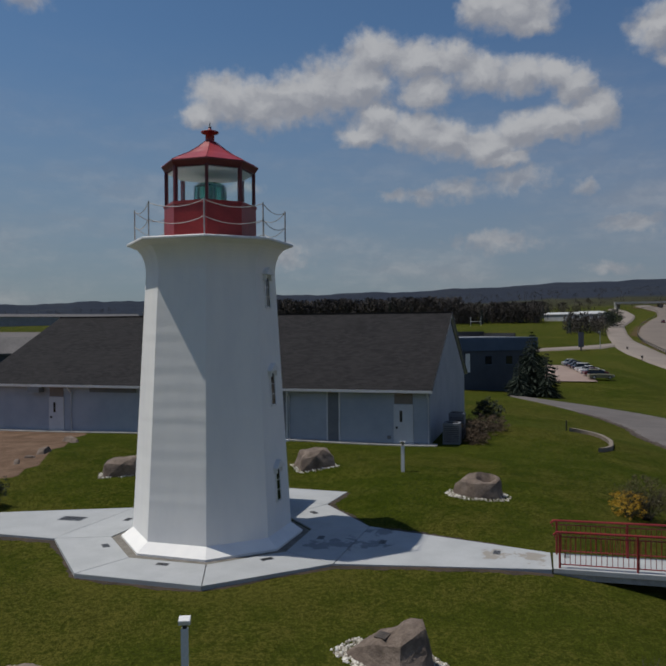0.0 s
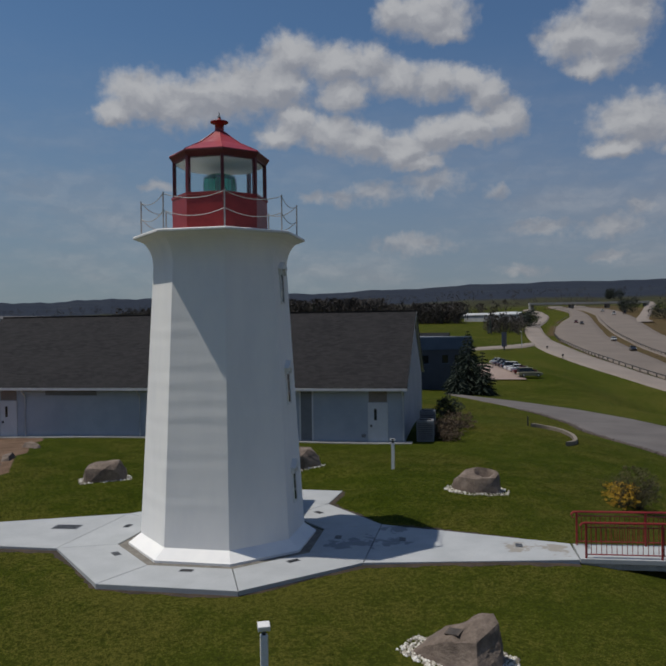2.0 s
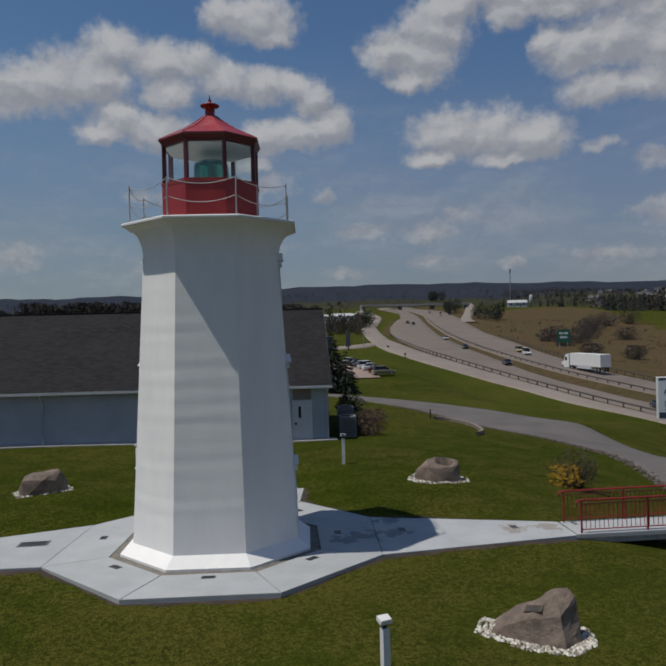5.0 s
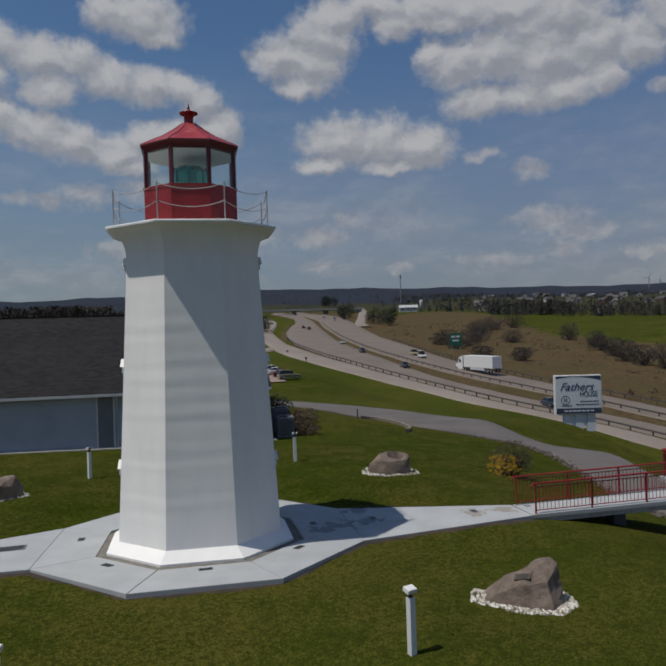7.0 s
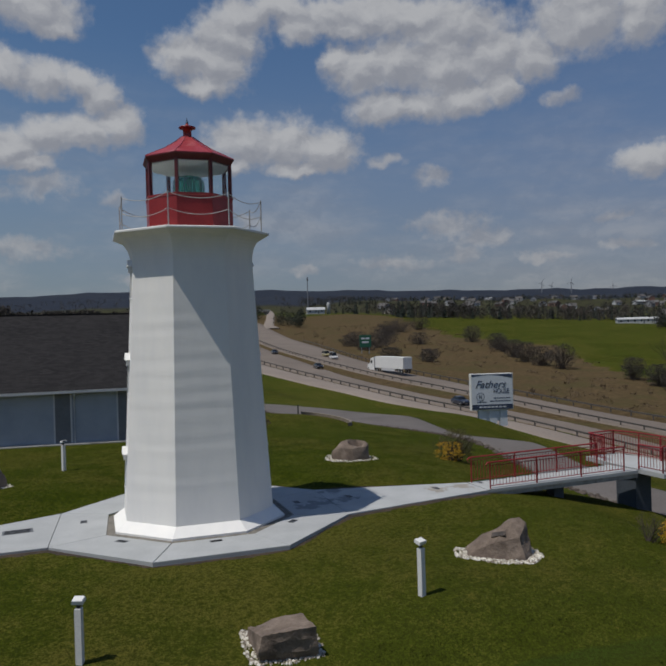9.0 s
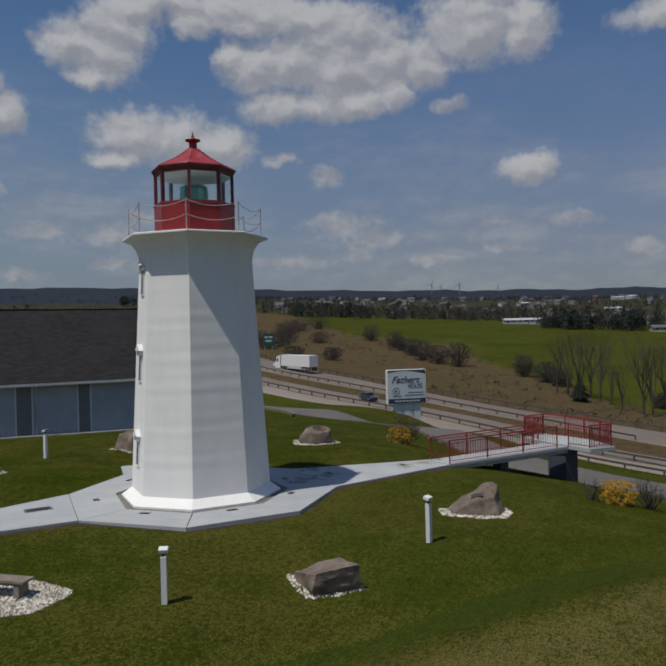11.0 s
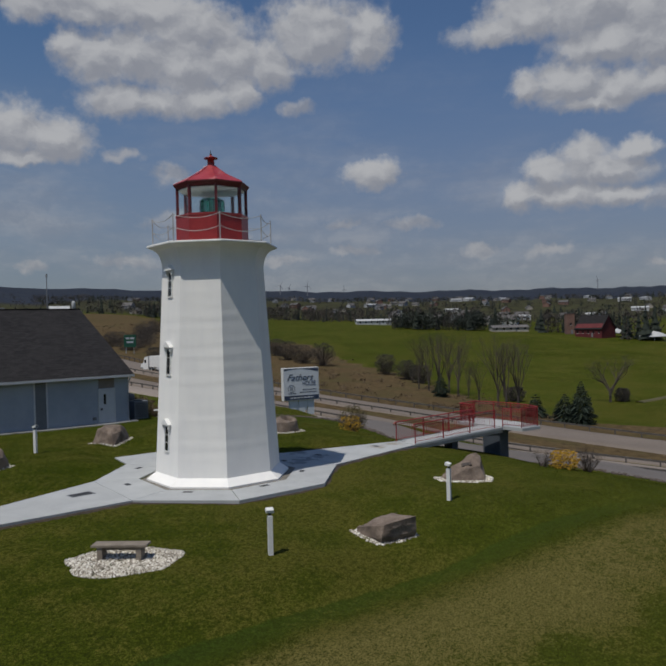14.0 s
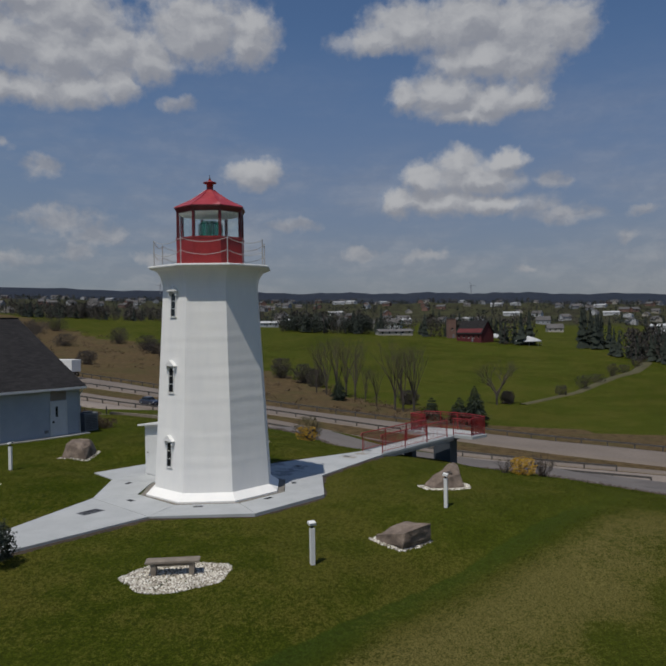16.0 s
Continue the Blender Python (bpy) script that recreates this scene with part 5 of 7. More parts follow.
# ---------------------------------------------------------------- bollard lamps
def bollard(x, y, turn, label="white square bollard lamp with a tilted white head"):
    ob = thing("bollard_lamp", label, "bollard", "bollard lamps round the tower", at=pose(x, y, ground_at(x, y), 0, 0, turn))
    w = 0.062
    part("post", Solid().prism([(-w, -w), (w, -w), (w, w), (-w, w)], -0.15, 1.05, 0.008), WHITE_PAINT, ob)
    part("neck", Solid().tube([(0, 0, 1.04), (0, 0, 1.15)], 0.04, 8), DARK_METAL, ob)
    head = Solid().box((-0.105, -0.085, 0), (0.105, 0.085, 0.085), 0.012).moved(Matrix.Translation((0, 0.02, 1.15)) @ Matrix.Rotation(radians(16), 4, "X"))
    part("head", head, WHITE_PAINT, ob)
    part("lamp_glass", Solid().box((-0.075, 0.085, 0.015), (0.075, 0.093, 0.07)).moved(Matrix.Translation((0, 0.02, 1.15)) @ Matrix.Rotation(radians(16), 4, "X")), DARK_PANE, ob)
    return ob


for x, y, turn in ((-1.11, -9.27, -8), (-7.36, -5.82, -52), (8.08, 5.9, 150), (.82, 9.88, 185)):
    bollard(x, y, turn)


# ---------------------------------------------------------------- bench on pebbles
bx, by, bt = -8.98, -2.24, -72
bench = thing("bench", "weathered grey plank bench on two block legs", "bench", at=pose(bx, by, ground_at(bx, by), 0, 0, bt))
part("seat", Solid().box((-0.74, -0.2, 0.36), (0.74, 0.2, 0.415), 0.01), WOOD_GREY, bench)
for u in (-0.52, 0.52):
    part("leg", Solid().box((u - 0.07, -0.17, -0.08), (u + 0.07, 0.17, 0.36), 0.01), WOOD_GREY, bench)
part("stretcher", Solid().box((-0.45, -0.03, 0.24), (0.45, 0.03, 0.34), 0.005), WOOD_GREY, bench)


def bench_bed(rnd):
    a, q = rnd.uniform(0, 6.283), math.sqrt(rnd.random())
    u, v = 1.48 * q * (1 + 0.09 * math.sin(5 * a)) * math.cos(a), 1.02 * q * (1 + 0.08 * math.cos(3 * a)) * math.sin(a)
    return -9.1 + 0.47 * u + 0.88 * v, -2.42 - 0.88 * u + 0.47 * v


pebble_bed(bench_bed, 3600, 5, "round bed of white pebbles under a bench")


# ---------------------------------------------------------------- footbridge
along, across_v = Vector((0.8525, -0.5228, 0)), Vector((0.5228, 0.8525, 0))
bridge = thing("footbridge", "concrete footbridge with red railings and slate-coloured piers", "footbridge")
S0, N0 = Vector((8.30, -5.58, 0)), Vector((8.98, -4.36, 0))
S1 = S0 + along * 6.3
N1 = N0 + along * 6.1
deck = Solid()
deck.rings([[(*S0.xy, -0.11), (*N0.xy, -0.11), (*N0.xy, 0.0), (*S0.xy, 0.0)], [(*S1.xy, 0.03), (*N1.xy, 0.03), (*N1.xy, 0.16), (*S1.xy, 0.16)]])
part("deck", deck, CONCRETE, bridge, "pale concrete deck")
C = Vector((14.95, -8.35, 0))


def plat(d, p):
    v = C + along * d + across_v * p
    return (v.x, v.y)


PLAT = [plat(-0.55, -2.15), plat(0.75, -2.25), plat(1.15, -1.2), plat(1.3, 0), plat(1.2, 1.3), plat(0.8, 2.35), plat(-0.7, 2.2), plat(-0.75, 0.0)]
platform = part("platform", Solid().prism(PLAT, 0.0, 0.17, 0.01), CONCRETE, bridge, "pale concrete viewing platform")
part("beam", Solid().rings([[(*(S0 + across_v * a).xy, z) for a, z in ((0.04, -0.11), (0.28, -0.11), (0.28, -0.27), (0.04, -0.27))], [(*(S1 + across_v * a).xy, z) for a, z in ((0.04, 0.03), (0.28, 0.03), (0.28, -0.13), (0.04, -0.13))]]), BEAM_STAINED, bridge, "stained concrete edge beam")
part("beam", Solid().rings([[(*(N0 - across_v * a).xy, z) for a, z in ((0.04, -0.11), (0.28, -0.11), (0.28, -0.27), (0.04, -0.27))], [(*(N1 - across_v * a).xy, z) for a, z in ((0.04, 0.03), (0.28, 0.03), (0.28, -0.13), (0.04, -0.13))]]), BEAM_STAINED, bridge)


def pier(c, half_p, half_d, top, cap):
    q = [c + along * a + across_v * b for a, b in ((-half_d, -half_p), (half_d, -half_p), (half_d, half_p), (-half_d, half_p))]
    base = ground_at(c.x, c.y) - 0.8
    shaft = part("pier", Solid().prism([(v.x, v.y) for v in q], base, top), PIER_PAINT, bridge, "slate-coloured pier")
    k = 1.22
    q = [c + along * a * k + across_v * b * k for a, b in ((-half_d, -half_p), (half_d, -half_p), (half_d, half_p), (-half_d, half_p))]
    part("pier_cap", Solid().prism([(v.x, v.y) for v in q], top, cap, 0.02), PIER_PAINT, shaft)


pier(Vector((14.75, -8.3, 0)), 0.57, 0.35, -0.2, -0.06)
pier(Vector((11.3, -6.65, 0)), 0.27, 0.20, -0.22, -0.10)


def railing(points, every=1.84, high=0.92, curl=True, name="railing"):
    """Posts, two rails and balusters along a line of points (x, y, z); one part of the bridge, its pieces beneath it."""
    pts = [Vector(p) for p in points]
    seg = [(b - a).length for a, b in zip(pts, pts[1:])]
    total = sum(seg)

    def at(d):
        for a, b, l in zip(pts, pts[1:], seg):
            if d <= l + 1e-6:
                return a + (b - a) * (d / l)
            d -= l
        return pts[-1]
    steps = [at(total * k / 24) for k in range(25)] if len(pts) > 2 else pts
    top = [p + Vector((0, 0, high)) for p in steps]
    if curl:
        d = (top[0] - top[1]).normalized()
        top = [top[0] + d * 0.10 + Vector((0, 0, -0.16)), top[0] + d * 0.15 + Vector((0, 0, -0.07)), top[0] + d * 0.08 + Vector((0, 0, -0.005))] + top
    rail = part(name, Solid().tube(top, 0.030, 8), RED_RAIL, bridge, "red painted steel railing")
    for h, r in ((high - 0.11, 0.016), (0.10, 0.016)):
        part("rail_bar", Solid().tube([p + Vector((0, 0, h)) for p in steps], r, 6), RED_RAIL, rail)
    count = max(1, round(total / every))
    post = Solid().tube([(0, 0, -0.02), (0, 0, high)], 0.030, 8).mesh("rail_post")
    post.materials.append(RED_RAIL)
    bal = Solid().tube([(0, 0, 0.10), (0, 0, high - 0.11)], 0.0095, 5).mesh("baluster")
    bal.materials.append(RED_RAIL)
    for k in range(count + 1):
        ob = part("rail_post", post, RED_RAIL, rail)
        ob.location = at(total * k / count)
    n = int(total / 0.125)
    for k in range(1, n):
        ob = part("baluster", bal, RED_RAIL, rail)
        ob.location = at(total * k / n)


def on_deck(base, d, p):
    v = base + along * d + across_v * p
    return (v.x, v.y, 0.16 * min(1, d / 6.3) + 0.0)


railing([on_deck(S0, 0.15, 0.10), on_deck(S0, 5.75, 0.10)])
railing([on_deck(N0, 0.10, -0.10), on_deck(N0, 5.5, -0.10)])
railing([(*plat(-0.65, -0.95), 0.17), (*plat(-0.5, -2.05), 0.17)], 1.2, curl=False)
railing([(*plat(-0.5, -2.05), 0.17), (*plat(0.7, -2.15), 0.17), (*plat(1.08, -1.15), 0.17), (*plat(1.22, 0), 0.17), (*plat(1.12, 1.25), 0.17), (*plat(0.72, 2.25), 0.17)], 1.1, 0.98, curl=False)
railing([(*plat(0.72, 2.25), 0.17), (*plat(-0.62, 2.1), 0.17), (*plat(-0.68, 1.0), 0.17)], 1.1, 0.98, curl=False)
# the ridged panels closing both ends of the platform
for p0 in (-2.02, 2.12):
    for k in range(13):
        d = -0.45 + 1.1 * k / 12
        x, y = plat(d, p0)
        part("end_bar", Solid().tube([(x, y, 0.2), (x, y, 1.1)], 0.016, 5), RED_RAIL, bridge)


# ---------------------------------------------------------------- plants
def leaf_quads(s, rnd, centre, spread, count, size, droop=0.0):
    """Many small leaf or needle tufts round a centre."""
    for _ in range(count):
        d = Vector((rnd.gauss(0, 1), rnd.gauss(0, 1), rnd.gauss(0, 1))).normalized() * (rnd.random() ** 0.4)
        p = Vector(centre) + Vector((d.x * spread[0], d.y * spread[1], d.z * spread[2]))
        a = Vector((rnd.uniform(-1, 1), rnd.uniform(-1, 1), rnd.uniform(-1, 1) - droop)).normalized() * size * rnd.uniform(0.6, 1.4)
        b = Vector((rnd.uniform(-1, 1), rnd.uniform(-1, 1), rnd.uniform(-1, 1))).normalized() * size * rnd.uniform(0.3, 0.7)
        s.add([p - a, p + b, p + a, p - b], [(0, 1, 2, 3)])


def spruce(x, y, high, wide, seed, label, sink=0.1, group="spruces"):
    rnd = random.Random(seed)
    ob = thing("spruce_tree", label, "tree", group, at=pose(x, y, ground_at(x, y) - sink, 0, 0, rnd.uniform(0, 360)))
    part("trunk", Solid().tube([(0, 0, 0), (0, 0, high * 0.95)], [high * 0.022, 0.02], 7), BARK, ob)
    s = Solid()
    levels = max(10, int(high * 2.2))
    for k in range(levels):
        t = k / levels
        z = high * (0.04 + 0.94 * t)
        r = wide / 2 * (1 - t ** 1.35) ** 0.9 * rnd.uniform(0.82, 1.12) + 0.05
        n = max(5, int(13 * (1 - t) + 4))
        for i in range(n):
            a = 6.283 * (i + rnd.uniform(-0.3, 0.3)) / n + k
            l = r * rnd.uniform(0.72, 1.15)
            tip = Vector((l * math.cos(a), l * math.sin(a), z - l * rnd.uniform(0.12, 0.38)))
            root = Vector((0, 0, z + l * 0.12))
            sidev = Vector((-math.sin(a), math.cos(a), 0)) * l * rnd.uniform(0.06, 0.11)
            mid = root.lerp(tip, 0.58) + Vector((0, 0, 0.05 * l))
            s.add([root, mid + sidev, tip, mid - sidev, mid - Vector((0, 0, l * 0.16))], [(0, 1, 4), (1, 2, 4), (2, 3, 4), (3, 0, 4), (0, 3, 2, 1)])
            leaf_quads(s, rnd, mid.lerp(tip, 0.3), (l * 0.30, l * 0.30, l * 0.20), 34, max(0.035, wide * 0.017), 0.5)
    part("crown", s, SPRUCE, ob)
    return ob


def grow(s, rnd, p, d, length, r, depth, spread, tips=None):
    steps = 3
    pts, rs = [p.copy()], [r]
    for k in range(steps):
        d = (d + Vector((rnd.uniform(-1, 1), rnd.uniform(-1, 1), rnd.uniform(-0.4, 0.8))) * 0.13).normalized()
        p = p + d * length / steps
        pts.append(p.copy())
        rs.append(r * (1 - 0.42 * (k + 1) / steps))
    s.tube(pts, rs, 5 if depth > 2 else 3)
    if depth <= 0:
        if tips is not None:
            tips.append(p)
        return
    for k in range(rnd.choice((2, 3, 3))):
        nd = (d + Vector((rnd.uniform(-1, 1), rnd.uniform(-1, 1), rnd.uniform(-0.3, 0.7))) * spread).normalized()
        grow(s, rnd, pts[rnd.choice((2, 3, 3))], nd, length * rnd.uniform(0.55, 0.8), rs[-1] * 0.8, depth - 1, spread, tips)


def bare_tree(x, y, high, seed, label, spread=0.5, thick=0.022, depth=5, group="bare trees", limbs=4):
    rnd = random.Random(seed)
    ob = thing("bare_tree", label, "tree", group, at=pose(x, y, ground_at(x, y) - 0.1))
    part("trunk", Solid().tube([(0, 0, -0.3), (0, 0, high * 0.13), (rnd.uniform(-.1, .1), 0, high * 0.27)], [high * thick * 1.3, high * thick, high * thick * 0.85], 7), BARK, ob)
    s = Solid()
    for _ in range(limbs):
        d = Vector((rnd.uniform(-1, 1) * spread, rnd.uniform(-1, 1) * spread, 1)).normalized()
        grow(s, rnd, Vector((0, 0, high * rnd.uniform(0.15, 0.26))), d, high * 0.31, high * thick * 0.6, depth - 1, spread * 1.1)
    part("branch_crown", s, TWIG, ob)
    return ob


def twig_bush(name, x, y, wide, high, seed, label, twig, leaf=None, leaf_count=0, leaf_size=0.04, leaf_low=0.0, leaf_high=1.0, stems=26, depth=2, shift=(0, 0), category="bush", group=""):
    """A bush of stems that part near the ground, with leaves or bloom over some of its height."""
    rnd = random.Random(seed)
    ob = thing(name, label, category, group, at=pose(x, y, ground_at(x, y) - 0.03))
    s, tips = Solid(), []
    for _ in range(stems):
        d = Vector((rnd.uniform(-1, 1) * wide / high, rnd.uniform(-1, 1) * wide / high, rnd.uniform(0.9, 1.5))).normalized()
        grow(s, rnd, Vector((rnd.uniform(-.12, .12) * wide, rnd.uniform(-.12, .12) * wide, 0)), d, high * rnd.uniform(0.34, 0.5), high * 0.012, depth, 0.75, tips)
    part("twig_crown", s, twig, ob)
    if leaf is not None:
        s = Solid()
        for _ in range(leaf_count // 12):
            a, q = rnd.uniform(0, 6.283), math.sqrt(rnd.random())
            z = high * rnd.uniform(leaf_low, leaf_high)
            k = math.sqrt(max(0.05, 1 - ((z / high - 0.45) / 0.62) ** 2))
            leaf_quads(s, rnd, (shift[0] + wide / 2 * q * k * math.cos(a), shift[1] + wide / 2 * q * k * math.sin(a), z), (wide * 0.07, wide * 0.07, high * 0.06), 12, leaf_size)
        part("foliage", s, leaf, ob)
    return ob


def dense_bush(name, x, y, wide, high, seed, label, leaf, size=0.05, count=2600, category="bush", group=""):
    rnd = random.Random(seed)
    ob = thing(name, label, category, group, at=pose(x, y, ground_at(x, y) - 0.03))
    st = Solid()
    for _ in range(9):
        d = Vector((rnd.uniform(-1, 1), rnd.uniform(-1, 1), 1.4)).normalized()
        grow(st, rnd, Vector((0, 0, 0)), d, high * 0.4, high * 0.02, 1, 0.7)
    part("stem", st, BARK, ob)
    s = Solid()
    for _ in range(count // 14):
        a, e = rnd.uniform(0, 6.283), rnd.uniform(-0.9, 1.0)
        k = math.sqrt(max(0, 1 - e * e))
        lump = 1 + 0.13 * math.sin(3 * a + seed) + 0.1 * math.sin(5 * a + 3 * e)
        q = rnd.uniform(0.55, 0.98) * lump
        leaf_quads(s, rnd, (wide / 2 * q * k * math.cos(a), wide / 2 * q * k * math.sin(a), high * (0.5 + 0.46 * e * q)), (wide * 0.1, wide * 0.1, high * 0.1), 14, size)
    part("foliage", s, leaf, ob)
    return ob


# shrubs of the lawn
twig_bush("forsythia_bush", 14.9, -0.15, 1.75, 1.45, 41, "forsythia bush with yellow bloom low down and olive twigs above", TWIG, OLIVE_LEAF, 3600, 0.032, 0.15, 1.0, 46, 2)
twig_bush("forsythia_bush", 14.2, -0.25, 1.35, 0.95, 42, "low mound of bright yellow forsythia bloom", TWIG, YELLOW_BLOOM, 1900, 0.032, 0.06, 0.85, 16, 1)
twig_bush("forsythia_bush", 7.2, -12.3, 1.25, 0.85, 43, "yellow forsythia bush at the brow of the slope", TWIG, YELLOW_BLOOM, 2800, 0.035, 0.1, 0.9, 18, 1)
twig_bush("bare_bush", 7.7, -13.2, 1.5, 1.2, 44, "bare brown twiggy bush beside yellow forsythia", TWIG, BROWN_SHRUB, 500, 0.025, 0.1, 0.6, 40, 2)
twig_bush("bare_bush", 6.9, -11.5, 0.9, 0.9, 45, "bare brown twiggy bush beside yellow forsythia", TWIG, None, 0, stems=26)
dense_bush("evergreen_bush", -7.5, 5.35, 1.15, 1.35, 46, "dark round evergreen bush beside the walkway", SHRUB_DARK, 0.045, 3000)
dense_bush("evergreen_bush", -9.75, 2.75, 1.15, 1.3, 47, "dark round evergreen bush beside the walkway", SHRUB_DARK, 0.045, 3000)
dense_bush("evergreen_bush", 19.7, 22.8, 2.0, 1.7, 48, "dark green round bush behind the hall's corner", SHRUB_DARK, 0.07, 2200)
for k, (x, y, w, hgt) in enumerate(((14.6, 14.4, 2.2, 1.15), (15.9, 15.6, 2.5, 1.25), (17.2, 16.6, 2.0, 1.0), (14.5, 13.0, 1.5, 0.7))):
    twig_bush("brown_bush", x, y, w, hgt, 50 + k, "brown dormant shrub by the end of the hall", TWIG, BROWN_SHRUB, 1500, 0.05, 0.05, 0.85, 26, 2, group="dormant shrubs")

# the curved timber edging by the drive, with its marker post
edging = thing("curved_edging", "pale curved timber edging on the lawn", "edging")
line = [(22.4, 17.0), (23.2, 16.8), (23.5, 15.7), (22.9, 13.7), (21.7, 11.9), (20.6, 11.2)]
rings = []
for (x, y) in resample(line, 22):
    z = ground_at(x, y)
    rings.append([(x - 0.14, y - 0.02, z - 0.1), (x + 0.14, y + 0.02, z - 0.1), (x + 0.14, y + 0.02, z + 0.2), (x - 0.14, y - 0.02, z + 0.22)])
part("timber", Solid().rings(rings), WOOD_GREY, edging)
marker = thing("marker_post", "thin dark marker post on the lawn", "post", at=pose(22.2, 17.2, ground_at(22.2, 17.2)))
part("post", Solid().tube([(0, 0, -0.1), (0, 0, 0.62)], 0.045, 6), DARK_METAL, marker)

# rubble along the near edge of the drive
rnd = random.Random(77)
s = Solid()
edge = resample(DRIVE_NEAR, 400)
for _ in range(1500):
    k = rnd.randrange(60, 330)
    x, y = edge[k][0] - rnd.uniform(-0.1, 0.6), edge[k][1] + rnd.uniform(-0.15, 0.15)
    z, r = ground_at(x, y), rnd.uniform(0.05, 0.14)
    t = rnd.uniform(0, 6)
    mid = [(x + r * rnd.uniform(0.8, 1.2) * math.cos(k2 * 1.047 + t), y + r * rnd.uniform(0.8, 1.2) * math.sin(k2 * 1.047 + t), z + r * 0.3) for k2 in range(6)]
    top = [(x + r * rnd.uniform(0.3, 0.7) * math.cos(k2 * 1.047 + t), y + r * rnd.uniform(0.3, 0.7) * math.sin(k2 * 1.047 + t), z + r * rnd.uniform(0.5, 0.9)) for k2 in range(6)]
    s.rings([[(a, b, z - 0.05) for a, b, c in mid], mid, top])
tagged(part("rubble_edge", s, RUBBLE), "line of rough brown rubble along the drive", "rubble", kind="stuff")

# machines by the end of the hall
for x, y, w, hgt, name, label in ((13.35, 13.5, 0.9, 1.1, "condenser_unit", "grey condenser unit beside the hall"), (14.35, 15.2, 0.85, 1.35, "condenser_unit", "grey condenser unit beside the hall")):
    ob = thing(name, label, "air unit", "condensers by the hall", at=pose(x, y, ground_at(x, y), 0, 0, -29))
    part("case", Solid().box((-w / 2, -0.4, -0.05), (w / 2, 0.4, hgt), 0.03), BAY_GREY, ob)
    part("fan_guard", lathe([(0.32, hgt), (0.32, hgt + 0.05), (0.05, hgt + 0.06)], 14), DARK_METAL, ob)
    grill = Solid()
    for k in range(9):
        grill.box((-w * 0.42, -0.425, 0.12 + k * hgt * 0.09), (w * 0.42, -0.40, 0.15 + k * hgt * 0.09))
    part("grille", grill, DARK_METAL, ob)


# ---------------------------------------------------------------- the roadside sign
def lettering(words, size, m, parent, shear=0.0):
    cu = bpy.data.curves.new("lettering", "FONT")
    cu.body, cu.size, cu.extrude, cu.shear, cu.align_x = words, size, 0.01, shear, "LEFT"
    tmp = bpy.data.objects.new("lettering_source", cu)
    me = bpy.data.meshes.new_from_object(tmp)
    bpy.data.objects.remove(tmp)
    me.materials.clear()
    ob = part("lettering", me, SIGN_NAVY, parent, "dark navy lettering")
    ob.matrix_local = m
    return ob


sx, sy = 58.35, 22.45
sign_turn = math.degrees(math.atan2(20.85 - 24.1, 60.0 - 56.55))
sz = ground_at(sx, sy)
sign = thing("roadside_sign", "white roadside sign with navy lettering on white posts", "sign", at=pose(sx, sy, 0, 0, 0, sign_turn))
SW, SB, ST = 2.38, -3.45, 0.58
box_part = part("cabinet", Solid().box((-SW, -0.35, SB), (SW, 0.35, ST), 0.03), WHITE_PAINT, sign, "white sign cabinet")
part("face", Solid().box((-SW + 0.07, -0.372, SB + 0.07), (SW - 0.07, -0.352, ST - 0.07)), SIGN_WHITE, box_part)
part("band", Solid().box((-SW + 0.08, -0.384, SB + 0.08), (SW - 0.08, -0.374, SB + 0.62)), SIGN_NAVY, box_part, "navy band at the foot of the face")
band = Solid()
top_line = [(-SW + 0.08 + (2 * SW - 0.16) * k / 20, ST - 0.08, ST - 0.12 - 0.42 * (abs(k - 8) / 12) ** 1.6) for k in range(21)]
band.rings([[(x, -0.384, a), (x, -0.384, b), (x, -0.374, b), (x, -0.374, a)] for x, a, b in top_line])
part("band", band, SIGN_NAVY, box_part, "curved navy band along the top")
up = Matrix.Rotation(radians(90), 4, "X")
lettering("Fathers", 1.15, Matrix.Translation((-1.95, -0.386, -0.98)) @ up, sign, 0.42)
lettering("HOUSE", 0.78, Matrix.Translation((0.12, -0.386, -1.62)) @ up @ Matrix.Diagonal((0.72, 1, 1, 1)), sign)
ring = Solid()
ring.rings([[(-1.35 + r * math.cos(a), yy, -1.98 + r * math.sin(a)) for a in [6.283 * k / 24 for k in range(24)]] for r, yy in ((0.46, -0.374), (0.46, -0.386), (0.40, -0.386), (0.40, -0.374))], cap=False)
part("emblem_ring", ring, SIGN_NAVY, sign)
part("emblem_mark", Solid().box((-1.5, -0.386, -2.2), (-1.42, -0.374, -1.75)).box((-1.28, -0.386, -2.2), (-1.2, -0.374, -1.75)).box((-1.5, -0.386, -2.0), (-1.2, -0.374, -1.93)), SIGN_NAVY, sign)
for x0, x1, z in ((0.15, 2.0, -2.2), (-0.25, 2.05, -2.52), (-1.75, -0.7, -2.62)):
    bars = Solid()
    x = x0
    rnd = random.Random(int(z * 100))
    while x < x1:
        w = rnd.uniform(0.12, 0.34)
        bars.box((x, -0.386, z), (min(x + w, x1), -0.374, z + 0.12))
        x += w + 0.07
    part("small_print", bars, SIGN_NAVY, sign)
bars = Solid()
for k in range(7):
    bars.box((-1.5 + k * 0.45, -0.392, SB + 0.27), (-1.15 + k * 0.45, -0.385, SB + 0.42))
part("small_print", bars, SIGN_WHITE, sign)
for x in (-1.1, 0.1, 1.3):
    part("sign_post", Solid().box((x - 0.42, -0.2, sz - 0.4), (x + 0.42, 0.2, SB), 0.02), SIGN_WHITE, sign)
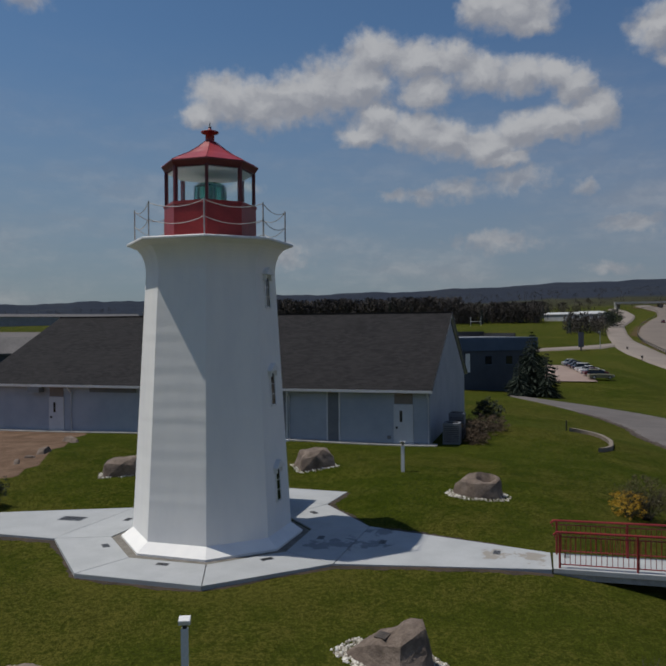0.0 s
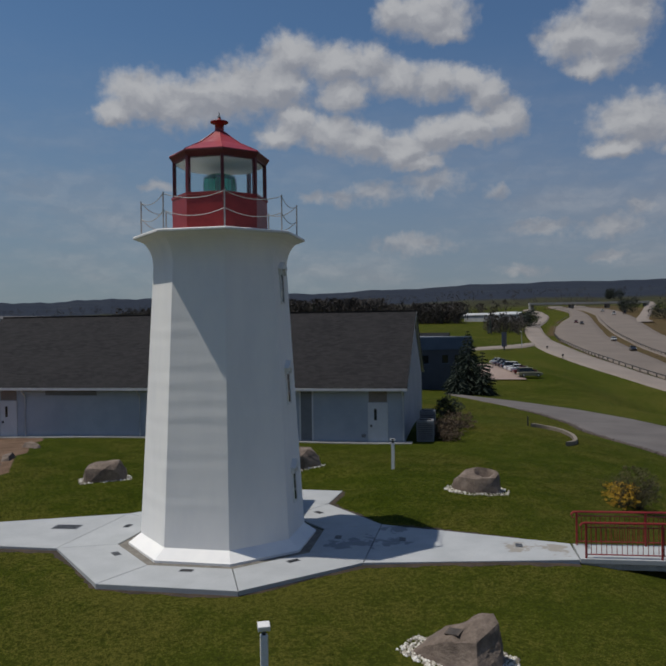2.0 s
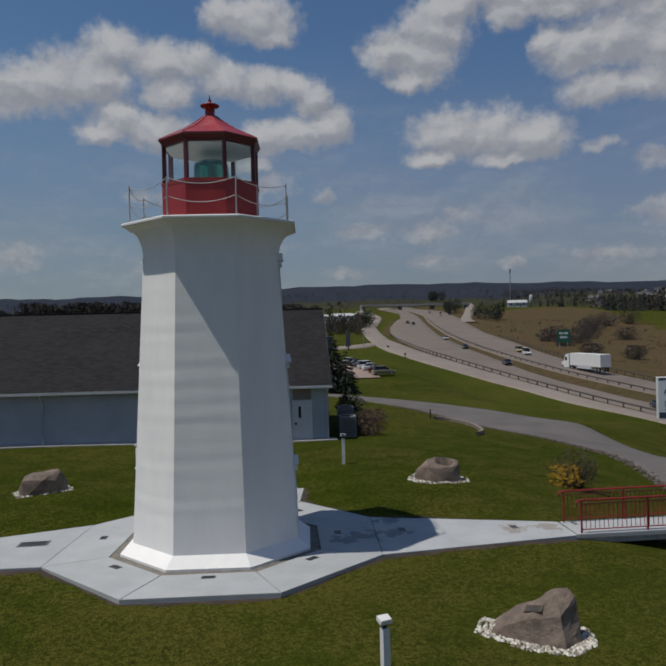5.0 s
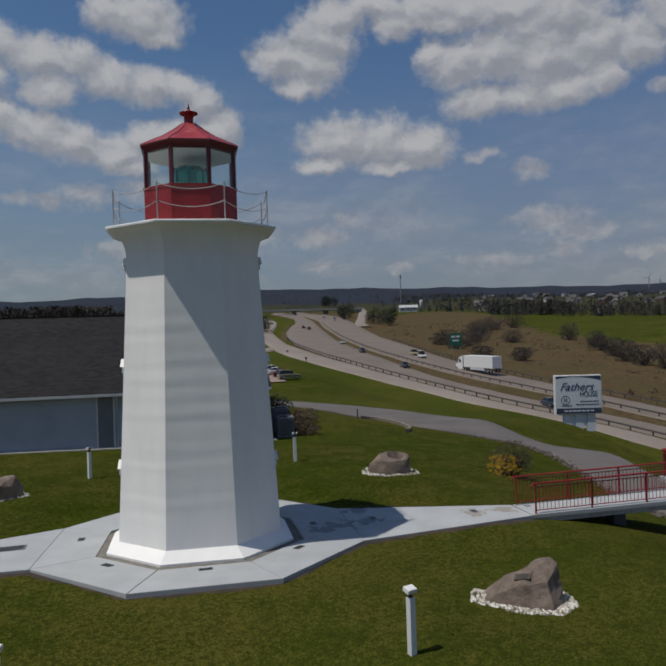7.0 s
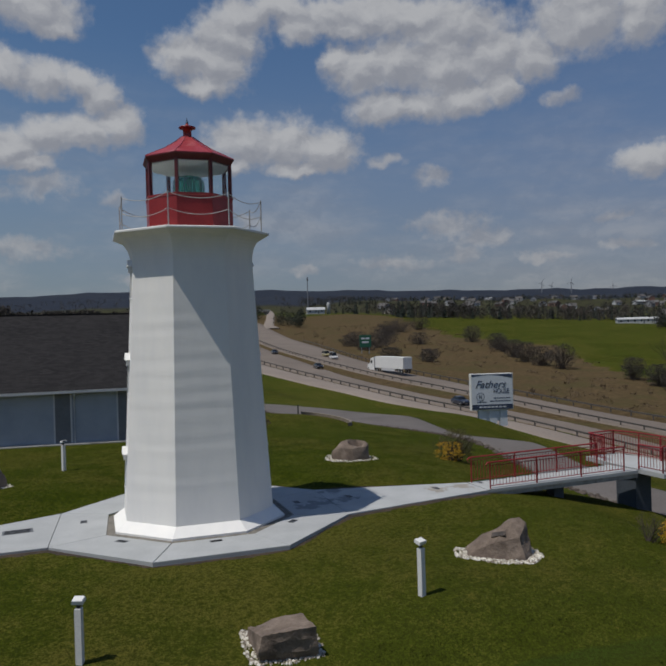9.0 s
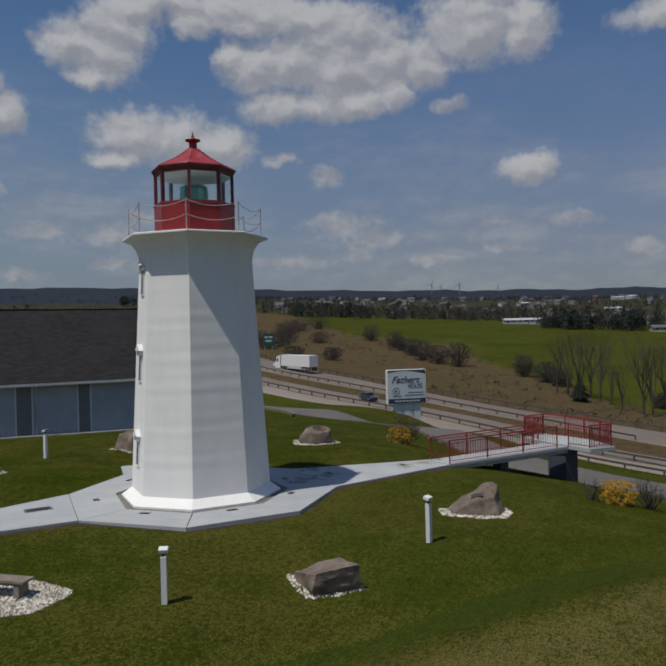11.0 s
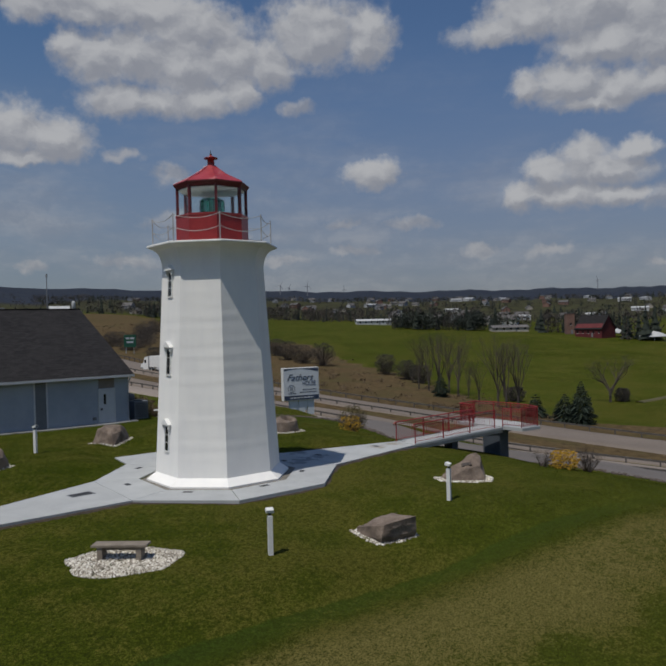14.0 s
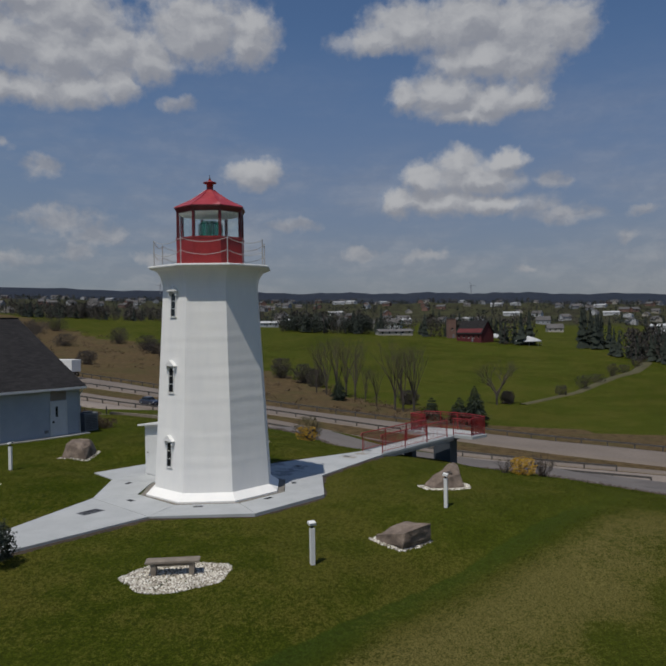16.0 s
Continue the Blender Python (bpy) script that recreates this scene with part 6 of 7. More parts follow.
part("cross_panel", Solid().box((-1.6, -0.08, SB - 1.25), (1.6, 0.08, SB)), SIGN_WHITE, sign)


# ---------------------------------------------------------------- guard rails
def guard_rail(line, label, every=4.0, lift=0.1):
    p = np.array(line, float)
    total = np.hypot(*np.diff(p, axis=0).T).sum()
    pts = resample(line, max(4, int(total / every)))
    ob = thing("guard_rail", label, "guard rail", "guard rails")
    rings = []
    for x, y in pts:
        z = ground_at(x, y) + lift + max(0, math.hypot(x, y) - 40) * 0.0016
        rings.append([(x - 0.04, y, z + 0.46), (x + 0.04, y, z + 0.46), (x + 0.09, y, z + 0.58), (x + 0.04, y, z + 0.72), (x - 0.04, y, z + 0.72)])
    part("rail", Solid().rings(rings), RAIL_STEEL, ob)
    post = Solid().box((-0.09, -0.09, -0.5), (0.09, 0.09, 0.70)).mesh("rail_post")
    post.materials.append(RAIL_STEEL)
    for x, y in pts[:70]:
        q = part("rail_post", post, RAIL_STEEL, ob)
        q.location = (x + 0.12, y, ground_at(x, y) + lift)


guard_rail(resample(GUARD, 120)[6:100], "long steel guard rail between slip road and highway")
guard_rail(resample(MEDIAN_FAR, 60)[6:40], "steel guard rail along the median")
guard_rail((resample(HIGHWAY_FAR, 60) + (1.5, -0.6))[2:26], "steel guard rail at the far side of the highway")
guard_rail([(68, -30), (71, -14), (71, -2), (75, 14)], "low steel guard rail beside the slip road", 4.0)


# ---------------------------------------------------------------- vehicles
def wheel_mesh(r, w):
    s = lathe([(r * 0.55, -w / 2), (r * 0.94, -w / 2), (r, -w * 0.3), (r, w * 0.3), (r * 0.94, w / 2), (r * 0.55, w / 2)], 16)
    me = s.moved(Matrix.Rotation(radians(90), 4, "X")).mesh("tyre")
    me.materials.append(RUBBER)
    return me


def rim_mesh(r, w):
    me = lathe([(0.02, -w / 2 - 0.012), (r * 0.5, -w / 2 - 0.012), (r * 0.57, -w / 2), (r * 0.57, w / 2), (r * 0.5, w / 2 + 0.012), (0.02, w / 2 + 0.012)], 12).moved(Matrix.Rotation(radians(90), 4, "X")).mesh("rim")
    me.materials.append(GALVANISED)
    return me


TYRE, RIM, TYRE_BIG, RIM_BIG = wheel_mesh(0.33, 0.22), rim_mesh(0.33, 0.22), wheel_mesh(0.52, 0.3), rim_mesh(0.52, 0.3)


def add_wheel(x, y, r, tyre, rim, parent):
    w = part("wheel", tyre, RUBBER, parent)
    w.location = (x, y, r)
    part("rim", rim, GALVANISED, w)


def car(x, y, heading, paint, label, length=4.5, tall=1.45, suv=False, group="", lift=0.1):
    ob = thing("car", label, "car", group, at=pose(x, y, ground_at(x, y) + lift + max(0, math.hypot(x, y) - 40) * 0.0016, 0, 0, heading))
    L, W = length / 2, 0.88
    sec = []
    for u, zl, zh, w in ((-L, 0.42, 0.72, 0.72), (-L + 0.12, 0.28, 0.86, 0.82), (-L + 0.6, 0.22, 0.93, W), (-0.3, 0.2, 0.95, W), (L - 1.3, 0.2, 0.92, W), (L - 0.35, 0.24, 0.80, 0.84), (L - 0.08, 0.32, 0.68, 0.76), (L, 0.42, 0.58, 0.66)):
        sec.append([(u, -w, zl), (u, w, zl), (u, w, zh - 0.14), (u, w - 0.08, zh), (u, -w + 0.08, zh), (u, -w, zh - 0.14)])
    body = part("body", Solid().rings(sec), paint, ob)
    back = -L + (0.12 if suv else 0.5)
    glass = Solid().rings([[(back, -0.74, 0.9), (L - 1.25, -0.74, 0.9), (L - 1.25, 0.74, 0.9), (back, 0.74, 0.9)], [(back + (0.16 if suv else 0.55), -0.58, tall - 0.05), (L - 2.0, -0.58, tall - 0.05), (L - 2.0, 0.58, tall - 0.05), (back + (0.16 if suv else 0.55), 0.58, tall - 0.05)]])
    part("windows", glass, CAR_GLASS, ob)
    b2 = back + (0.14 if suv else 0.5)
    part("roof", Solid().rings([[(b2, -0.61, tall - 0.07), (L - 1.95, -0.61, tall - 0.07), (L - 1.95, 0.61, tall - 0.07), (b2, 0.61, tall - 0.07)], [(b2 + 0.1, -0.5, tall), (L - 2.1, -0.5, tall), (L - 2.1, 0.5, tall), (b2 + 0.1, 0.5, tall)]]), paint, ob)
    for sy2 in (-1, 1):
        part("headlight", Solid().box((L - 0.2, sy2 * 0.6 - 0.13, 0.56), (L - 0.02, sy2 * 0.6 + 0.13, 0.68), 0.02), WHITE_PAINT, ob)
        part("tail_light", Solid().box((-L + 0.0, sy2 * 0.62 - 0.12, 0.68), (-L + 0.14, sy2 * 0.62 + 0.12, 0.82), 0.02), RED_PAINT, ob)
        for u in (-L + 0.85, L - 0.85):
            add_wheel(u, sy2 * 0.78, 0.33, TYRE, RIM, ob)
    return ob


SILVER, NAVY, BLACKISH = car_paint("silver_car_paint", (0.45, 0.46, 0.44)), car_paint("navy_car_paint", (0.02, 0.028, 0.05)), car_paint("black_car_paint", (0.015, 0.015, 0.017))
CAR_WHITE, GOLD, MAROON = car_paint("white_car_paint", (0.7, 0.7, 0.7)), car_paint("olive_gold_car_paint", (0.22, 0.21, 0.13)), car_paint("maroon_car_paint", (0.10, 0.015, 0.018))
ROW = ((SILVER, "pale silver hatchback parked in a row", False), (NAVY, "dark navy sedan parked in a row", False), (BLACKISH, "black sedan parked in a row", False), (NAVY, "dark blue sedan parked in a row", False),
       (CAR_WHITE, "white van-like car parked in a row", True), (CAR_WHITE, "white sedan parked in a row", False), (MAROON, "maroon sedan parked in a row", False), (GOLD, "olive-gold estate car parked at the row's end", True))
for k, (paint, label, suv) in enumerate(ROW):
    t = k / 7
    car(79.0 - 9.6 * t, 110.5 - 24.5 * t, -19 + (k % 3) * 2, paint, label, 4.2, 1.66 if suv else 1.45, suv, "cars parked in a row", 0.08)


for x, y, turn, paint, label in ((150, 152, 236, BLACKISH, "black sedan on the highway"), (125, 110, 238, BLACKISH, "dark sedan on the highway"), (98, 51, 240, NAVY, "dark estate car on the highway"),
                                 (233, 285, 236, MAROON, "maroon sedan on the highway"), (227, 273, 236, BLACKISH, "black hatchback on the highway"), (307, 355, 56, SILVER, "silver car on the highway"),
                                 (298, 325, 50, BLACKISH, "dark van on the exit lane"), (291, 326, 54, CAR_WHITE, "white van on the highway"), (172, 186, 236, SILVER, "silver car on the highway")):
    car(x, y, turn, paint, label, group="cars on the highway", suv="van" in label, tall=2.0 if "van" in label else 1.45)
GOLD_VAN = car_paint("straw_car_paint", (0.42, 0.36, 0.18))
car(158, 137, 236, GOLD_VAN, "straw-coloured pickup on the far lanes", 5.2, 1.8, True, "cars on the highway")
car(153, 129.5, 236, CAR_WHITE, "white van in front of a pickup on the far lanes", 5.0, 2.1, True, "cars on the highway")

# the white lorry
tx, ty = 134.2, 94.5
lorry = thing("lorry", "white articulated lorry with a long box trailer", "lorry", at=pose(tx, ty, ground_at(tx, ty) + 0.35, 0, 0, 67))
part("trailer_box", Solid().box((-9.6, -1.25, 1.15), (4.4, 1.25, 4.0), 0.03), WHITE_PAINT, lorry, "long white box trailer")
part("trailer_skirt", Solid().box((-5.5, -1.2, 0.55), (1.2, 1.2, 1.15)), FASCIA, lorry)
cab = part("cab", Solid().rings([[(5.0, -1.2, 0.5), (5.0, 1.2, 0.5), (5.0, 1.2, 3.9), (5.0, -1.2, 3.9)], [(7.0, -1.2, 0.5), (7.0, 1.2, 0.5), (7.0, 1.15, 3.5), (7.0, -1.15, 3.5)], [(7.6, -1.15, 0.5), (7.6, 1.15, 0.5), (7.6, 1.1, 2.1), (7.6, -1.1, 2.1)], [(9.2, -0.95, 0.5), (9.2, 0.95, 0.5), (9.2, 0.9, 1.75), (9.2, -0.9, 1.75)]]), WHITE_PAINT, lorry)
part("windscreen", Solid().rings([[(7.08, -1.0, 3.2), (7.08, 1.0, 3.2), (7.62, 1.0, 2.2), (7.62, -1.0, 2.2)], [(7.12, -1.0, 3.22), (7.12, 1.0, 3.22), (7.66, 1.0, 2.22), (7.66, -1.0, 2.22)]]), CAR_GLASS, cab)
for sy2 in (-1, 1):
    part("side_window", Solid().box((6.0, sy2 * 1.205 - 0.01, 2.2), (6.9, sy2 * 1.205 + 0.01, 3.0)), CAR_GLASS, cab)
    for u in (-8.6, -7.3, 3.6, 4.9, 8.3):
        add_wheel(u, sy2 * 1.02, 0.52, TYRE_BIG, RIM_BIG, lorry)
part("grille", Solid().box((9.19, -0.6, 0.8), (9.24, 0.6, 1.6)), DARK_METAL, cab)


# ---------------------------------------------------------------- buildings farther off
def building(name, x, y, turn, size, eave, ridge, wall_m, roof_m, label, category="building", group="", windows=3, flat=False, at_z=None):
    """A gabled or flat-topped building: size along and across, eave and ridge height."""
    ob = thing(name, label, category, group, at=pose(x, y, ground_at(x, y) if at_z is None else at_z, 0, 0, turn))
    a, b = size[0] / 2, size[1] / 2
    if flat:
        part("wall", Solid().box((-a, -b, -2), (a, b, eave)), wall_m, ob)
        part("roof", Solid().box((-a - 0.2, -b - 0.2, eave), (a + 0.2, b + 0.2, eave + 0.35), 0.05), roof_m, ob)
    else:
        prof = [(-b, -2), (b, -2), (b, eave), (0, ridge), (-b, eave)]
        part("wall", Solid().rings([[(u, p, z) for p, z in prof] for u in (-a, a)]), wall_m, ob)
        k = 0.08 * (ridge - eave)
        for sgn in (-1, 1):
            sec = [(sgn * (b + 0.4), eave - k * 2), (0, ridge + 0.02), (0, ridge + 0.3), (sgn * (b + 0.4), eave - k * 2 + 0.28)]
            part("roof", Solid().rings([[(u, p, z) for p, z in sec] for u in (-a - 0.4, a + 0.4)]), roof_m, ob)
    for sgn in (-1, 1):
        for k in range(windows):
            u = -a + size[0] * (k + 0.5) / windows
            w = part("window", Solid().box((u - 0.5, sgn * (b + 0.02) - 0.03, eave * 0.42), (u + 0.5, sgn * (b + 0.02) + 0.03, eave * 0.42 + 1.15)), DARK_PANE, ob)
            part("window_frame", Solid().box((u - 0.62, sgn * (b + 0.02) - 0.025, eave * 0.42 - 0.12), (u + 0.62, sgn * (b + 0.02) + 0.025, eave * 0.42)), WHITE_PAINT, w)
    part("door", Solid().box((-0.5 + a * 0.3, -b - 0.05, 0), (0.5 + a * 0.3, -b + 0.02, 2.1)), BAY_GREY, ob)
    return ob


# the blue metal building with a dark fascia
bz = ground_at(47, 76)
blue_turn = 4
blue_b = thing("blue_building", "two-tone blue metal building with a flat dark roof", "building", at=pose(47.2, 84.5, bz, 0, 0, blue_turn))
part("wall", Solid().box((-9.5, -8, -1.5), (4.9, 8, 6.0)), BLUE_DARK, blue_b)
part("upper_wall", Solid().box((-9.7, -8.2, 6.0), (5.1, 8.2, 7.9), 0.05), BLUE_CLAD, blue_b, "brighter blue upper cladding")
part("roof", Solid().box((-9.4, -7.9, 7.9), (4.8, 7.9, 7.94)), BAY_GREY, blue_b)
part("parapet", Solid().box((-9.72, 8.0, 7.9), (5.12, 8.25, 8.75)).box((4.95, -2.0, 7.9), (5.12, 8.0, 8.5)), DARK_METAL, blue_b)
for u in (-3.0, 0.4, 2.6):
    w = part("window", Solid().box((u - 0.5, -8.05, 4.0), (u + 0.5, -7.98, 5.2)), DARK_PANE, blue_b)
    part("window_frame", Solid().box((u - 0.6, -8.07, 3.88), (u + 0.6, -7.99, 4.0)), BLUE_CLAD, w)
part("door", Solid().box((-6.7, -8.06, 2.9), (-6.0, -7.98, 5.6)), WHITE_PAINT, blue_b)
spruce(48.6, 70.5, 9.6, 5.8, 61, "tall dark spruce in front of a blue building", group="spruces by the blue building")
spruce(45.6, 68.6, 5.0, 4.6, 62, "broad dark spruce in front of a blue building", group="spruces by the blue building")
spruce(49.6, 68.3, 6.6, 4.8, 63, "dark spruce beside a taller one", group="spruces by the blue building")
for x, y, w in ((72.5, 114.5, 2.4), (75.5, 115.5, 2.0)):
    dense_bush("evergreen_bush", x, y, w, 2.0, int(x), "clipped dark bush by the parking lot", SHRUB_DARK, 0.12, 900)
small_sign = thing("blue_sign", "dark blue board sign on a post beside the side road", "sign", at=pose(113.5, 163, ground_at(113.5, 163), 0, 0, 40))
part("board", Solid().box((-1.9, -0.15, 1.0), (1.9, 0.15, 5.2), 0.05), SIGN_NAVY, small_sign)
part("post", Solid().box((-0.3, -0.12, -0.5), (0.3, 0.12, 1.0)), DARK_METAL, small_sign)
goal = thing("goal_frame", "thin white goal frame on the playing field", "goal", at=pose(155.3, 327.6, ground_at(155.3, 327.6), 0, 0, -29))
part("crossbar", Solid().tube([(-2.6, 0, 2.4), (2.6, 0, 2.4)], 0.13, 6), PALE, goal)
for u in (-2.6, 2.6):
    part("post", Solid().tube([(u, 0, -0.4), (u, 0, 4.6)], 0.13, 6), PALE, goal)
for x, y in ((127.0, 161.3), (110.8, 132.3)):
    mark = thing("marker_post", "short dark marker post beside the slip road", "post", "posts by the slip road", at=pose(x, y, ground_at(x, y)))
    part("post", Solid().tube([(0, 0, -0.3), (0, 0, 1.0)], 0.09, 6), DARK_METAL, mark)
    part("cap", Solid().box((-0.26, -0.1, 0.75), (0.26, 0.1, 1.25), 0.03), DARK_METAL, mark)
pole = thing("lamp_pole", "slim pale lamp pole beside the side road", "lamp pole", at=pose(123.5, 169.1, ground_at(123.5, 169.1)))
part("shaft", Solid().tube([(0, 0, -0.3), (0, 0, 5.0)], [0.12, 0.07], 6), GALVANISED, pole)
part("head", Solid().box((-0.5, -0.14, 4.9), (0.15, 0.14, 5.1), 0.03), FASCIA, pole)
green = thing("highway_sign", "green highway sign on two posts", "sign", at=pose(181, 139.5, ground_at(181, 139.5), 0, 0, -40))
part("board", Solid().box((-2.0, -0.06, 2.2), (2.0, 0.06, 6.4), 0.02), SIGN_GREEN, green)
part("marking", Solid().box((-1.4, -0.08, 4.9), (-0.2, -0.065, 5.5)).box((0.1, -0.08, 4.9), (1.4, -0.065, 5.5)).box((-1.1, -0.08, 3.6), (1.1, -0.065, 4.2)), SIGN_WHITE, green)
for u in (-1.3, 1.3):
    part("post", Solid().box((u - 0.12, 0.07, -0.5), (u + 0.12, 0.25, 6.0)), GALVANISED, green)

building("long_white_shed", 226, 350, 122, (34, 9), 3.6, 4.6, PALE, PALE, "long low white shed beyond a field", windows=0)
building("red_brick_house", 220, 400, 122, (16, 11), 6, 9, TAN_BRICK, HOUSE_ROOF, "brown brick house behind white sheds", windows=4)
building("white_shed", 236, 352, 122, (12, 8), 3.2, 4.6, PALE, PALE, "small white shed beside a field", windows=0)
building("farm_building", 386, 352, -42, (13, 6), 3.0, 4.6, PALE, PALE, "white farm building on a rise", windows=3)
silo = thing("silo", "white farm silo with a domed top", "silo", at=pose(396, 348, ground_at(396, 348)))
part("drum", lathe([(1.3, -1), (1.3, 7), (1.1, 7.8), (0.5, 8.4), (0.05, 8.5)], 16), PALE, silo, smooth=True)
building("white_hall", 461, 145, -60, (24, 9), 2.6, 3.6, PALE, PALE, "long pale hall at the edge of a field", windows=6)
building("white_hall", 392, 43, -65, (20, 8), 2.2, 3.3, CREAM, HOUSE_ROOF, "low cream hall among dark trees", windows=5)
building("red_barn", 350, -3.5, -125, (15, 10.5), 4.6, 10.2, BRICK_RED, SHINGLE, "red barn with a dark roof at the field's edge", windows=5)
building("brick_tower", 372, 9.5, -69, (4.0, 4.0), 10.5, 11.5, TAN_BRICK, HOUSE_ROOF, "short brown brick tower beside a red barn", windows=1, flat=True)
for x, y, r in ((356, -12.5, 5.2), (338, -29, 6.4)):
    tent = thing("white_tent", "white peaked tent at the edge of a field", "tent", "tents", at=pose(x, y, ground_at(x, y)))
    part("canopy", lathe([(r, 1.6), (r * 0.98, 2.0), (r * 0.55, 3.3), (r * 0.12, 4.1), (0.05, 4.3)], 18), PALE, tent, smooth=True)
    for k in range(8):
        a = k * 0.785
        part("pole", Solid().tube([(r * 0.95 * math.cos(a), r * 0.95 * math.sin(a), -0.5), (r * 0.95 * math.cos(a), r * 0.95 * math.sin(a), 1.7)], 0.08, 5), GALVANISED, tent)
building("warehouse", -80, 560, 8, (120, 40), 6, 8, GREY_SIDE, HOUSE_ROOF, "long grey warehouse far behind the hall", windows=0)
building("shed", -27, 108, 12, (16, 9), 2.0, 4.2, BLUE_DARK, HOUSE_ROOF, "dark shed behind the hall", windows=2)
strip("pavement_yard", [(-90, 140), (-27, 122), (-10, 118)], [(-150, 320), (-48, 300), (-20, 292)], ASPHALT, 0.1, "wide grey asphalt yard behind the hall", "pavement", 40, 20)

# the town: a few house shapes, repeated
rnd = random.Random(11)
models = []
for k, (wm, sz2, ev, rg, lab) in enumerate(((PALE, (12, 8), 4.6, 7.6, "white gabled house of a distant town"), (CREAM, (11, 8), 3.4, 6.0, "cream house of a distant town"), (GREY_SIDE, (13, 9), 4.8, 8.0, "grey house of a distant town"), (TAN_BRICK, (14, 9), 4.6, 7.2, "brick house of a distant town"), (PALE, (20, 10), 4.2, 5.6, "low white building of a distant town"))):
    models.append(building("town_house", 520 + 14 * k, 60 + 22 * k, rnd.uniform(0, 180), sz2, ev, rg, wm, HOUSE_ROOF if k < 4 else PALE, lab, "house", "houses of the town", windows=3))
placed = 0
while placed < 120:
    az2, rr = radians(rnd.uniform(52, 104)), 380 + 1350 * rnd.random() ** 0.8
    x, y = -15 + rr * math.sin(az2), -18 + rr * math.cos(az2)
    limit = np.interp(math.degrees(az2), [47, 58, 66, 72, 82, 88, 92, 97, 104], [560, 545, 640, 480, 400, 378, 350, 330, 300])
    if rr < limit + 130 or (rr < 700 and rnd.random() < 0.5):
        continue
    copy_thing(models[rnd.choice((0, 1, 1, 2, 2, 3, 3, 4))], pose(x, y, ground_at(x, y) - 0.5, 0, 0, rnd.uniform(0, 180)))
    placed += 1

# overpass where the highway runs out of sight
over = thing("overpass", "grey road bridge over the highway, far off", "bridge")
p0, p1 = Vector((334, 473, 0)), Vector((412, 430, 0))
oz = 26.2
dv = (p1 - p0).normalized()
nv = Vector((-dv.y, dv.x, 0)) * 5
part("deck", Solid().prism([tuple((p0 + nv).xy), tuple((p0 - nv).xy), tuple((p1 - nv).xy), tuple((p1 + nv).xy)], oz - 1.6, oz), CONCRETE_OLD, over)
for t in (0.02, 0.36, 0.66, 0.98):
    c = p0.lerp(p1, t)
    part("pier", Solid().box((c.x - 1.5, c.y - 1.5, ground_at(c.x, c.y) - 1), (c.x + 1.5, c.y + 1.5, oz - 1.5)), CONCRETE_OLD, over)


# ---------------------------------------------------------------- masts and turbines on the ridge
def mast(az_deg, dist, top_el, label):
    a = radians(az_deg)
    x, y = -15 + dist * math.sin(a), -18 + dist * math.cos(a)
    z = ground_at(x, y)
    top = 5.7 + dist * math.tan(radians(top_el))
    ob = thing("mast", label, "mast", at=pose(x, y, z))
    part("pole", Solid().tube([(0, 0, -2), (0, 0, top - z)], [dist * 0.0008, dist * 0.0005], 5), TURBINE_WHITE, ob)
    part("aerial", Solid().tube([(0, 0, (top - z) * 0.9), (0, 0, (top - z) * 0.99)], dist * 0.0011, 6), TURBINE_WHITE, ob)


def turbine(az_deg, dist, hub_el, label):
    a = radians(az_deg)
    x, y = -15 + dist * math.sin(a), -18 + dist * math.cos(a)
    z = ground_at(x, y)
    hub = 5.7 + dist * math.tan(radians(hub_el)) - z
    ob = thing("wind_turbine", label, "wind turbine", "turbines on the ridge", at=pose(x, y, z, 0, 0, -az_deg))
    part("pole", Solid().tube([(0, 0, -5), (0, 0, hub)], [1.6, 1.0], 8), TURBINE_WHITE, ob)
    for k in range(3):
        b = radians(90 + 120 * k + az_deg * 7)
        part("blade", Solid().tube([(0, -3, hub), (9 * math.cos(b), -3, hub + 9 * math.sin(b)), (19 * math.cos(b), -3, hub + 19 * math.sin(b))], [0.9, 0.8, 0.3], 5), TURBINE_WHITE, ob)
    part("hub", Solid().tube([(0, -4.5, hub), (0, 2, hub)], 1.2, 8), TURBINE_WHITE, ob)


mast(46.7, 700, 4.35, "tall thin radio mast beyond the highway")
mast(-11.1, 420, 3.4, "thin pale light mast behind the hall")
mast(-10.6, 420, 3.2, "thin pale light mast behind the hall")
for a, d, e in ((64.5, 2900, 3.25), (65.2, 3300, 3.05), (66.6, 2800, 3.2), (69.5, 3400, 2.85), (88.5, 3300, 2.9)):
    turbine(a, d, e, "pale wind turbine on a far ridge")


# ---------------------------------------------------------------- scrub, single trees and woods
spruce(118.5, 0.6, 4.8, 5.6, 71, "dark spruce beyond the highway", group="spruces beyond the highway")
spruce(113.5, -7.9, 8.2, 6.2, 72, "broad dark spruce beyond the highway", group="spruces beyond the highway")
spruce(114.5, -5.0, 5.6, 6.0, 73, "dark spruce beyond the highway", group="spruces beyond the highway")
spruce(141, 24, 6.0, 4.6, 74, "dark spruce among bare trees", group="spruces beyond the highway")
bare_tree(152, -12.3, 11.6, 75, "lone bare spreading tree in a green field", 0.85, 0.026, 6, limbs=7)
for k, (x, y, hgt) in enumerate(((150, 29, 13.5), (148, 26, 14.5), (150, 24, 13), (146, 21, 14), (131, 9.5, 14.5), (129, 7.5, 13), (132, 5.5, 14.5), (134, 14, 9), (152, 32, 11), (143, 18, 8))):
    bare_tree(x, y, hgt, 80 + k, "tall thin bare tree on the roadside bank", 0.27, 0.017, 6, limbs=6)
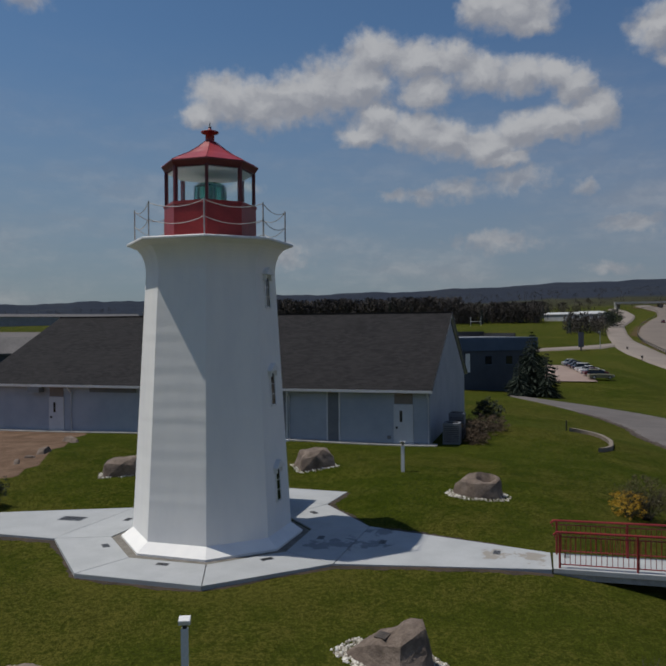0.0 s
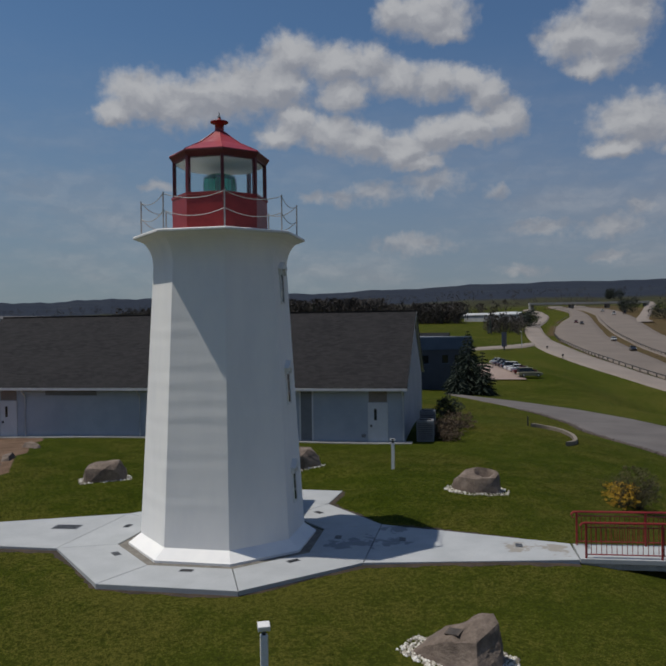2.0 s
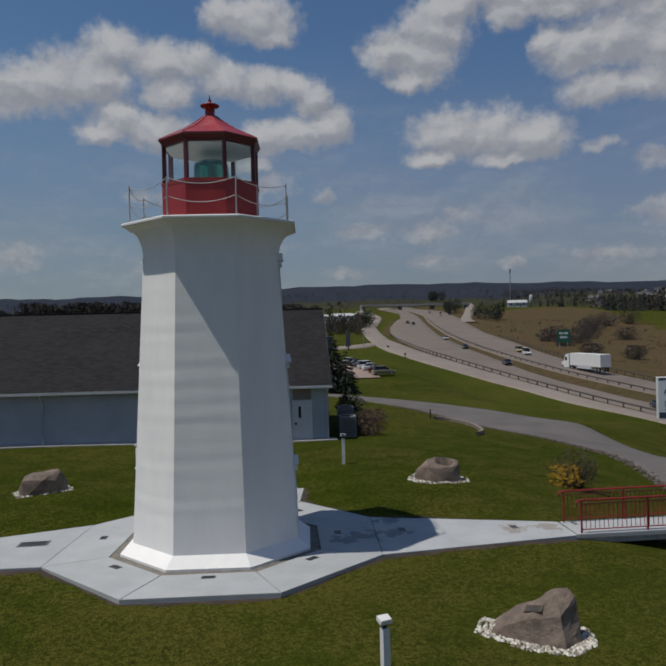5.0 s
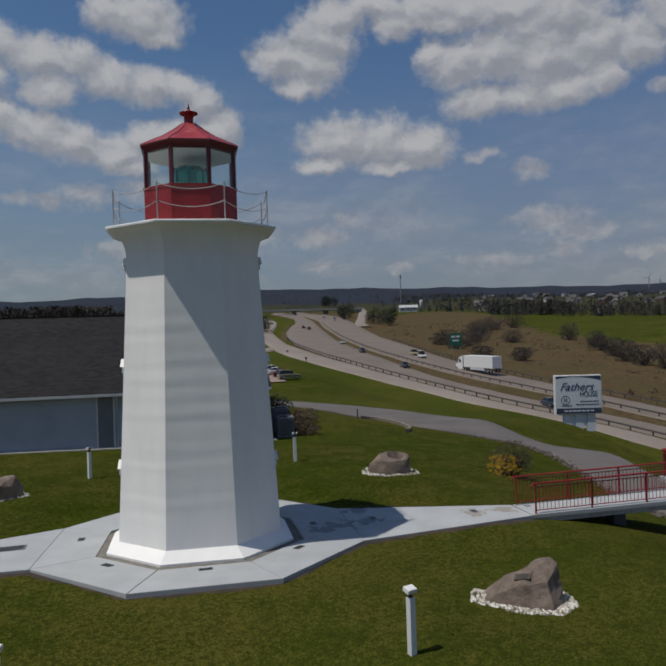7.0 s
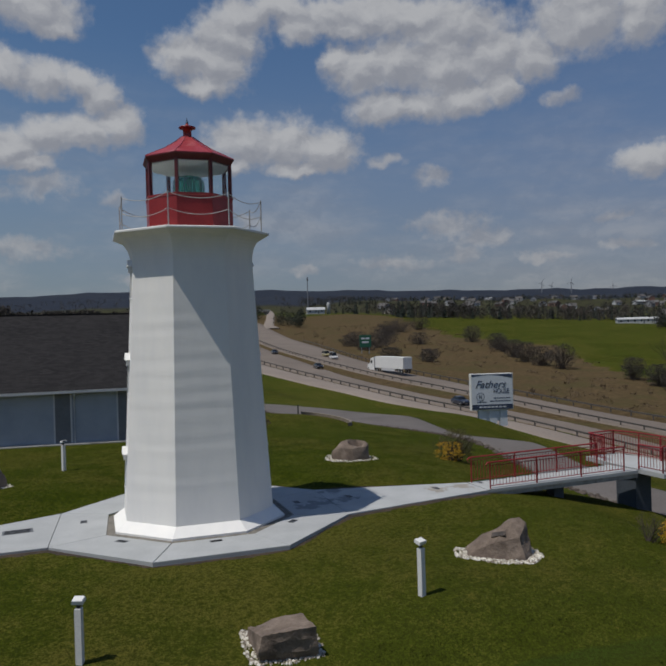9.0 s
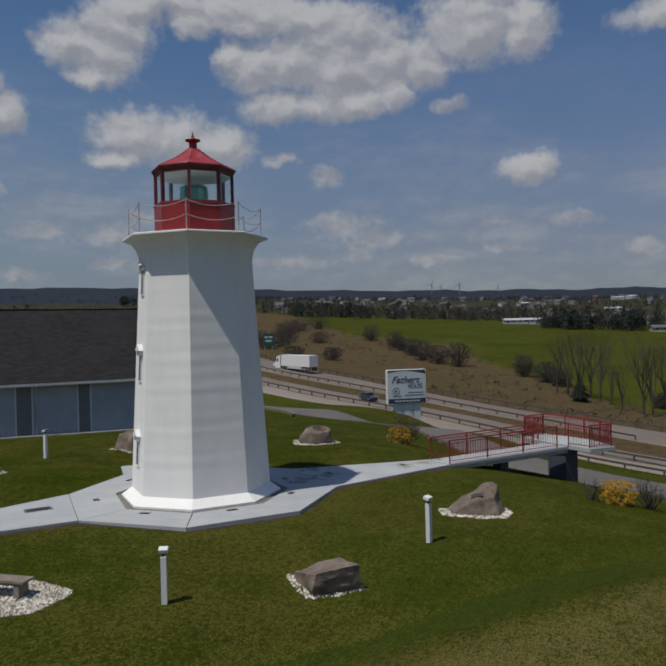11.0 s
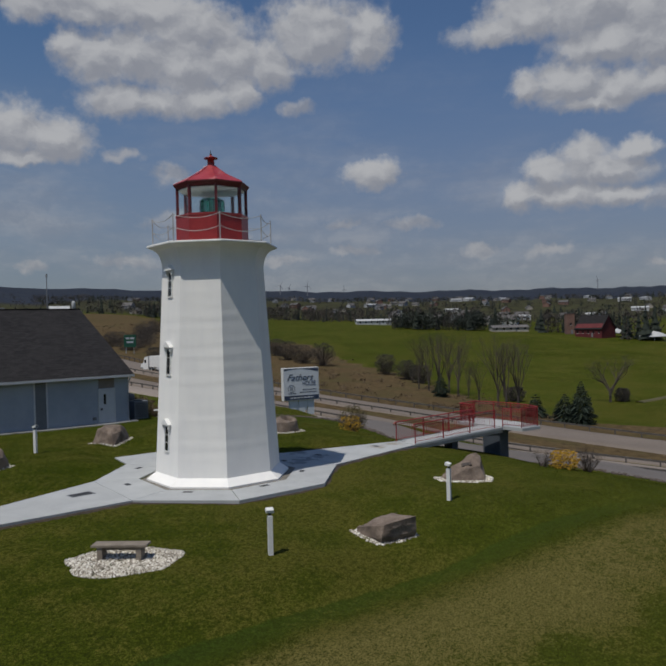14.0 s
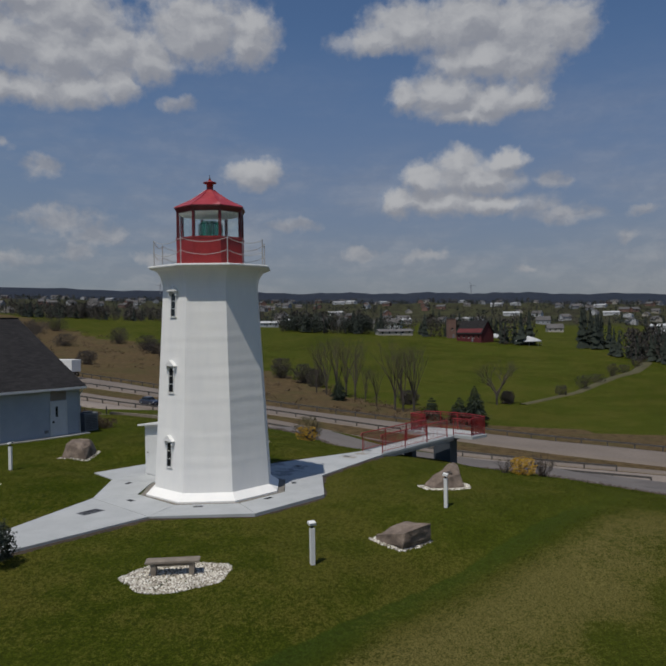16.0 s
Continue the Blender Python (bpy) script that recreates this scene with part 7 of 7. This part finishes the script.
for k, (x, y, w, hgt) in enumerate(((232, 118, 8, 6), (222, 110, 7, 5.5), (208, 98, 7, 6), (196, 88, 8, 6.5), (190, 80, 7, 6), (187, 72, 8, 7.5), (178, 48.5, 6.5, 6), (170, 40, 6, 5.5), (165, 35, 6, 5), (252, 140, 8, 7), (173, 108, 6.5, 4.2), (146, 8, 5, 3.5), (154, -14.8, 3.5, 3.2), (262, 190, 11, 7), (300, 200, 12, 8), (192, 148, 9, 4), (204, 152, 11, 5), (221, 162, 12, 5.5), (238, 176, 12, 6), (214, 171, 10, 5), (250, 182, 12, 6), (282, 198, 12, 7), (201, 163, 9, 4.5), (228, 150, 9, 5), (180, 128, 8, 3))):
    twig_bush("roadside_bush", x, y, w, hgt, 100 + k, "brown leafless bush on the bank beyond the highway", TWIG, WOODS, 4200, 0.13, 0.03, 0.95, 40, 2, group="bushes on the bank")
for k, (x, y) in enumerate(((172, -29), (186, -36), (201, -42), (219, -49), (229, -54), (246, -61), (262, -66))):
    twig_bush("field_bush", x, y, 3.2 + k % 3, 3.0 + (k % 2) * 1.4, 130 + k, "small bare bush along a field boundary", TWIG, WOODS, 1300, 0.11, 0.05, 0.9, 22, 2, group="bushes along the field")


# scrub strewn over the bank
rnd = random.Random(57)
scrub = Solid()
for _ in range(520):
    y = rnd.uniform(-10, 250)
    x = rnd.uniform(float(np.interp(y, HIGHWAY_FAR[:, 1], HIGHWAY_FAR[:, 0])) + 4, float(np.interp(y, FIELD_EDGE[:, 1], FIELD_EDGE[:, 0])) + 3)
    if noise.noise(Vector((x * 0.03, y * 0.03, 1.0))) < rnd.uniform(-0.3, 0.2):
        continue
    w, h = rnd.uniform(1.0, 3.4), rnd.uniform(0.5, 1.7)
    leaf_quads(scrub, rnd, (x, y, ground_at(x, y) + h * 0.4), (w / 2, w / 2, h * 0.5), 26, 0.22)
tagged(part("bank_scrub", scrub, BROWN_SHRUB), "low brown scrub over the bank beyond the highway", "scrub", kind="stuff")
strip("field_ditch", [(153, -17.7), (166, -25.4), (178, -32.8), (194.5, -39.2), (216.5, -48.4), (231, -56.5), (262, -66)], [(153, -19), (166, -26.9), (178, -34.4), (194.5, -41), (216.5, -50.5), (231, -59), (262, -69)], MEADOW_EDGE, 0.06, "brown unmown strip along a field boundary", "ground", 60, 4)


def far_conifer(s, rnd, x, y, z, h, w):
    n = 6
    for tier in range(6):
        z0, z1 = z + h * (0.04 + 0.145 * tier), z + h * (0.34 + 0.135 * tier)
        r = w / 2 * (1 - 0.155 * tier)
        base = [(x + r * rnd.uniform(0.5, 1.2) * math.cos(6.283 * k / n + tier), y + r * rnd.uniform(0.5, 1.2) * math.sin(6.283 * k / n + tier), z0 + rnd.uniform(-0.05, 0.05) * h) for k in range(n)]
        s.add(base + [(x + rnd.uniform(-.1, .1) * r, y, min(z1, z + h))], [(k, (k + 1) % n, n) for k in range(n)])
    leaf_quads(s, rnd, (x, y, z + h * 0.36), (w * 0.46, w * 0.46, h * 0.34), 26, h * 0.045, 0.6)
    leaf_quads(s, rnd, (x, y, z + h * 0.72), (w * 0.22, w * 0.22, h * 0.24), 12, h * 0.035, 0.6)


def far_leafless(s, rnd, x, y, z, h, w, count=34):
    """A leafless tree far off: a trunk and a haze of rising twigs."""
    s.tube([(x, y, z - 0.5), (x, y, z + h * 0.7)], [h * 0.022, h * 0.008], 4)
    long = h * (0.085 if count > 60 else 0.13)
    for _ in range(count):
        a, q = rnd.uniform(0, 6.283), math.sqrt(rnd.random())
        t = rnd.random() ** 0.8
        r = w / 2 * q * math.sqrt(max(0.06, 1 - (1.9 * (t - 0.45)) ** 2))
        p = Vector((x + r * math.cos(a), y + r * math.sin(a), z + h * (0.03 + 0.93 * t)))
        u = Vector((math.cos(a) * 0.5 + rnd.uniform(-.5, .5), math.sin(a) * 0.5 + rnd.uniform(-.5, .5), rnd.uniform(0.3, 1.2))).normalized() * long * rnd.uniform(0.5, 1.2)
        v = Vector((rnd.uniform(-1, 1), rnd.uniform(-1, 1), rnd.uniform(-.4, .4))).normalized() * long * rnd.uniform(0.16, 0.4)
        s.add([p - u, p + v, p + u, p - v], [(0, 1, 2, 3)])


conifers, leafless = Solid(), Solid()
rnd = random.Random(23)


def belt(a, b, depth, count, low, high, share, wide=0.42):
    """Trees strewn along a line; share: how many of them are conifers."""
    a, b = Vector(a), Vector(b)
    n = (b - a).normalized()
    n = Vector((-n.y, n.x))
    for _ in range(count):
        p = a.lerp(b, rnd.random()) + n * rnd.uniform(-depth, depth) / 2
        h = rnd.uniform(low, high)
        z = ground_at(p.x, p.y)
        if share < 0:
            leaf_quads(conifers, rnd, (p.x, p.y, z + h * 0.5), (h * 0.40, h * 0.40, h * 0.5), 330, h * 0.05)
        elif rnd.random() < share:
            far_conifer(conifers, rnd, p.x, p.y, z, h, h * wide)
        else:
            far_leafless(leafless, rnd, p.x, p.y, z, h, h * 0.75, 120)


belt((70, 420), (168, 378), 40, 300, 11, 16, 0.04)
belt((140, 372), (205, 352), 22, 130, 8, 13, 0.05)
belt((168, 385), (262, 420), 40, 110, 6, 11, 0.15)
belt((20, 430), (70, 420), 40, 60, 8, 12, 0.05)
belt((158, 232), (176, 262), 14, 34, 5, 9, 0.1)
belt((192, 268), (204, 290), 8, 7, 7, 10, -1)
belt((278, 262), (292, 292), 8, 9, 7, 10, -1)
belt((312, 338), (324, 352), 8, 6, 8, 11, -1)
belt((540, 625), (570, 645), 20, 10, 9, 13, -1)
belt((398, 112), (410, 52), 34, 30, 6, 15, 0.6, 0.5)
belt((398, 112), (410, 52), 30, 40, 7, 12, -1)
belt((433, 272), (520, 222), 60, 90, 4, 12, 0.15, 0.5)
belt((400, 290), (440, 270), 40, 40, 7, 12, 0.4, 0.5)
belt((520, 222), (600, 190), 50, 60, 7, 11, 0.4)
belt((388, 26), (396, -16), 20, 34, 8, 14, 0.55)
belt((345, -18), (335, -28), 16, 10, 12, 17, 0.8)
belt((330, -54), (322, -62), 10, 8, 15, 21, 0.95, 0.34)
belt((292, -66), (262, -80), 18, 34, 8, 13, 0.5)
belt((300, -70), (320, -120), 30, 40, 8, 14, 0.5)
for _ in range(3600):
    az2, rr = radians(rnd.uniform(46, 106)), 400 + 1500 * rnd.random()
    x, y = -15 + rr * math.sin(az2), -18 + rr * math.cos(az2)
    limit = np.interp(math.degrees(az2), [44, 58, 66, 72, 82, 88, 92, 97, 106], [590, 565, 640, 480, 400, 378, 350, 330, 300])
    clump = noise.noise(Vector((x * 0.006, y * 0.006, 4.0)))
    if rr < limit + 15 or clump < -0.16:
        continue
    h, z = rnd.uniform(5, 11), ground_at(x, y)
    if rnd.random() < 0.13:
        far_conifer(conifers, rnd, x, y, z, h * rnd.uniform(0.7, 1.3), h * 0.5)
    elif rnd.random() < 0.25:
        leaf_quads(conifers, rnd, (x, y, z + h * 0.4), (h * 0.5, h * 0.5, h * 0.45), 26, h * 0.15)
    else:
        far_leafless(leafless, rnd, x, y, z, h, h * 1.0, 26)
for _ in range(340):
    az2, rr = radians(rnd.uniform(-14, 50)), rnd.uniform(640, 1900)
    x, y = -15 + rr * math.sin(az2), -18 + rr * math.cos(az2)
    h, z = rnd.uniform(6, 11), ground_at(x, y)
    far_leafless(leafless, rnd, x, y, z, h, h * 1.2, 20)
tagged(part("conifer_woods", conifers, WOODS_DARK), "dark conifers scattered round a distant town", "woods", kind="stuff")
tagged(part("leafless_woods", leafless, WOODS), "brown leafless woods round fields and town", "woods", kind="stuff")
